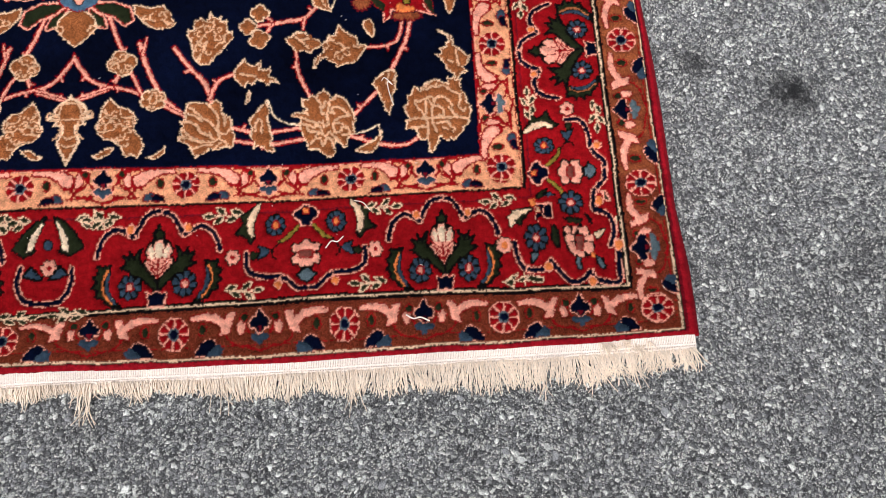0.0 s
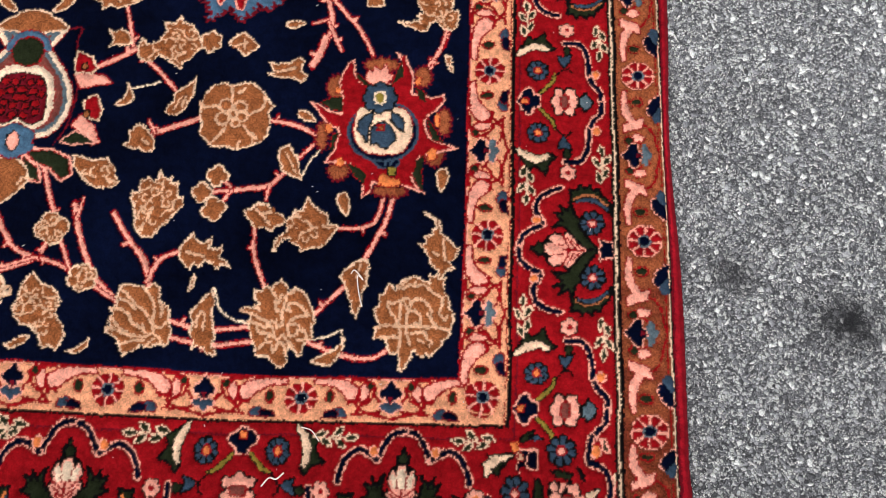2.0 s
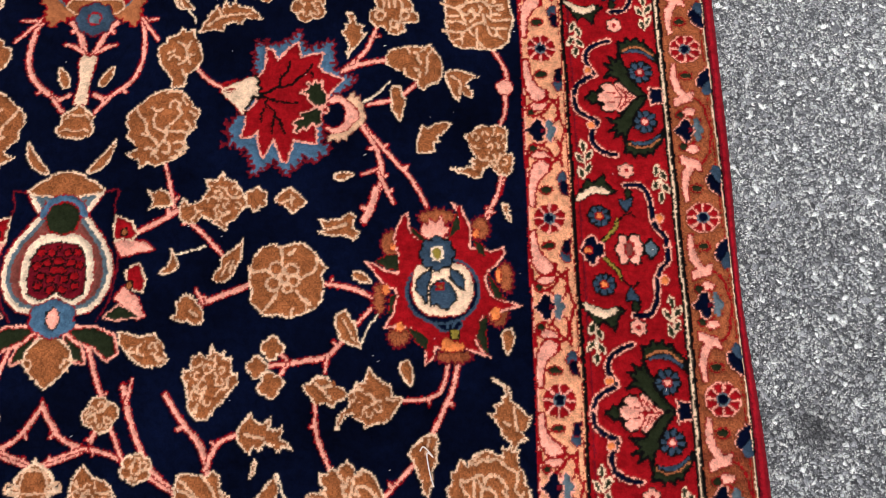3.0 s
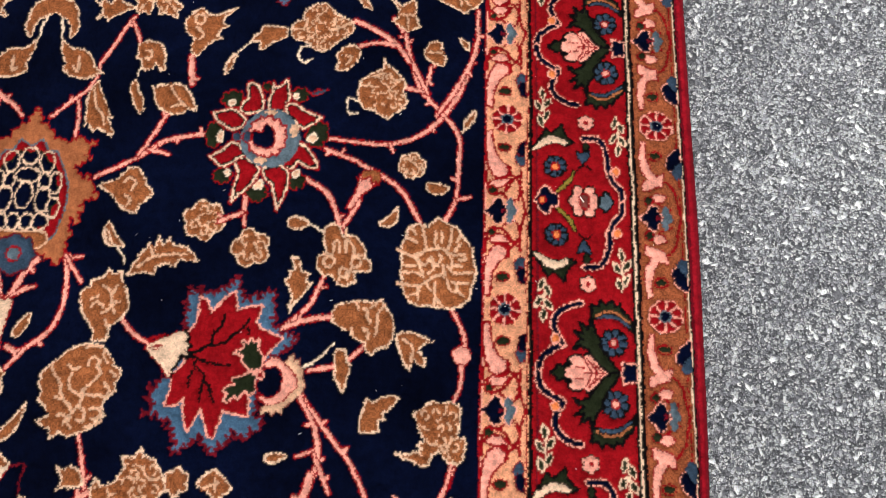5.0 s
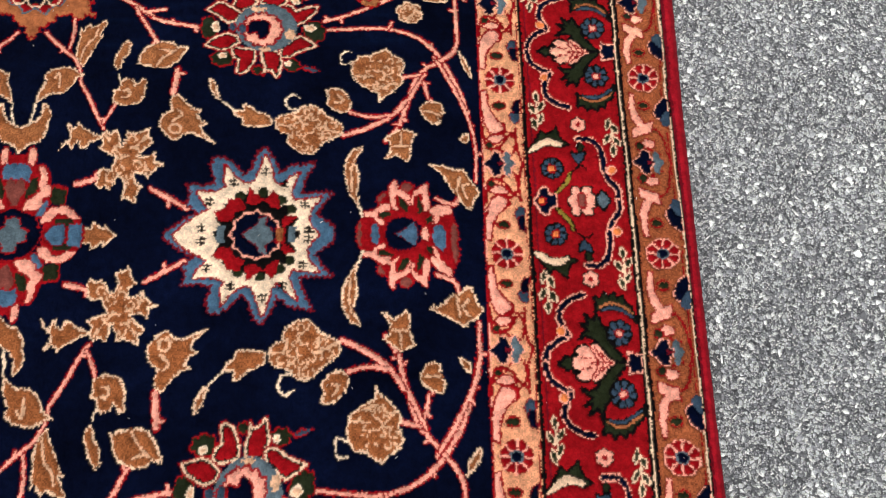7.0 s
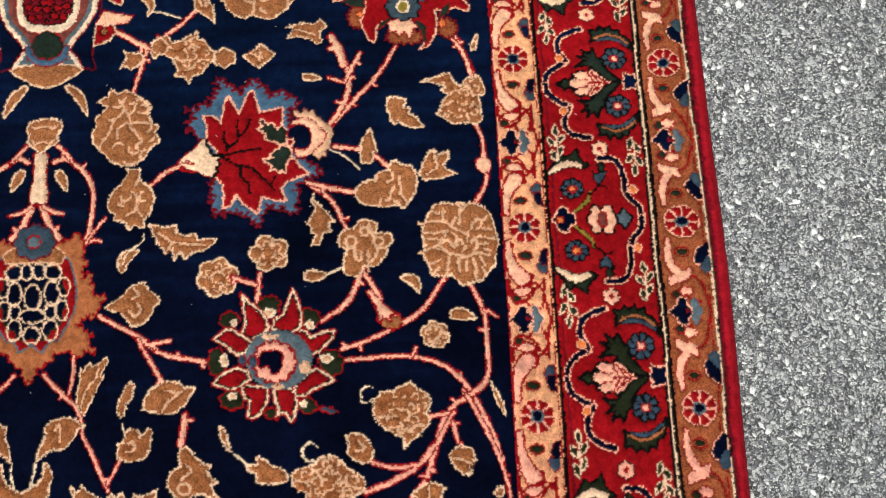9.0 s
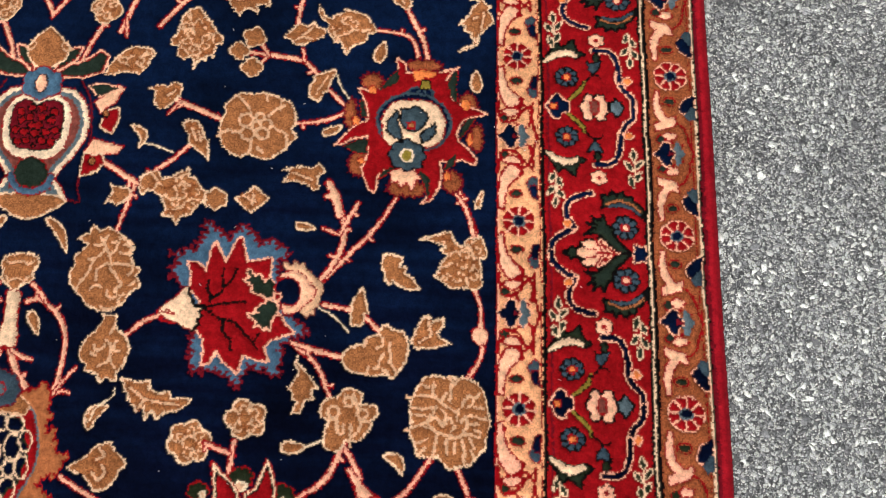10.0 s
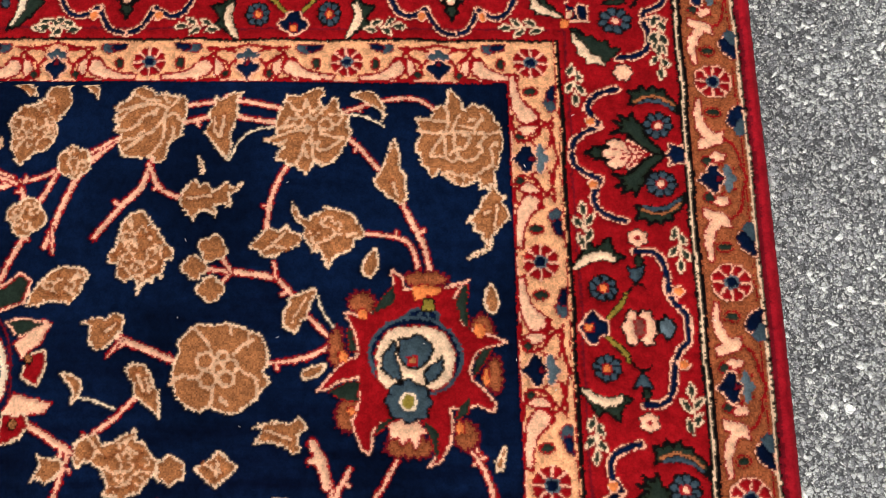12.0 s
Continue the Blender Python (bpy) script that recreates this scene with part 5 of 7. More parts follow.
# ---- borders: every motif is given along the band (a) and across it from the inner edge (b) ----
def guard_band(at, band, stops, width):
    """a narrow guard band: rosettes at the stops, tulips between them, scrolls and half flowers"""
    dark = band == "outer_guard_border"
    for k, stop in enumerate(stops):
        for other, sign in ((stops[k + 1] if k + 1 < len(stops) else None, 1), (stops[k - 1] if k else None, -1)):
            if other is None:
                continue
            half = abs(other - stop) / 2
            z = half / 100.0

            def p(*pts):
                return at([(stop + sign * a * z, b * width / 48.0) for a, b in pts])
            board.current = -BANDS.index(band)
            line = (1.6, "red") if not dark else (1.2, "red")
            for pts in (((60, 25), (64, 33), (74, 39), (86, 41), (100, 45)), ((80, 18), (87, 25), (90, 34))):
                board.stroke(p(*smooth(pts)), line)
            if dark:
                for pts in (((18.3, 7.1), (19.4, 10.8), (35.5, 10.7), (48.4, 14.4), (55.9, 20), (52.7, 28.5), (64.5, 25.6), (71, 5.9), (62.4, 6), (59.1, 12.5), (49.5, 6), (35.5, 4.2)), ((78.5, 13.4), (73.1, 19), (76.3, 28.4), (81.7, 26.5), (82.8, 17.1))):
                    begin("leaf", band)
                    board.shape(p(*pts), (1.1, "red"), (0.1, "pink"))
                begin("bud", band)
                board.shape(p(*ring(33.3, 21, 4.4, 6.4, 14)), (1.3, "red"), (0.0, "brown"), (-0.9, "green"))
                begin("bud", band)
                board.shape(p(*ring(81.7, 11.5, 4.6, 4.6, 14, 4, 0.2)), (1.2, "red"), (-0.1, "green"))
                begin("half_blossom", band)
                board.shape(p(*((41.9, 31.6), (32.3, 35.4), (24.7, 44.8), (24.7, 48.4), (40.9, 47.6), (50.5, 40), (47.3, 33.4))), (0.9, "pink"), (-0.1, "navy"))
                board.shape(p(*((51.6, 37.2), (40.9, 44.7), (39.8, 48.4), (55.9, 48.4), (58.1, 41.8))), (0.4, "blue"))
                continue
            for pts in (((13.3, 8.3), (26.7, 9.1), (37.1, 11.9), (44.8, 16.7), (49.5, 21.5), (54.3, 28.4), (61, 24.4), (64.8, 16.5), (61.9, 10.6), (50.5, 4.9), (31.4, 2.2), (15.2, 2.4)), ((70.5, 6.6), (76.2, 14.4), (74.3, 22.3), (67.6, 28.2), (66.7, 21.4), (66.7, 12.5))):
                begin("leaf", band)
                board.shape(p(*pts), (1.8, "red"), (-0.5, "pink"))
            board.current = -BANDS.index(band)
            for pts in (((57.1, 3.8), (69.5, 3.7), (81.9, 7.5), (81.9, 17.3), (77.1, 25.2), (67.6, 31.1), (61, 40)), ((65.7, 21.4), (61.9, 28.3), (53.3, 25.4)), ((87.6, 36.8), (73.3, 38.9), (58.1, 40.1))):
                board.stroke(p(*smooth(pts, 4)), line)
            begin("bud", band)
            board.shape(p(*ring(31.4, 21.8, 4.4, 6.8, 14)), (1.2, "red"), (-0.6, "green"))
            begin("bud", band)
            board.shape(p(*ring(78.1, 9.5, 4.2, 4.6, 14, 4, 0.2)), (1.3, "red"), (-0.4, "green"))
            begin("half_blossom", band)
            board.shape(p(*((42.9, 33.4), (48.6, 35.3), (52.4, 40.1), (50.5, 44.1), (35.2, 44.2), (36.2, 36.4))), (1.0, "red"), (0, "blue"))
            board.shape(p(*((36.2, 35.4), (41.9, 38.3), (41, 44.2), (23.8, 45.4), (26.7, 38.5))), (0.6, "maroon"), (-0.6, "navy"))
    for a, b in zip(stops, stops[1:]):
        m = (a + b) / 2

        def p(*pts):
            slim, tall = (1.0, 1.0) if 48 < width < 52 else (0.80, 1.1)
            return at([(m + x * slim, y * tall * width / 48.0) for x, y in pts])
        begin("tulip", band)
        board.shape(p((-3, 20), (3, 20), (6, 25), (12, 26), (14, 29), (9, 32), (5, 32), (3, 35), (0, 36), (-3, 35), (-5, 32), (-9, 32), (-14, 29), (-12, 26), (-6, 25)), (1.4, "pink" if not dark else "brown"), (0.1, "grey_blue" if 48 < width < 52 else "blue"))
        board.shape(p((0, 2.5), (4, 7), (6, 10), (10, 11), (14, 15), (12, 20), (7, 20), (3, 24), (0, 25), (-3, 24), (-7, 20), (-12, 20), (-14, 15), (-10, 11), (-6, 10), (-4, 7)), (1.5, "pink"), (0.2, "navy"))
        board.shape(p((-2.4, 19), (2.4, 19), (0, 26)), (0.4, "maroon"))
    for stop in stops:
        def p(*pts):
            return at([(stop + x, y * width / 48.0) for x, y in pts])
        begin("rosette", band)
        board.shape(p(*ring(0, 24, 16.6, 17.0, 40, 8, 0.06, 0.45)), (1.3, "pink" if dark else "sand"), (0, "red"))
        for k in range(8):
            t = math.pi * k / 4 + 0.06
            board.stroke(p((6 * math.cos(t), 24 + 6 * math.sin(t)), (16.5 * math.cos(t), 24 + 16.5 * math.sin(t))), (1.05, "pink"))
        board.shape(p(*ring(0, 24, 6.2, 6.4, 16)), (0.4, "grey_blue"), (-1.4, "navy"))


def little_blossom(p, a, b, r):
    begin("blossom", "main_border")
    board.shape(p(*ring(a, b, r * 0.9, r * 0.9, 24)), (1.0, "black"))
    for k in range(8):
        t = 0.2 + math.pi * k / 4
        c, s = math.cos(t), math.sin(t)
        board.shape(p(*[(a + u * c - v * s, b + u * s + v * c) for u, v in ((0.36 * r, -1.2), (0.62 * r, -2.6), (0.98 * r, -3.1), (1.08 * r, 0), (0.98 * r, 3.1), (0.62 * r, 2.6), (0.36 * r, 1.2))]), (1.8, "black"), (-0.1, "blue"))
    board.shape(p(*ring(a, b, 5, 5, 12)), (0.4, "red"), (-1.6, "pink" if r > 12 else "orange"))


def scallop(p, pts):
    begin("scallop_line", "main_border")
    board.stroke(p(*smooth(pts)), (3.8, "pink"), (2.5, "navy"))


def sprig(p, a, b, sign):
    begin("sprig", "main_border")
    board.stroke(p((a - sign * 8, b), (a + sign * 30, b + 1)), (0.9, "cream"))
    for da, db, tilt, size in ((-3, 0, 0.1, 7.5), (8, 5, -0.55, 7.0), (11, -5, 0.6, 7.0), (23, 4, -0.35, 7.0), (29, -3, 0.3, 7.5)):
        c, s = math.cos(tilt), math.sin(tilt)
        pts = [(a + sign * (da + x * c - y * s), b + db + x * s + y * c) for x, y in ((-size, 0), (-2.4, 2.7), (2.4, 2.5), (size, 0), (2.4, -2.7), (-2.4, -2.5))]
        board.shape(p(*pts), (1.0, "cream"), (-0.4, "green"))


def border_palmette(p, end=False, late=False):
    for e in (1, -1):
        scallop(p, [(e * x, b) for x, b in ((0, 4), (13, 7), (23, 18), (28, 29))])
        scallop(p, [(e * x, b) for x, b in ((30, 29), (39, 24), (50, 21), (61, 26), (68, 37), (71, 48))])
        begin("bead", "main_border")
        board.shape(p(*ring(e * 34, 22, 4.4, 4.6, 12)), (0.8, "pink"), (-0.4, "orange"))
        begin("curved_leaf", "main_border")
        board.shape(p(*[(e * x, b) for x, b in ((54, 58), (63, 60), (69, 58), (68, 66), (74, 69), (69, 74), (74, 80), (68, 83), (70, 89), (63, 91), (58, 98), (50, 101), (42, 102), (50, 94), (60, 84), (61, 72), (57, 66))]), (1.9, "black"), (-1.0, "green"))
        board.stroke(p(*smooth([(e * x, b) for x, b in ((56, 66), (58, 76), (56, 86), (48, 98))])), (2.8, "black"), (2.1, "blue"), taper=0.8)
        board.stroke(p(*smooth([(e * x, b) for x, b in ((58, 63), (63, 74), (61, 86), (52, 98))])), (1.15, "orange" if end else "copper"))
        little_blossom(p, e * 31, 82, 12.6)
        sprig(p, e * 62, 11, e)
    lift, slim = (1, 0.80) if end else (3, 0.84) if late else (3, 1.0)
    c = lambda pts: p(*[(a * slim, b - lift) for a, b in pts])
    begin("leaf", "main_border")
    board.shape(c(((0, 20), (3, 26), (7, 28), (5, 33), (9, 37), (0, 43), (-9, 37), (-5, 33), (-7, 28), (-3, 26))), (2.5, "black"), (-0.5, "green"))
    begin("stem", "main_border")
    for e in (1, -1):
        board.shape(c([(e * x, b) for x, b in ((0, 79), (8, 71), (16, 64), (25, 59), (28, 50), (25, 43), (32, 49), (34, 54), (42, 45), (40, 54), (51, 50), (44, 59), (53, 62), (41, 66), (34, 72), (28, 71), (18, 77), (8, 85), (0, 91))]), (1.9, "black"), (-1.0, "green"))
    begin("palmette", "main_border")
    board.shape(c(((-18, 45), (-13, 38), (-8, 43), (-4, 35), (4, 35), (8, 43), (13, 38), (18, 45), (16, 54), (20, 58), (13, 66), (6, 71), (0, 79), (-6, 71), (-13, 66), (-20, 58), (-16, 54))), (2.5, "black"), (-0.2, "pink"))
    board.shape(c(((-15, 44), (-11, 42), (-7, 46), (-3, 38), (3, 38), (7, 46), (11, 42), (15, 44), (11, 53), (-11, 53))), (0.4, "ivory" if end else "pink"))
    for e in (1, -1):
        for b in (52, 58, 64):
            board.stroke(c([(e * 1.5, b + 9), (e * (76 - b) * 0.85, b)]), (0.95, "red"))
        board.stroke(c([(e * 6, 44), (e * 5, 54)]), (0.7, "red"))
    board.stroke(c([(0, 54), (0, 76)]), (0.8, "red"))
    begin("bud", "main_border")
    board.shape(p((-11, 90), (-5, 92), (0, 89), (5, 92), (11, 90), (8, 99), (9, 104), (-9, 104), (-8, 99)), (1.4, "pink"), (0, "navy"))


def border_cross(p, end=False, late=False):
    drop = 4.0 if end else 0.0
    low = lambda *pts: p(*[(a, b + drop) for a, b in pts])
    for e in (1, -1):
        scallop(p, [(e * x, b) for x, b in ((1, 95), (13, 94), (22, 86), (32, 81))])
        scallop(p, [(e * x, b) for x, b in ((35, 80), (48, 80), (63, 77), (72, 70), (73, 60), (73, 54))])
        begin("bead", "main_border")
        board.shape(p(*ring(e * 35, 89, 5.2, 4.8, 12, 4, 0.2)), (0.8, "pink"), (-0.4, "orange"))
        little_blossom(p, e * 38, 24, 11.0)
        begin("curved_leaf", "main_border")
        board.shape(p(*[(e * x, b) for x, b in ((61, 1), (71, 8), (82, 14), (77, 19), (80, 25), (87, 32), (77, 34), (72, 37), (67, 44), (63, 35), (67, 26), (65, 13))]), (1.8, "black"), (-0.6, "green"))
        board.shape(p(*[(e * x, b) for x, b in ((57, -1), (63, 3), (70, 11), (74, 21), (72, 30), (67, 37), (63, 35), (66, 26), (64, 16), (58, 5))]), (1.3, "black"), (0.0, "cream"))
        begin("leaf", "main_border")
        board.stroke(p(*smooth([(e * x, b) for x, b in ((9, 26), (16, 33), (24, 40), (33, 43))])), (3.0, "black"), (2.0, "olive"), taper=0.8)
        board.stroke(p(*smooth([(e * x, b) for x, b in ((31, 43), (38, 49), (43, 53))])), (1.0, "black"))
        board.stroke(p(*smooth([(e * x, b) for x, b in ((40, 51), (41, 58), (37, 61))])), (1.0, "black"))
        begin("leaf", "main_border")
        board.shape(p(*[(e * x, b) for x, b in ((58, 54), (66, 53), (69, 57), (65, 61), (58, 58))]), (1.2, "black"), (-0.6, "green"))
        board.shape(p(*[(e * x, b) for x, b in ((57, 47), (55, 52), (58, 61), (50, 58), (43, 53), (49, 49))]), (1.6, "black"), (-0.1, "blue"))
        sprig(p, e * 62, 93, e)
    begin("bud", "main_border")
    board.shape(p((1, 26), (6, 26), (8, 19), (14, 17), (16, 13), (12, 8), (3, 4), (2, 2), (-2, 2), (-3, 4), (-12, 8), (-16, 13), (-14, 17), (-8, 19), (-6, 26), (-1, 26)), (1.4, "pink"), (-0.4, "navy"))
    board.shape(p((1, 13), (4, 13), (4, 7), (2, 6), (-2, 6), (-4, 7), (-4, 13), (-1, 13)), (0.6, "red"), (-0.6, "orange"))
    begin("cross_blossom", "main_border")
    for bar in (((1, 48), (6, 48), (10, 51), (15, 50), (16, 45), (12, 43), (7, 44), (3, 40), (1, 39), (-1, 39), (-3, 40), (-7, 44), (-12, 43), (-16, 45), (-15, 50), (-10, 51), (-6, 48), (-1, 48)), ((0, 67), (6, 67), (9, 63), (15, 64), (16, 57), (11, 54), (7, 60), (0, 59), (0, 59), (-7, 60), (-11, 54), (-16, 57), (-15, 64), (-9, 63), (-6, 67), (0, 67))):
        board.shape(low(*bar), (2.4, "black"))
    board.shape(low(*((0, 60), (10, 59), (10, 48), (1, 47), (-1, 47), (-10, 48), (-10, 59), (0, 60))), (0.2, "red"), (-2.6, "rose_brown"))
    for bar in (((1, 48), (6, 48), (10, 51), (15, 50), (16, 45), (12, 43), (7, 44), (3, 40), (1, 39), (-1, 39), (-3, 40), (-7, 44), (-12, 43), (-16, 45), (-15, 50), (-10, 51), (-6, 48), (-1, 48)), ((0, 67), (6, 67), (9, 63), (15, 64), (16, 57), (11, 54), (7, 60), (0, 59), (0, 59), (-7, 60), (-11, 54), (-16, 57), (-15, 64), (-9, 63), (-6, 67), (0, 67))):
        board.shape(low(*bar), (0.4, "pink"))
    begin("heart_leaf", "main_border")
    board.shape(low((0, 84), (6, 81), (11, 76), (6, 74), (5, 71), (0, 71), (0, 71), (-5, 71), (-6, 74), (-11, 76), (-6, 81), (0, 84)), (2.4, "black"), (-0.2, "grey_blue"))


def border_centre(p):
    """the narrow unit in the middle of the ends"""
    scallop(p, [(-28, 56), (-31, 72), (-22, 88), (-4, 93), (18, 92), (28, 78), (29, 58)])
    for e in (1, -1):
        begin("curved_leaf", "main_border")
        board.shape(p(*[(e * x, b) for x, b in ((5, 7), (16, 12), (28, 22), (40, 36), (26, 44), (14, 40), (18, 28), (10, 18))]), (2.2, "black"), (0, "green"))
        board.shape(p(*[(e * x, b) for x, b in ((5, 7), (12, 14), (22, 28), (24, 42), (16, 38), (12, 24))]), (0.6, "black"), (-0.6, "ivory"))
        begin("leaf", "main_border")
        board.shape(p(*[(e * x, b) for x, b in ((4, 68), (16, 56), (24, 64), (12, 68))]), (2.2, "black"), (-0.4, "blue"))
        sprig(p, e * 14, 108, e)
        sprig(p, e * 46, 10, e)
    begin("blossom", "main_border")
    board.shape(p(*ring(0, 34, 5, 5, 12)), (1.2, "black"), (-0.4, "blue"))


def border_corner(p):
    """the corner of the red border: given by its distance from the inner corner, along the side and along the end"""
    for pts in (((80.2, 6), (77.6, 19), (76.9, 29.7), (88.1, 34.3), (96.4, 43.1), (97.7, 55.1), (95, 62.7), (91.2, 69.5)), ((99.4, 77.1), (98.8, 90.5), (97.5, 109), (83.5, 110.1), (70.3, 105.3), (66.1, 97.5)), ((64.1, 97.5), (53.4, 106.7), (41.4, 108), (31.1, 99.3), (23.8, 89.9), (19.6, 83.7)), ((-22, 63.3), (-18.6, 76.6), (-14.3, 86.5), (-9.2, 90.1)), ((-6.1, 91.9), (2.9, 93.4), (12.9, 92.2))):
        scallop(p, pts)
    for x, y in ((84.7, 21), (101.2, 69.4), (66.4, 108.4), (15.8, 90.2)):
        begin("bead", "main_border")
        board.shape(p(*ring(x, y, 4.6, 5.6, 12)), (0.8, "pink"), (-0.2, "orange"))
    little_blossom(p, 50.7, 20, 13.3)
    little_blossom(p, 5.8, 58.4, 13.3)
    begin("leaf", "main_border")
    board.shape(p((40.2, 38), (52.2, 37.9), (61.3, 40.6), (58.4, 45.8), (45.4, 43.3)), (1, "black"), (-0.9, "green"))
    begin("leaf", "main_border")
    board.shape(p((65.1, 35.2), (70.1, 36.1), (73.5, 46.6), (70.5, 46.7)), (0.8, "black"))
    begin("leaf", "main_border")
    board.shape(p((25.4, 46), (29.5, 46.9), (32.7, 55.5), (32.2, 69.3), (28.2, 69.3), (24.9, 60.8)), (1.4, "black"), (-0.8, "green"))
    begin("blossom", "main_border")
    board.shape(p((38.6, 49.4), (44.5, 47.6), (50.6, 51.1), (57.5, 48.4), (65.6, 50.1), (68.8, 56.1), (71, 63.7), (71.2, 71.3), (66.5, 78.3), (58.5, 80.1), (48.5, 79.4), (42.3, 72.6), (40.1, 65.7), (38.8, 58)), (1.4, "black"))
    board.shape(p((38.6, 50.3), (44.5, 48.5), (46.7, 53.7), (40.8, 56.3)), (0.5, "pink"))
    board.shape(p((49.6, 50.2), (54.5, 48.5), (51.7, 53.6), (48.7, 55.4)), (0.5, "pink"))
    board.shape(p((56.6, 51), (63.5, 49.3), (67.7, 54.4), (62.8, 57), (56.7, 55.3)), (0.5, "pink"))
    board.shape(p((40.8, 58), (48.8, 57.9), (49, 63), (41, 64.8)), (0.5, "pink"))
    board.shape(p((63.8, 58.6), (70.8, 58.6), (72, 63.7), (62, 62.9)), (0.5, "pink"))
    board.shape(p((42.1, 66.5), (49.1, 66.4), (50.4, 75), (45.3, 74.2)), (0.5, "pink"))
    board.shape(p((61.1, 66.3), (69.1, 65.4), (70.3, 73), (64.4, 77.4), (59.3, 73.2)), (0.5, "pink"))
    board.shape(p((46.4, 75.1), (53.3, 73.3), (58.4, 74.9), (57.5, 80.2), (51.5, 79.4)), (0.5, "pink"))
    board.shape(p((50.8, 57.9), (62.8, 57.8), (61, 62.9), (59.3, 74), (51.3, 74.2), (51, 63.9)), (0.2, "red"), (-1.2, "rose_brown"))
    begin("leaf", "main_border")
    board.shape(p((73.8, 56), (78.7, 54.3), (86.7, 52.6), (81.9, 59.4), (76, 62.8)), (1.2, "black"), (-0.2, "cream"))
    begin("leaf", "main_border")
    board.shape(p((50.5, 80.3), (54.6, 82), (53.9, 92.9), (50.9, 93), (48.7, 86.6)), (1.8, "black"), (-0.2, "grey_blue"))
    begin("leaf", "main_border")
    board.shape(p((73.5, 80.8), (78.6, 82.5), (82.9, 91.5), (79.9, 93.4), (74.8, 87.9)), (1.8, "black"), (-0.2, "grey_blue"))
    begin("leaf", "main_border")
    board.shape(p((-2.6, 75.3), (4.3, 73.3), (5.4, 76.9), (1.6, 81.4), (-2.3, 85.2)), (1.8, "black"), (-0.2, "grey_blue"))
    begin("leaf", "main_border")
    board.shape(p((68.4, 76.5), (71.4, 77.3), (71.5, 80.8), (68.5, 80.9)), (0.5, "orange"))
    begin("leaf", "main_border")
    board.shape(p((91.3, 8), (94.4, 12), (97.7, 21), (95.7, 23), (91.6, 19)), (1.3, "pink"), (-0.5, "green"))
    begin("bud", "main_border")
    board.shape(p((8.6, 19), (27.6, 19), (27.2, 37.1), (21.2, 38), (11.3, 41.7), (7.3, 39.9)), (0.9, "pink"), (-0.8, "navy"))
    board.shape(p((10.2, 37.2), (27.9, 28.8), (30.3, 42.5), (11.4, 45.2)), (0.2, "red"))
    board.shape(p((19.7, 21), (27.7, 20), (27.1, 36.2), (20.2, 38), (16, 32.5)), (0.8, "pink"), (-0.6, "navy"))
    board.shape(p((8.7, 21), (13.8, 24), (13.9, 29.7), (9, 30.7)), (0.6, "red"), (-0.4, "straw"))
    board.shape(p((1.4, 13), (7.4, 12), (9.6, 19), (3.7, 21)), (0.6, "orange"))
    begin("leaf", "main_border")
    board.shape(p((10.4, 10), (15.2, 4), (23.1, 1), (18.3, 9), (12.4, 12)), (1.6, "black"), (-0.3, "green"))
    begin("curved_leaf", "main_border")
    board.shape(p((3.8, 25.9), (-2.1, 29.7), (-4.9, 35.4), (-8.9, 36.3), (-11.6, 44.5), (-14.7, 41.8), (-18.8, 39.1), (-13, 31.7), (-4.2, 25.9)), (1.6, "black"), (-1, "green"))
    board.shape(p((4.8, 24), (-4.2, 24), (-13.2, 24.9), (-21.2, 25.9), (-19.1, 28.8), (-27, 32.6), (-24.8, 37.3), (-25.6, 45.5), (-22.6, 45.5), (-18.8, 39.1), (-12, 32.6), (-4.1, 29.8)), (1.6, "black"), (-0.3, "cream"))
    begin("blossom", "main_border")
    board.shape(p(*ring(-34, 64.5, 10, 9, 30, 7, 0.26)), (0.9, "black"), (-0.3, "pink"))
    board.shape(p(*ring(-34, 64.5, 3.6, 3.6, 8)), (0.3, "orange"))
    begin("sprig", "main_border")
    board.stroke(p((-38.7, 104.9), (-17.8, 102.1), (8.4, 106)), (0.9, "cream"))
    board.stroke(p((-24.9, 99.4), (-25.4, 113.4)), (0.9, "cream"))
    board.stroke(p((-12, 94.9), (-11.5, 110.8)), (0.9, "cream"))
    board.shape(p((-34.7, 105.8), (-28.8, 101.5), (-22.8, 102.3), (-27.5, 109.5)), (1.3, "cream"), (-0.1, "green"))
    board.shape(p((-26.8, 100.4), (-20, 96.2), (-23.8, 102.3)), (1.3, "cream"), (-0.1, "green"))
    board.shape(p((-19.7, 103.1), (-12.8, 99.9), (-11.7, 103.8), (-15.7, 105)), (1.3, "cream"), (-0.1, "green"))
    board.shape(p((-9.8, 101.7), (-1.9, 99.4), (8.3, 103), (6.4, 107.1), (-1.7, 105.4)), (1.3, "cream"), (-0.1, "green"))
    board.shape(p((-9.9, 97.8), (-5.9, 99.6), (-8.8, 100.7)), (1.3, "cream"), (-0.1, "green"))


def tiny_blossom(p, a):
    begin("blossom", "main_border")
    board.shape(p(*ring(a, 57, 9, 9, 30, 6, 0.26)), (0.9, "black"), (-0.3, "pink"))
    board.shape(p(*ring(a, 57, 2.4, 2.4, 8)), (0.3, "red"))


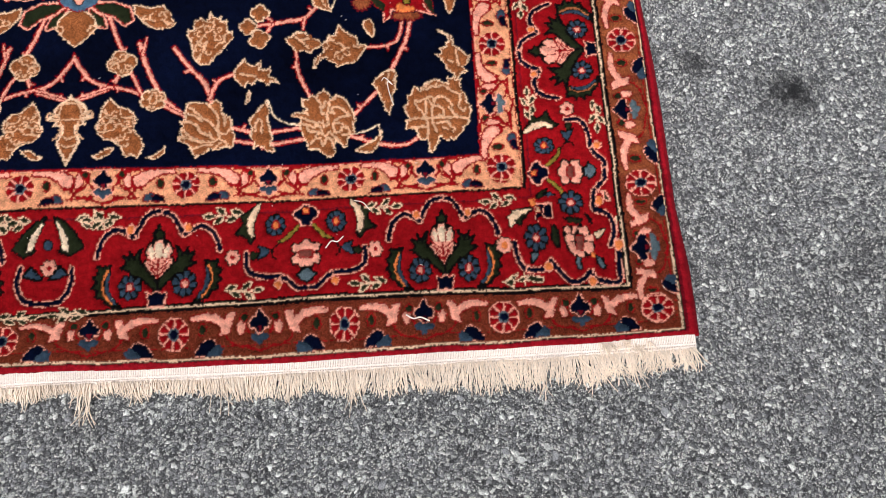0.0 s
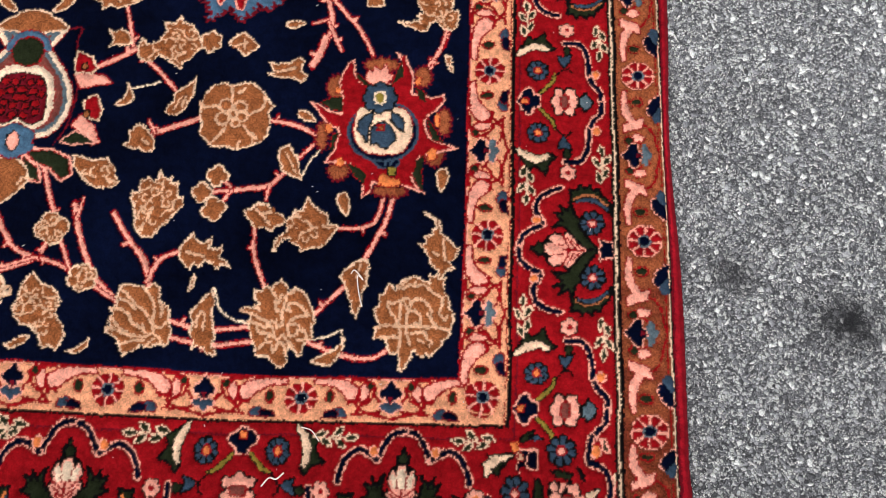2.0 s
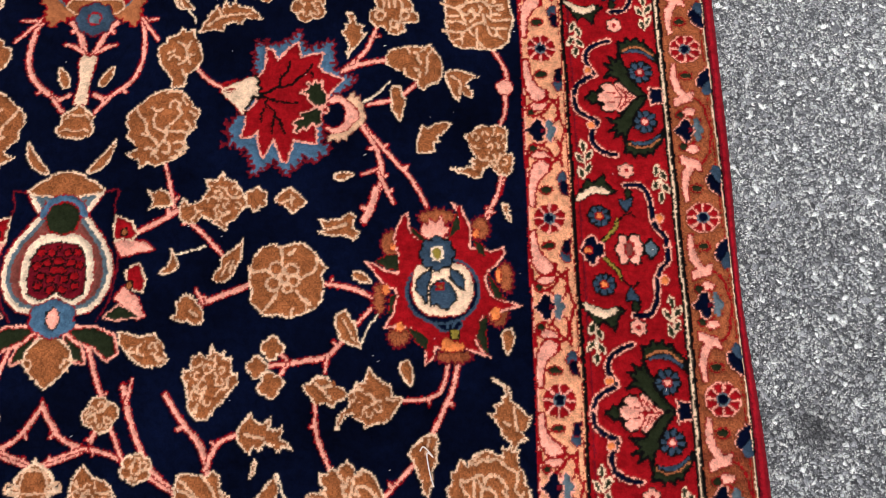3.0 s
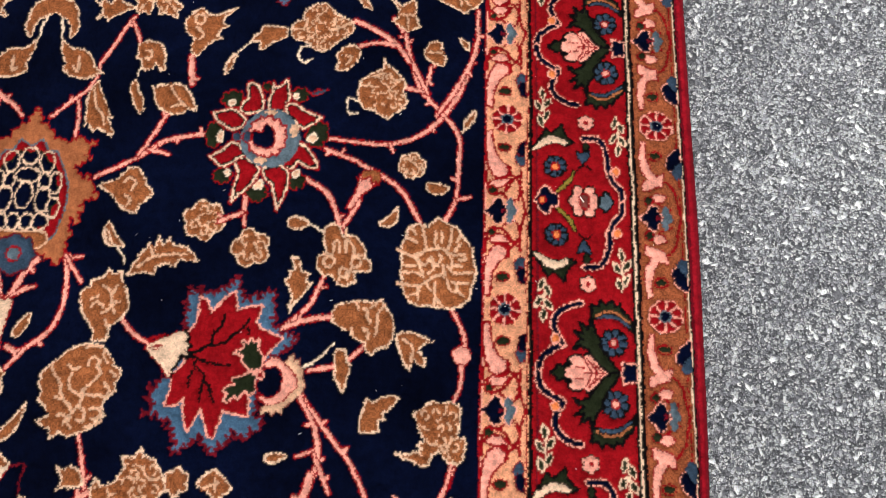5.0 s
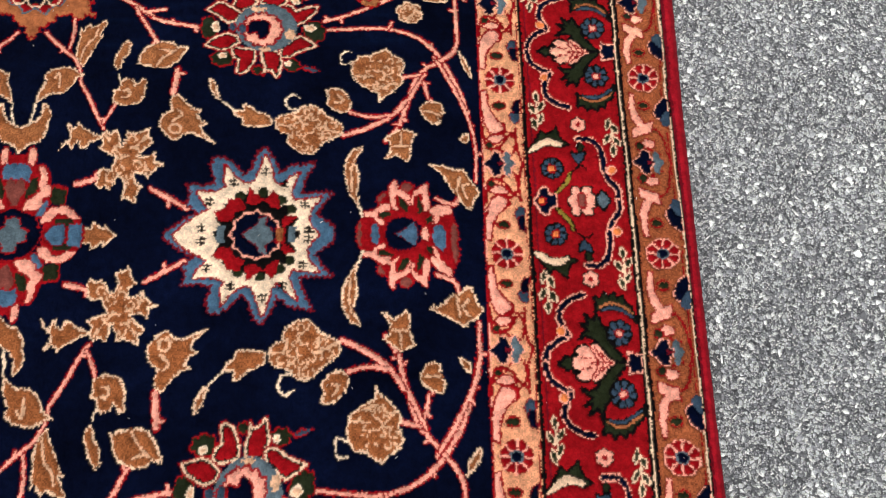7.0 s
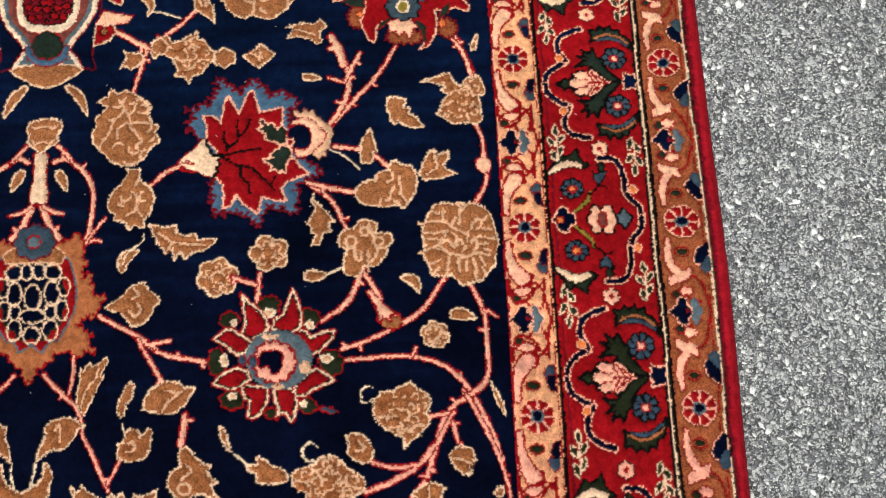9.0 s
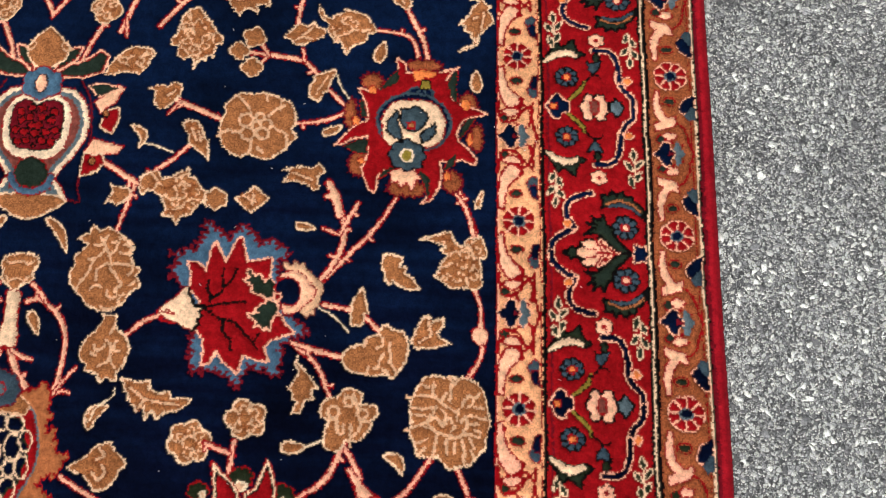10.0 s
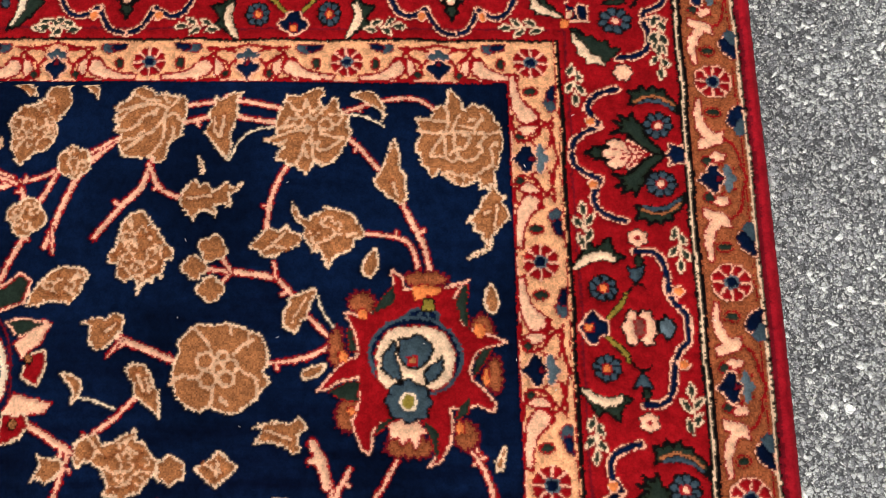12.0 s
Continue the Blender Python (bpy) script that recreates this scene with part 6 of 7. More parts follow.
def main_band(at, palmettes, crosses, end=False):
    units = sorted([(y, border_palmette) for y in palmettes] + [(y, border_cross) for y in crosses], key=lambda u: u[0])
    for (y0, _), (y1, _) in zip(units, units[1:]):
        tiny_blossom(lambda *pts: at(pts), (y0 + y1) / 2)
    for k, (y, draw) in enumerate(units):
        gaps = [abs(units[j][0] - y) for j in (k - 1, k + 1) if 0 <= j < len(units)]
        z = min(1.0, sum(gaps) / len(gaps) / 176.0)
        place = lambda *pts, y=y, z=z: at([(y + a * z, b) for a, b in pts])
        draw(place, end, y > 150 and not end)


# edges of the bands, right side and ends (millimetres from the rug's centre)
FIELD_X, FIELD_Y = 479, 971
SIDE = (479, 528, 533, 635.5, 645, 694)
END = (971, 1015, 1019, 1130, 1139, 1194)
EDGE_X, EDGE_Y = 714, 1205


def weave_borders():
    board.current = 0
    gx, gy = np.meshgrid(np.arange(board.w) + board.x0 + 0.5, np.arange(board.h) + board.y0 + 0.5)
    ay = np.abs(gy)
    # concentric bands: inner guard, line, red border, lines, outer guard, edge
    # the dark line before edge_red is widened by painted groove shade
    steps = (("sand", "inner_guard_border"), ("black", "main_border"), ("red", "main_border"), ("black", "outer_guard_border"),
             ("cream", "outer_guard_border"), ("black", "outer_guard_border"), ("brown", "outer_guard_border"), ("cream", "selvedge"), ("black", "selvedge"), ("maroon", "selvedge"), ("edge_red", "selvedge"))
    limits = [(SIDE[0], END[0]), (SIDE[1], END[1]), (SIDE[2] - 1.5, END[2] - 1), (SIDE[3], END[3]), (SIDE[3] + 3.0, END[3] + 3.4), (SIDE[3] + 5.9, END[3] + 5.4), (SIDE[4] - 0.4, END[4] - 0.4),
              (SIDE[5], END[5]), (SIDE[5] + 1.8, END[5] + 1.8), (SIDE[5] + 4.2, END[5] + 2.8), (SIDE[5] + 6.6, END[5] + 4.2)]
    for (dye, band), (lx, ly) in zip(steps, limits):
        mask = (gx > lx) | (ay > ly)
        board.dye[mask] = PAINT[dye]
        board.owner[mask] = -BANDS.index(band)
    # hairlines along the inner guard and inside the red border
    for d0, d1, dye in ((0, 1.8, "red"), (1.8, 3.2, "pink"), (46.5, 48.2, "red"), (57, 58.6, "maroon"), (SIDE[5] - FIELD_X - 4.2, SIDE[5] - FIELD_X - 2.8, "red")):
        mask = ((gx > FIELD_X + d0) | (ay > FIELD_Y + d0)) & ~((gx > FIELD_X + d1) | (ay > FIELD_Y + d1))
        board.dye[mask] = PAINT[dye]
    inner = (-988, -821, -628, -423, -210, -4, 201, 398, 597, 794, 993)
    outer = (-1166, -1020, -824, -631, -427, -215, -5, 204, 401, 587, 775, 974, 1164)
    right_in = lambda pts: [(FIELD_X + b, a) for a, b in pts]
    right_out = lambda pts: [(SIDE[4] + b, a) for a, b in pts]
    right_main = lambda pts: [(SIDE[2] + b * 1.0, a) for a, b in pts]
    bottom_in = lambda pts: [(a, -FIELD_Y - b) for a, b in pts]
    bottom_out = lambda pts: [(a, -END[4] - b) for a, b in pts]
    bottom_main = lambda pts: [(a, -END[2] - b * 1.08) for a, b in pts]
    flip = lambda place: (lambda pts: [(x, -y) for x, y in place(pts)])
    ends_in = (-266, -74, 122, 319, 503)
    ends_out = (-268, -80, 113, 308, 494, 669)
    main_band(right_main, (-835, -486, -121, 237, 565, 899), (-1000, -665, -304, 55, 406, 734))
    inner_corner = lambda pts: [(SIDE[2] + a, -END[2] - b) for a, b in pts]
    for place in (bottom_main, flip(bottom_main)):
        main_band(place, (-157, 92, 427), (-328, 264), True)
        border_centre(lambda *pts, place=place: place([(-36 + a, b) for a, b in pts]))
    for place in (inner_corner, flip(inner_corner)):
        board.current = -BANDS.index("main_border")
        board.shape(place([(-14, 10), (100, 10), (100, 110), (-14, 110)]), (0, "red"))
        border_corner(lambda *pts, place=place: place(pts))
    # the far corner has room for a leaf and a scallop more
    as_is = lambda *pts: list(pts)
    scallop(as_is, [(623, 1042), (616, 1040), (609, 1038)])
    scallop(as_is, [(609, 1037), (613, 1023), (611, 1009), (600, 1000), (584, 998)])
    begin("curved_leaf", "main_border")
    board.shape([(547, 1027), (556, 1020), (563, 1022), (567, 1015), (575, 1017), (577, 1009), (586, 1008), (579, 999), (572, 994), (562, 1001), (554, 1013)], (1.4, "black"), (-0.2, "green"))
    board.shape([(545, 1027), (544, 1016), (549, 1010), (548, 1003), (556, 998), (557, 992), (566, 993), (573, 990), (568, 998), (560, 1003), (556, 1012), (550, 1018)], (1.0, "black"), (-0.3, "cream"))
    begin("blossom", "main_border")
    board.shape(ring(587, 983, 9, 9, 30, 6, 0.26), (0.9, "black"), (-0.3, "pink"))
    sprig(lambda *pts: [(b, a) for a, b in pts], 985, 622, 1)
    sprig(lambda *pts: [(b, a) for a, b in pts], 1010, 622, 1)
    for place in (bottom_in, flip(bottom_in)):
        guard_band(place, "inner_guard_border", ends_in, 44)
    guard_band(right_in, "inner_guard_border", inner, 49)
    for place in (bottom_out, flip(bottom_out)):
        guard_band(place, "outer_guard_border", ends_out, 53)
    guard_band(right_out, "outer_guard_border", outer, 49.5)


BANDS = ["field", "inner_guard_border", "main_border", "outer_guard_border", "selvedge"]
AXIS = -21.0
field_board = board = Board(0, 0, 520, 985, "navy")
weave_field()
rug_board = board = Board(-150, -1210, 720, 1210, "navy")
weave_borders()


# ---- the rug: a sheet of knots, cut into its bands and motifs ----
def ramp(x, a, b):
    s = np.clip((x - a) / (b - a), 0, 1)
    return s * s * (3 - 2 * s)


def pull(u, v):
    """where the weave lies on the ground, in metres: the sides bow, the ends sag a little, the pattern drifts"""
    x = u - 14.5 * (v / 1000) ** 2 * np.clip((u - AXIS) / 500, -1, 1) * (1 - 0.7 * ramp(u, 500, 670) * ramp(v, 0, 300))
    inside = 1 - ramp(np.abs(u - AXIS), 430, 500)
    y = v + 18 * np.exp(-(v / 300) ** 2) * inside
    y = y - 10 * ramp(u, 300, 640) * ramp(-v, 1040, 1120) * (1 - 0.7 * ramp(-v, 1140, 1205))
    y = y + 14 * ramp(-u, -320, 110) * np.exp(-((v + 970) / 70) ** 2) + 8 * ramp(-u, -320, 110) * ramp(-v, 1120, 1190)
    # the far half of the field is drawn a little looser than the near half
    a, b = np.abs(u - AXIS) / 500, v / 1000
    far = ramp(b, 0.0, 0.12) * (1 - ramp(np.abs(u - AXIS), 470, 505)) * (1 - ramp(v, 950, 975))
    x = x + far * (-14.6 + 19.4 * a - 22.1 * b + 12.7 * a * b + 2.8 * a * a + 9.7 * b * b)
    y = y + far * (13.9 - 10.4 * a + 4.1 * b - 3.1 * a * b - 3.2 * a * a - 3.6 * b * b)
    # the middle line wanders towards the right-hand side past the middle of the field
    bow = 11 * ramp(v, -560, -380) + 9 * ramp(v, 20, 110) - 6 * ramp(v, 230, 400) - 10 * ramp(v, 520, 700)
    x = x + bow * (1 - ramp(np.abs(u - AXIS), 20, 130))
    return x / 1000, y / 1000


def make_rug():
    step = KNOT * 1000
    us = np.concatenate([np.arange(2 * AXIS - EDGE_X, -140, 10.0), np.arange(-140, EDGE_X + 0.1, step)])
    us[-1] = EDGE_X
    vs = np.arange(-EDGE_Y, EDGE_Y + 0.1, step)
    nu, nv = len(us), len(vs)
    rnd = np.random.default_rng(5)
    cu, cv = np.meshgrid((us[1:] + us[:-1]) / 2, (vs[1:] + vs[:-1]) / 2)
    shape = cu.shape
    # the weaver's hand: knots stray a little from the cartoon
    hu = cu + 0.6 * lattice_noise(shape, 3, 1) + 1.2 * lattice_noise(shape, 30, 2)
    hv = cv + 0.6 * lattice_noise(shape, 3, 3) + 1.2 * lattice_noise(shape, 30, 4)
    hu, hv = hu + rnd.normal(0, 0.27, shape), hv + rnd.normal(0, 0.27, shape)
    mirrored = hu < -140
    hu = np.where(mirrored, 2 * AXIS - hu, hu)
    j = np.clip((hv - rug_board.y0).astype(int), 0, rug_board.h - 1)
    i = np.clip((hu - rug_board.x0).astype(int), 0, rug_board.w - 1)
    dye, owner = rug_board.dye[j, i].copy(), rug_board.owner[j, i].astype(np.int64)
    # the field repeats one quarter, mirrored
    field = (owner == 0)
    fx, fy = hu - AXIS, hv
    i = np.clip(np.abs(fx).astype(int), 0, field_board.w - 1)
    j = np.clip(np.abs(fy).astype(int), 0, field_board.h - 1)
    fd, fo = field_board.dye[j, i], field_board.owner[j, i].astype(np.int64)
    dye[field] = fd[field]
    axial = np.isin(fo, list(AXIAL))
    quarter = (fx < 0) * 1 + 0
    quarter = np.where(axial, 0, quarter) + np.where(fy > 0, 2, 0)
    fo = np.where(fo > 0, fo + 100000 * quarter, 0)
    owner[field] = fo[field]
    owner = np.where(mirrored & (owner > 0), owner + 1000000, owner)
    # heights: pile, carved lower where colours meet, waves in the cloth, rounded edges
    edge = np.zeros(shape)
    edge[:, 1:] += dye[:, 1:] != dye[:, :-1]
    edge[1:, :] += dye[1:, :] != dye[:-1, :]
    edge[:, :-1] += dye[:, 1:] != dye[:, :-1]
    edge[:-1, :] += dye[1:, :] != dye[:-1, :]
    z = np.full((nv, nu), 11.5)
    cut = np.zeros((nv, nu))
    for a in (0, 1):
        for b in (0, 1):
            cut[a:nv - 1 + a, b:nu - 1 + b] += np.minimum(edge, 2) / 8
    z -= 1.7 * cut
    z += rnd.normal(0, 0.22, z.shape) + 0.35 * lattice_noise(z.shape, 5, 7) + 0.5 * lattice_noise(z.shape, 60, 8) + 0.9 * lattice_noise(z.shape, 260, 9)
    gu, gv = np.meshgrid(us, vs)
    out = np.minimum(np.minimum(EDGE_X - gu, gu - (2 * AXIS - EDGE_X)), EDGE_Y - np.abs(gv))
    z *= np.clip(out / 9.0, 0, 1) ** 0.4 * 0.93 + 0.07
    roll = ramp(np.abs(gu - AXIS), EDGE_X - AXIS - 16, EDGE_X - AXIS - 9)
    z += 1.2 * roll * np.clip(out / 6, 0, 1)
    gu = gu + np.where(out > 1, rnd.normal(0, 0.22, gu.shape), 0)
    gv = gv + np.where(out > 1, rnd.normal(0, 0.22, gv.shape), 0)
    gv = gv + 2.2 * lattice_noise(gv.shape, 110, 12) * ramp(np.abs(gv), 1120, 1190)
    gu = gu + 1.8 * lattice_noise(gu.shape, 120, 13) * ramp(np.abs(gu), 640, 700)
    # the overcast edge runs in and out along the side
    gu = gu + ramp(gu, 690, 712) * (-3.5 + 6.0 * ramp(gv, -50, 300) - 5.5 * np.exp(-((gv + 720) / 120) ** 2) + 5.5 * ramp(-gv, 1040, 1130))
    x, y = pull(gu, gv)
    points = np.stack([x, y, z / 1000], -1).reshape(-1, 3)
    # every corner takes the mean dye of the four knots round it
    dyes = np.array([c for _, c in WOOLS])[dye]
    mean, count = np.zeros((nv, nu, 3)), np.zeros((nv, nu, 1))
    for a in (0, 1):
        for b in (0, 1):
            mean[a:nv - 1 + a, b:nu - 1 + b] += dyes
            count[a:nv - 1 + a, b:nu - 1 + b] += 1
    mingled = np.concatenate([mean / count, np.minimum(cut[:, :, None] * 2.0, 1.0)], -1).reshape(-1, 4).astype(np.float32)

    rug = new("carpet")
    tagged(rug, "knotted navy and red floral wool carpet spread on asphalt", "carpet")
    bands = []
    names = {"field": "navy field of the carpet pile", "inner_guard_border": "sand-coloured narrow border with red rosettes", "main_border": "wide red border with palmettes", "outer_guard_border": "brown narrow border with red rosettes", "selvedge": "plain red overcast edge"}
    for band in BANDS:
        bands.append((band, names[band]))
    flat_owner, flat_dye = owner.reshape(-1), dye.reshape(-1)
    order = np.argsort(flat_owner, kind="stable")
    keys, starts = np.unique(flat_owner[order], return_index=True)
    ends = np.append(starts[1:], len(order))
    rows, cols = np.divmod(order, nu - 1)
    base = rows * nu + cols
    quads = np.stack([base, base + 1, base + nu + 1, base + nu], -1)
    made = {}

    def patch(name, faces, dyes):
        used, inverse = np.unique(faces.reshape(-1), return_inverse=True)
        me = bpy.data.meshes.new(name)
        n = len(faces)
        me.vertices.add(len(used))
        me.vertices.foreach_set("co", points[used].astype(np.float32).reshape(-1))
        me.loops.add(n * 4)
        me.loops.foreach_set("vertex_index", inverse.astype(np.int32).reshape(-1))
        me.polygons.add(n)
        me.polygons.foreach_set("loop_start", np.arange(0, n * 4, 4, dtype=np.int32))
        kinds, slot = np.unique(dyes, return_inverse=True)
        for k in kinds:
            me.materials.append(WOOL_MATERIALS[k])
        me.polygons.foreach_set("material_index", slot.astype(np.int32).reshape(-1))
        me.attributes.new("mingled", "FLOAT_COLOR", "POINT").data.foreach_set("color", mingled[used].reshape(-1))
        me.update(calc_edges=True)
        return new(name, me)
    for key, a, b in zip(keys, starts, ends):
        if key <= 0:
            band, label = bands[-key]
            ob = patch(band, quads[a:b], flat_dye[order[a:b]])
            ob.parent = rug
            made[band] = tagged(ob, label)
    for key, a, b in zip(keys, starts, ends):
        if key > 0:
            k = int(key) % 100000
            ob = patch(MOTIF_NAMES[k], quads[a:b], flat_dye[order[a:b]])
            ob.parent = made[MOTIF_BASE[k]]
    return rug


carpet = make_rug()


# ---- warp ends: flat-woven strip and fringe ----
def cotton(name, colour):
    m, n, l, bsdf = node_material(name)
    geo = n.new("ShaderNodeNewGeometry")
    weave = n.new("ShaderNodeTexNoise")
    weave.inputs["Scale"].default_value, weave.inputs["Detail"].default_value = 500.0, 3.0
    stain = n.new("ShaderNodeTexNoise")
    stain.inputs["Scale"].default_value, stain.inputs["Detail"].default_value = 22.0, 4.0
    for k in (weave, stain):
        l.new(geo.outputs["Position"], k.inputs["Vector"])
    a = math_node(n, l, "MULTIPLY_ADD", weave.outputs["Fac"], 0.5)
    a.node.inputs[2].default_value = 0.72
    b = math_node(n, l, "MULTIPLY_ADD", stain.outputs["Fac"], 0.5)
    b.node.inputs[2].default_value = 0.72
    c = math_node(n, l, "MULTIPLY_ADD", geo.outputs["Random Per Island"], 0.3)
    c.node.inputs[2].default_value = 0.82
    f = math_node(n, l, "MULTIPLY", math_node(n, l, "MULTIPLY", a, b), c)
    l.new(tint(n, l, colour, f), bsdf.inputs["Base Color"])
    bsdf.inputs["Roughness"].default_value = 0.9
    bsdf.inputs["Specular IOR Level"].default_value = 0.1
    return m


COTTON = cotton("undyed_cotton", (1.0, 0.87, 0.75))
CORD = cotton("twisted_cotton", (0.97, 0.82, 0.65))


def sheet_mesh(name, points, rows, cols, material):
    me = bpy.data.meshes.new(name)
    faces = [(r * cols + c, r * cols + c + 1, (r + 1) * cols + c + 1, (r + 1) * cols + c) for r in range(rows - 1) for c in range(cols - 1)]
    me.from_pydata([tuple(p) for p in points], [], faces)
    me.materials.append(material)
    return me


def strands(rnd, root, count, reach, stray, spread=0.0022, curl=0.35, lift=0.0022):
    """a tassel of cotton cords: four-sided tubes that droop to the ground"""
    verts, faces = [], []
    for c in range(count):
        x, y = root[0] + spread * (2 * (c + rnd.uniform(0, 1)) / count - 1) * 1.25, root[1] + rnd.uniform(0, 0.004)
        z = 0.0038 + rnd.uniform(-0.001, 0.0022)
        size = reach * rnd.uniform(0.72, 1.06)
        bend, lean = rnd.gauss(0, curl), stray + rnd.gauss(0, 0.10)
        thick = rnd.uniform(0.00050, 0.00072)
        phase, hump = rnd.uniform(0, 6.28), lift * rnd.uniform(0.2, 1.2)
        parts = 6
        base = len(verts)
        for k in range(parts + 1):
            s = k / parts
            a = lean + bend * s * s + 0.16 * math.sin(s * 6 + phase)
            if k:
                x += math.sin(a) * size / parts
                y -= math.cos(a) * size / parts
            h = z * (1 - s) + 0.0014 * s + hump * math.sin(s * math.pi)
            r = thick * (1.1 - 0.35 * s * s)
            for j in range(4):
                t = j * math.pi / 2 + 0.8
                verts.append((x + r * math.cos(t) * math.cos(a), y + r * math.cos(t) * math.sin(a), h + r * math.sin(t)))
            if k:
                b = base + 4 * k
                for j in range(4):
                    faces.append((b - 4 + j, b - 4 + (j + 1) % 4, b + (j + 1) % 4, b + j))
        b = base + 4 * parts
        faces.append((b, b + 1, b + 2, b + 3))
    return verts, faces


def tassel(strip, verts, faces):
    me = bpy.data.meshes.new("tassel")
    me.from_pydata(verts, [], faces)
    me.materials.append(CORD)
    ob = new("tassel", me)
    ob.parent = strip


def warp_end():
    cols, rows = 1500, 11
    rnd = np.random.default_rng(31)
    us = np.linspace(2 * AXIS - EDGE_X + 2, EDGE_X - 3, cols)
    points = []
    wave = lattice_noise((1, cols), 60, 33)[0]
    nap = lattice_noise((1, cols), 4, 35)[0]
    for r in range(rows):
        v = -EDGE_Y + 3 + (0.9 * nap if r == 0 else 0) - r * 1.75 - (1.2 * wave if r > rows - 4 else 0)
        x, y = pull(us, np.full(cols, float(-EDGE_Y)))
        # warps stand out as ribs; the last rows are weft-faced
        rib = np.where(np.arange(cols) % 2 == 0, 0.00022, -0.00022) * (0.4 if r > 5 else 1.0)
        z = 0.0064 - 0.0002 * r + rib + (0.0004 if r in (6, 8) else 0.0) - (0.0004 if r in (7, 9) else 0.0) + 0.0006 * wave + rnd.normal(0, 0.00012, cols)
        y = y + (v + EDGE_Y) / 1000 + rnd.normal(0, 0.00018, cols)
        points += list(zip(x, y, z))
    # the lower lip turns down to the ground
    last = points[-cols:]
    points += [(x, y - 0.0008, 0.0008) for x, y, _ in last]
    strip = new("flat_woven_end", sheet_mesh("flat_woven_end", points, rows + 1, cols, COTTON))
    tagged(strip, "flat-woven undyed cotton end strip")
    strip.parent = carpet
    pick = random.Random(17)
    n = 290
    lip = lambda u: [float(k[0]) for k in pull(np.array([float(u)]), np.array([-EDGE_Y * 1.0]))]
    for k in range(n):
        u = 2 * AXIS - EDGE_X + 4 + (EDGE_X - AXIS) * 2 * (k + 0.5) / n * 0.993
        x, y = lip(u)
        clump = math.sin(k * 0.55) + math.sin(k * 0.23 + 2)
        # worn short by the middle, full towards the corners
        full = float(ramp(np.array(abs(u - AXIS)), 60, 300)) * 0.013 + float(ramp(np.array(abs(u - AXIS)), 330, 560)) * 0.007 - float(ramp(np.array(abs(u - AXIS)), 580, 680)) * 0.007
        reach = 0.013 + full + 0.0022 * clump + pick.uniform(-0.0015, 0.002)
        if pick.random() < 0.06:
            reach *= 1.3
        stray = 0.16 * math.sin(k * 0.31 + 1.0) + 0.10 * math.sin(k * 0.9) + (0.3 * math.sin(k * 1.7) if u > 560 else 0.0)
        curl = 0.7 if u < 120 or u > 570 else 0.28
        verts, faces = strands(pick, (x, y - 0.0150), 10, reach, stray, 0.0026, curl)
        tassel(strip, verts, faces)
    # long strays and a ruffled tuft
    for u, count, reach, stray in ((18, 10, 0.046, -0.05), (10, 6, 0.034, -0.25), (159, 2, 0.037, 0.02), (166, 3, 0.043, 0.40), (319, 4, 0.056, -0.05), (240, 2, 0.034, 0.1), (588, 2, 0.036, 0.5), (470, 2, 0.035, 0.5), (-55, 4, 0.026, 0.3)):
        x, y = lip(u)
        tassel(strip, *strands(pick, (x, y - 0.0145), count, reach, stray, 0.0030, 0.45))
    for u in (604, 611, 618, 625, 632, 639, 646, 653):
        x, y = lip(u)
        tassel(strip, *strands(pick, (x, y + 0.001 - pick.uniform(0.0, 0.010)), 9, 0.019, 0.5 * math.sin(u * 1.3) + 0.3, 0.0040, 1.5, 0.005))
    return strip


fringe_end = warp_end()
# the far end: the same strip, turned round
turned = Matrix.Rotation(math.pi, 4, "Z")
turned.translation = (2 * AXIS / 1000, 0.0, 0.0)
copy_thing(fringe_end, turned)


# ---- loose threads on the pile ----
def loose_thread(points, thick, label):
    path = bpy.data.curves.new("loose_thread", "CURVE")
    path.dimensions, path.bevel_depth, path.bevel_resolution = "3D", thick, 1
    sp = path.splines.new("POLY")
    pts = smooth(points, 5)
    sp.points.add(len(pts) - 1)
    for p, (x, y) in zip(sp.points, pts):
        p.co = (x / 1000, y / 1000, 0.0128, 1)
    path.materials.append(COTTON)
    return tagged(new("loose_thread", path), label, "thread", "loose threads on the carpet")


THREAD = "loose white cotton thread lying on the carpet pile"
loose_thread([(277, -1077), (284, -1069), (291, -1070), (298, -1064)], 0.0008, THREAD)
loose_thread([(364, -1161), (372, -1166), (380, -1165), (390, -1170)], 0.0009, THREAD)
loose_thread([(312, -1021), (322, -1024), (330, -1034)], 0.0006, THREAD)
loose_thread([(353, -866), (357, -862), (366, -872), (360, -868), (362, -885), (366, -900)], 0.0007, THREAD)
loose_thread([(581, -300), (585, -306)], 0.0007, THREAD)


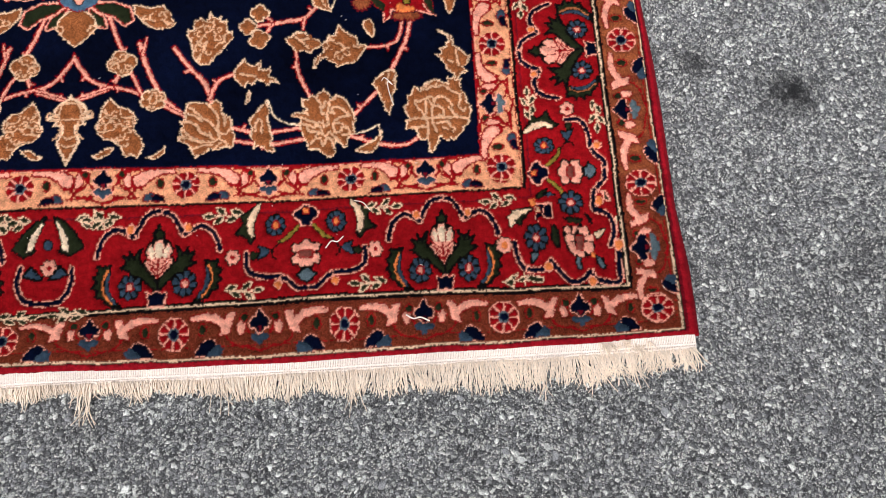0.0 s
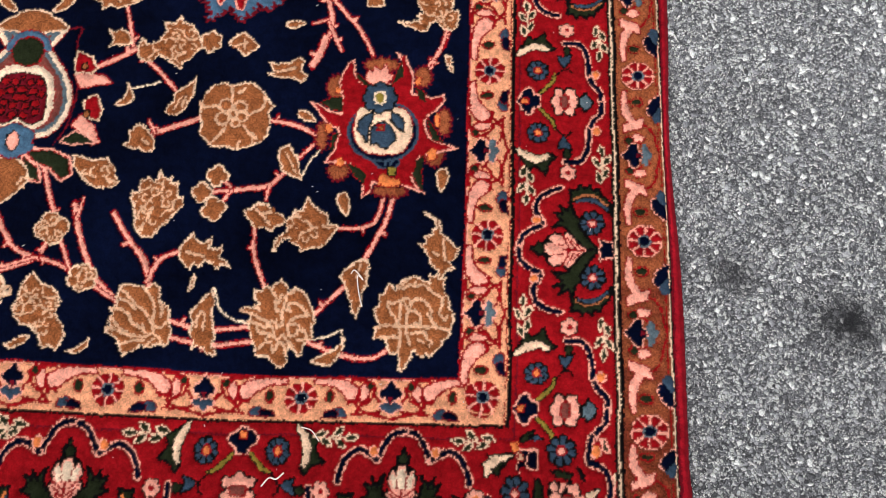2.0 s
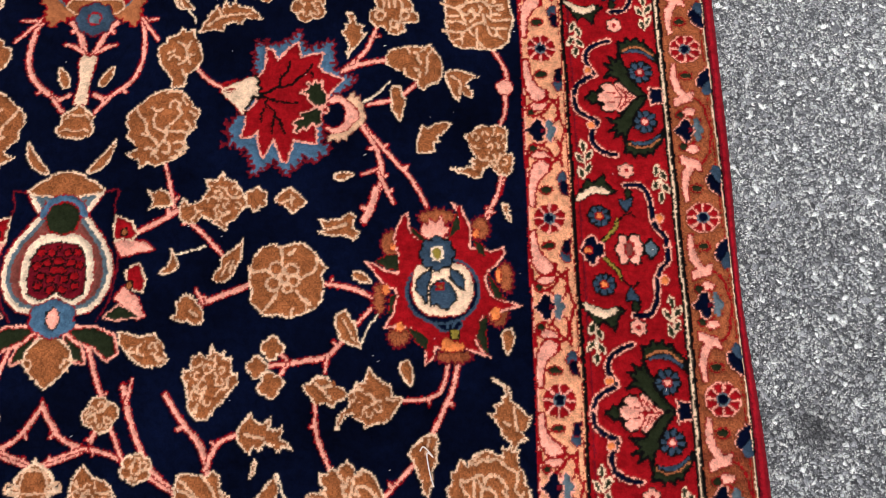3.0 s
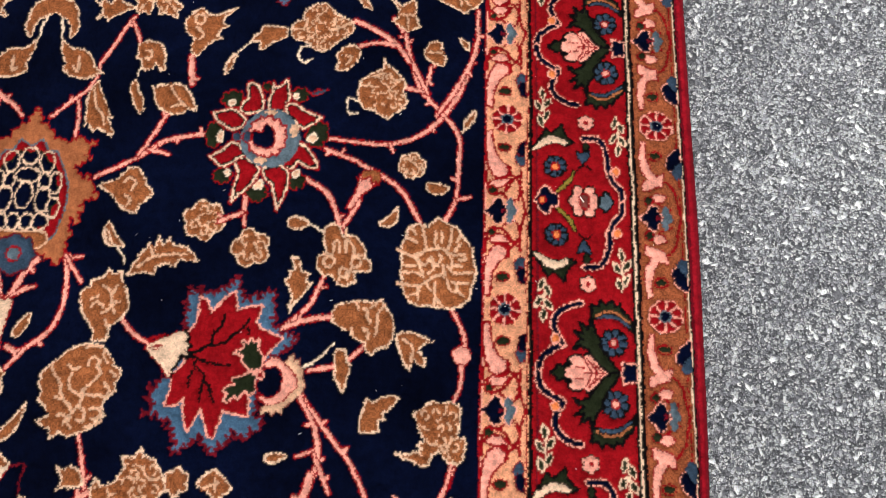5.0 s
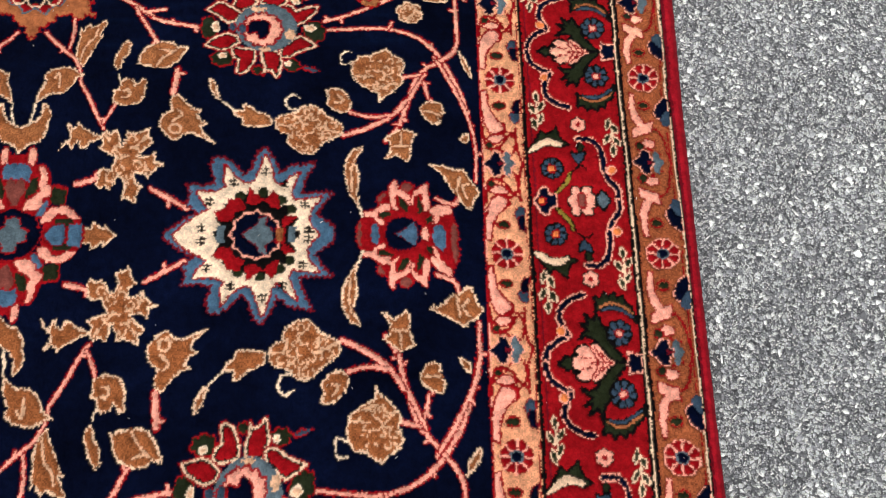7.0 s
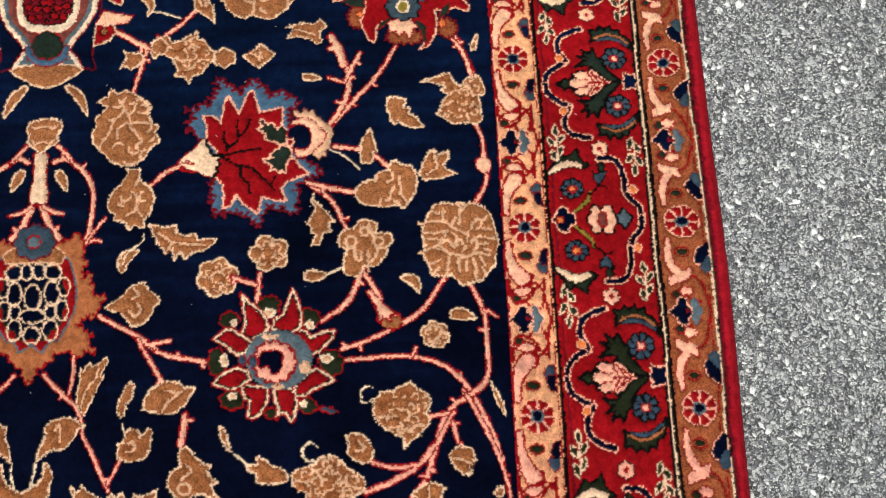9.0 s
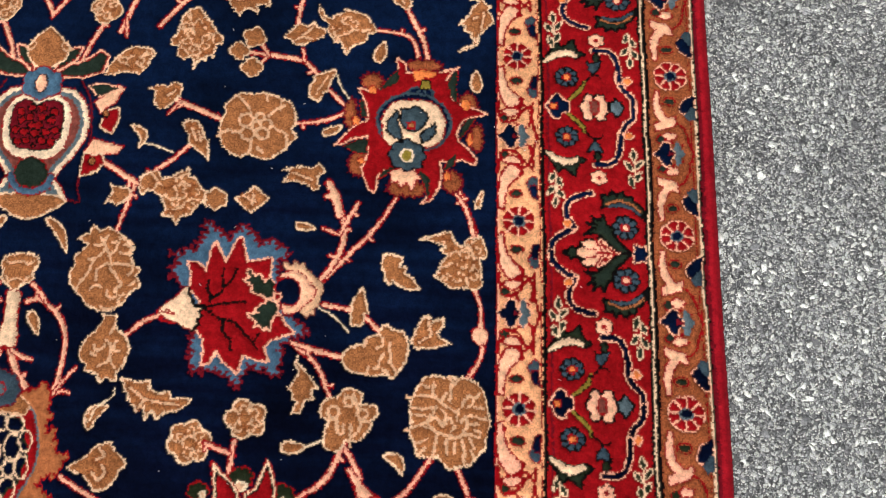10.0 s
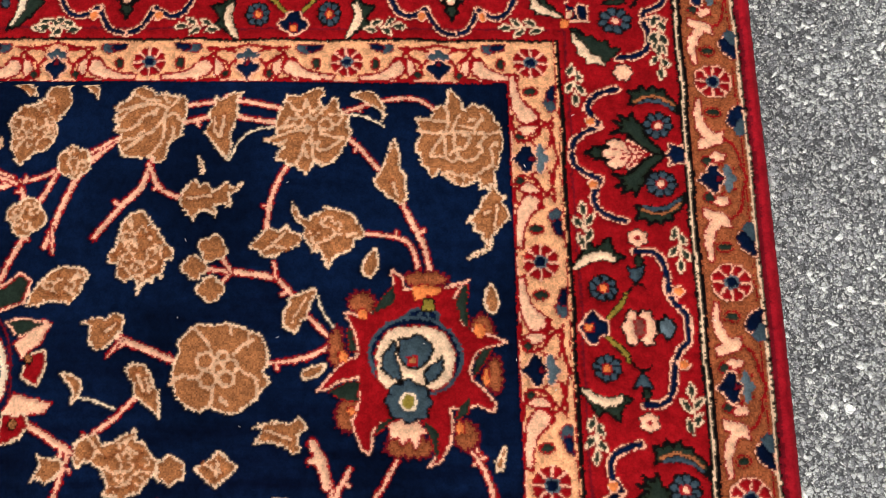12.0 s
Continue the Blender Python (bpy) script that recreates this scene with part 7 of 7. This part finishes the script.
def lint():
    """short white fibres caught in the pile"""
    rnd = random.Random(23)
    verts, faces = [], []
    for _ in range(150):
        x, y, a = rnd.uniform(-0.1, 0.68), rnd.uniform(-1.15, 1.05), rnd.uniform(0, 6.28)
        size, w = rnd.uniform(0.0008, 0.0035), rnd.uniform(0.0002, 0.0004)
        b = len(verts)
        for k in range(3):
            s = k / 2 - 0.5
            px, py = x + size * s * math.cos(a), y + size * s * math.sin(a)
            a += rnd.uniform(-0.5, 0.5)
            for e, h in ((1, 0.0), (-1, 0.0), (0, 0.0004)):
                verts.append((px - e * w * math.sin(a), py + e * w * math.cos(a), 0.0126 + h))
        for k in range(2):
            for j in range(3):
                faces.append((b + 3 * k + j, b + 3 * k + (j + 1) % 3, b + 3 * k + 3 + (j + 1) % 3, b + 3 * k + 3 + j))
    me = bpy.data.meshes.new("lint")
    me.from_pydata(verts, [], faces)
    me.materials.append(COTTON)
    return tagged(new("lint", me), "tiny white lint fibres caught in the carpet pile", "lint", kind="stuff")


lint()


# ---- asphalt ----
STAINS = ((0.757, -0.857, 0.030, 0.75), (0.873, -0.905, 0.040, 0.97), (0.905, -1.136, 0.05, 0.35), (0.815, -0.800, 0.02, 0.25))


def oil(n, l, position):
    """1 on clean ground, lower in the oil drips"""
    result = None
    rough = n.new("ShaderNodeTexNoise")
    rough.inputs["Scale"].default_value, rough.inputs["Detail"].default_value = 70.0, 3.0
    l.new(position, rough.inputs["Vector"])
    for x, y, r, dark in STAINS:
        away = n.new("ShaderNodeVectorMath")
        away.operation = "DISTANCE"
        away.inputs[1].default_value = (x, y, 0)
        l.new(position, away.inputs[0])
        ragged = math_node(n, l, "MULTIPLY_ADD", rough.outputs["Fac"], r * 0.9)
        l.new(math_node(n, l, "SUBTRACT", away.outputs["Value"], r * 0.45), ragged.node.inputs[2])
        span = n.new("ShaderNodeMapRange")
        span.interpolation_type = "SMOOTHSTEP"
        span.inputs["From Min"].default_value, span.inputs["From Max"].default_value = 0.0, r * 1.3
        span.inputs["To Min"].default_value, span.inputs["To Max"].default_value = 1.0 - dark, 1.0
        l.new(ragged, span.inputs["Value"])
        result = span.outputs[0] if result is None else math_node(n, l, "MULTIPLY", result, span.outputs[0])
    return result


def pale_patch(n, l, position):
    """a pale ragged patch beside the carpet: 1 at its middle, falling off outwards"""
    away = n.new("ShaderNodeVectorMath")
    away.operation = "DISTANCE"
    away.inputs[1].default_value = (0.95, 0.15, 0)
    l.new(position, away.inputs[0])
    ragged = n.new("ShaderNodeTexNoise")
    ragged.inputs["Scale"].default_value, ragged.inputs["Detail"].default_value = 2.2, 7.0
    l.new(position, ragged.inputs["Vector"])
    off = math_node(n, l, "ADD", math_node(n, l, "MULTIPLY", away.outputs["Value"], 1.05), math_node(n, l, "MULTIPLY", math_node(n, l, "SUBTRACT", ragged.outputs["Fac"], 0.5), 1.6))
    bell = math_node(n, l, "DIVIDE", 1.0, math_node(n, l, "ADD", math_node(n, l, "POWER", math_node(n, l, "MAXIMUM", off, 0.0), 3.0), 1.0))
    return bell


def paled(n, l, colour, position):
    """a colour brightened and mixed with pale grey inside the patch"""
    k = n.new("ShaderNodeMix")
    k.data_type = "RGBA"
    l.new(math_node(n, l, "MULTIPLY", pale_patch(n, l, position), 0.06), k.inputs["Factor"])
    patch_gain = math_node(n, l, "MULTIPLY_ADD", pale_patch(n, l, position), 0.58)
    patch_gain.node.inputs[2].default_value = 0.87
    l.new(tint(n, l, colour, patch_gain), k.inputs[6])
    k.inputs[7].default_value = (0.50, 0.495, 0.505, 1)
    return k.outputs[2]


def ramp_node(n, l, value, stops):
    k = n.new("ShaderNodeValToRGB")
    while len(k.color_ramp.elements) < len(stops):
        k.color_ramp.elements.new(0.5)
    for e, (p, g) in zip(k.color_ramp.elements, stops):
        e.position, e.color = p, (g * 0.99, g, g * (0.985 if g < 0.7 else 0.92), 1)
    l.new(value, k.inputs["Fac"])
    return k.outputs["Color"]


SAND = ((0.0, 0.02), (0.40, 0.07), (0.70, 0.18), (0.88, 0.42), (0.96, 0.80), (1.0, 1.0))
STONES = ((0.0, 0.07), (0.22, 0.22), (0.48, 0.46), (0.68, 0.74), (0.82, 1.0), (1.0, 1.0))
GRIT = ((0.0, 0.08), (0.22, 0.22), (0.48, 0.45), (0.68, 0.72), (0.82, 1.0), (1.0, 1.0))


def asphalt_material():
    """crushed stone of three sizes bedded in black binder, each stone a grey of its own with a dark joint round it"""
    m, n, l, bsdf = node_material("asphalt")
    geo = n.new("ShaderNodeNewGeometry")
    warp = n.new("ShaderNodeTexNoise")
    warp.inputs["Scale"].default_value, warp.inputs["Detail"].default_value = 380.0, 3.0
    l.new(geo.outputs["Position"], warp.inputs["Vector"])
    shift = n.new("ShaderNodeVectorMath")
    shift.operation = "MULTIPLY_ADD"
    shift.inputs[1].default_value = (0.0022, 0.0022, 0.0)
    l.new(warp.outputs["Color"], shift.inputs[0])
    l.new(geo.outputs["Position"], shift.inputs[2])
    grain = n.new("ShaderNodeTexNoise")
    grain.inputs["Scale"].default_value, grain.inputs["Detail"].default_value = 900.0, 3.0
    l.new(geo.outputs["Position"], grain.inputs["Vector"])
    rough = math_node(n, l, "MULTIPLY_ADD", grain.outputs["Fac"], 2.4)
    rough.node.inputs[2].default_value = -0.15
    colour, height, facet = None, None, None
    for scale, share, tones in ((900.0, 0.0, SAND), (470.0, 0.30, STONES), (270.0, 0.62, STONES)):
        v = n.new("ShaderNodeTexVoronoi")
        v.inputs["Scale"].default_value = scale
        l.new(shift.outputs[0], v.inputs["Vector"])
        e = n.new("ShaderNodeTexVoronoi")
        e.feature = "DISTANCE_TO_EDGE"
        e.inputs["Scale"].default_value = scale
        l.new(shift.outputs[0], e.inputs["Vector"])
        part = n.new("ShaderNodeSeparateColor")
        l.new(v.outputs["Color"], part.inputs[0])
        there = math_node(n, l, "GREATER_THAN", part.outputs[0], share)
        body = math_node(n, l, "MULTIPLY", math_node(n, l, "SUBTRACT", e.outputs["Distance"], 0.01), 7.0, True)
        stone = tint(n, l, ramp_node(n, l, part.outputs[1], tones), rough)
        joint = math_node(n, l, "MULTIPLY_ADD", body, 0.75)
        joint.node.inputs[2].default_value = 0.25
        stone = tint(n, l, stone, joint)
        if colour is None:
            colour, height, facet = stone, math_node(n, l, "MULTIPLY", body, 0.3), v.outputs["Color"]
            continue
        over = n.new("ShaderNodeMix")
        over.data_type = "RGBA"
        l.new(there, over.inputs["Factor"])
        l.new(colour, over.inputs[6])
        l.new(stone, over.inputs[7])
        colour = over.outputs[2]
        lean = n.new("ShaderNodeMix")
        lean.data_type = "RGBA"
        l.new(there, lean.inputs["Factor"])
        l.new(facet, lean.inputs[6])
        l.new(v.outputs["Color"], lean.inputs[7])
        facet = lean.outputs[2]
        height = math_node(n, l, "ADD", height, math_node(n, l, "MULTIPLY", math_node(n, l, "MULTIPLY", body, there), math_node(n, l, "ADD", part.outputs[2], 0.3)))
    slow = n.new("ShaderNodeTexNoise")
    slow.inputs["Scale"].default_value, slow.inputs["Detail"].default_value = 14.0, 5.0
    l.new(geo.outputs["Position"], slow.inputs["Vector"])
    patchy = math_node(n, l, "MULTIPLY_ADD", slow.outputs["Fac"], 0.7)
    patchy.node.inputs[2].default_value = 0.65
    f = math_node(n, l, "MULTIPLY", patchy, oil(n, l, geo.outputs["Position"]))
    l.new(paled(n, l, tint(n, l, colour, f), geo.outputs["Position"]), bsdf.inputs["Base Color"])
    bsdf.inputs["Roughness"].default_value = 0.6
    bsdf.inputs["Specular IOR Level"].default_value = 0.4
    bump = n.new("ShaderNodeBump")
    bump.inputs["Strength"].default_value, bump.inputs["Distance"].default_value = 1.0, 0.0010
    l.new(height, bump.inputs["Height"])
    # every broken face leans its own way
    tilt = n.new("ShaderNodeVectorMath")
    tilt.operation = "MULTIPLY_ADD"
    tilt.inputs[1].default_value, tilt.inputs[2].default_value = (1.1, 1.1, 0.0), (-0.55, -0.55, 1.0)
    l.new(facet, tilt.inputs[0])
    unit = n.new("ShaderNodeVectorMath")
    unit.operation = "NORMALIZE"
    l.new(tilt.outputs[0], unit.inputs[0])
    l.new(unit.outputs[0], bump.inputs["Normal"])
    l.new(bump.outputs[0], bsdf.inputs["Normal"])
    return m


def stone_material(name, value):
    """crushed stone: every chip a grey of its own, film of bitumen left on some"""
    m, n, l, bsdf = node_material(name)
    geo = n.new("ShaderNodeNewGeometry")
    if value == "object":
        info = n.new("ShaderNodeObjectInfo")
        shade = info.outputs["Random"]
    else:
        shade = geo.outputs["Random Per Island"]
    film = n.new("ShaderNodeTexNoise")
    film.inputs["Scale"].default_value, film.inputs["Detail"].default_value = 700.0, 4.0
    l.new(geo.outputs["Position"], film.inputs["Vector"])
    worn = math_node(n, l, "MULTIPLY_ADD", film.outputs["Fac"], 2.2)
    worn.node.inputs[2].default_value = -0.30
    f = math_node(n, l, "MULTIPLY", worn, oil(n, l, geo.outputs["Position"]))
    l.new(paled(n, l, tint(n, l, ramp_node(n, l, shade, GRIT), f), geo.outputs["Position"]), bsdf.inputs["Base Color"])
    bsdf.inputs["Roughness"].default_value = 0.5
    bsdf.inputs["Specular IOR Level"].default_value = 0.5
    return m


ground = new("ground", sheet_mesh("ground", [(x, y, 0.0) for y in (-80, 80) for x in (-80, 80)], 2, 2, asphalt_material()))
tagged(ground, kind="structure")


def chip_shapes(count, seed, low, high, sides):
    """arrays of flat crushed-stone chips: a tilted many-sided top and a skirt"""
    rnd = np.random.default_rng(seed)
    size = low + (high - low) * rnd.random(count) ** 3.0
    turn = rnd.uniform(0, 2 * np.pi, count)
    stretch = rnd.uniform(0.28, 0.85, count)
    k = np.arange(sides)
    angle = 2 * np.pi * (k[None, :] + rnd.uniform(-0.32, 0.32, (count, sides))) / sides
    radius = size[:, None] * rnd.uniform(0.5, 1.25, (count, sides))
    px, py = radius * np.cos(angle), radius * np.sin(angle) * stretch[:, None]
    x = px * np.cos(turn)[:, None] - py * np.sin(turn)[:, None]
    y = px * np.sin(turn)[:, None] + py * np.cos(turn)[:, None]
    tilt = rnd.normal(0, 0.30, (count, 2))
    top = size[:, None] * rnd.uniform(0.25, 0.55, (count, 1)) + x * tilt[:, :1] + y * tilt[:, 1:]
    return x, y, top


def loose_grit():
    """crushed stone standing out of the asphalt round the carpet"""
    rnd = np.random.default_rng(77)
    count, sides = 42000, 5
    strip = rnd.random(count) < 0.79
    cx = np.where(strip, rnd.uniform(0.675, 1.10, count), rnd.uniform(-0.2, 0.70, count))
    cy = np.where(strip, rnd.uniform(-1.50, 1.20, count), rnd.uniform(-1.50, -1.185, count))
    x, y, top = chip_shapes(count, 78, 0.0008, 0.0052, sides)
    verts = np.zeros((count, 2 * sides, 3))
    verts[:, :sides, 0], verts[:, :sides, 1], verts[:, :sides, 2] = cx[:, None] + x * 0.88, cy[:, None] + y * 0.88, np.clip(top, 0.0003, 0.0020)
    verts[:, sides:, 0], verts[:, sides:, 1], verts[:, sides:, 2] = cx[:, None] + x, cy[:, None] + y, -0.0004
    me = bpy.data.meshes.new("grit")
    me.vertices.add(count * 2 * sides)
    me.vertices.foreach_set("co", verts.astype(np.float32).reshape(-1))
    pattern = list(range(sides))
    starts, total = [0], [sides]
    for k in range(sides):
        starts.append(len(pattern))
        pattern += [sides + k, sides + (k + 1) % sides, (k + 1) % sides, k]
    loops = (np.arange(count)[:, None] * 2 * sides + np.array(pattern)[None, :]).astype(np.int32)
    me.loops.add(loops.size)
    me.loops.foreach_set("vertex_index", loops.reshape(-1))
    begins = (np.arange(count)[:, None] * len(pattern) + np.array(starts)[None, :]).astype(np.int32)
    me.polygons.add(begins.size)
    me.polygons.foreach_set("loop_start", begins.reshape(-1))
    me.update(calc_edges=True)
    me.materials.append(stone_material("crushed_stone", "island"))
    return tagged(new("grit", me), "grey crushed stone grit bedded in the asphalt", "grit", kind="stuff")


grit = loose_grit()


def large_chips():
    """the larger chips, each a piece of its own"""
    rnd = random.Random(9)
    stone = stone_material("stone_chip", "object")
    shapes = []
    x, y, top = chip_shapes(12, 5, 1.0, 1.4, 7)
    for k in range(12):
        me = bpy.data.meshes.new("stone")
        upper = [(a * 0.82, b * 0.82, 0.42 + 0.12 * rnd.uniform(-1, 1)) for a, b in zip(x[k], y[k])]
        lower = [(a, b, -0.2) for a, b in zip(x[k], y[k])]
        faces = [tuple(range(7))] + [(7 + j, 7 + (j + 1) % 7, (j + 1) % 7, j) for j in range(7)]
        me.from_pydata(upper + lower, [], faces)
        me.materials.append(stone)
        shapes.append(me)
    for k in range(300):
        if rnd.random() < 0.8:
            px, py = rnd.uniform(0.70, 1.04), rnd.uniform(-1.42, 1.12)
        else:
            px, py = rnd.uniform(-0.12, 0.70), rnd.uniform(-1.42, -1.27)
        ob = new("stone", shapes[k % 12])
        s = rnd.uniform(0.0035, 0.0062)
        ob.matrix_world = pose(px, py, 0, rnd.uniform(-6, 6), rnd.uniform(-6, 6), rnd.uniform(0, 360)) @ Matrix.Diagonal((s, s, s * 0.8, 1))
        ob.parent = ground


large_chips()
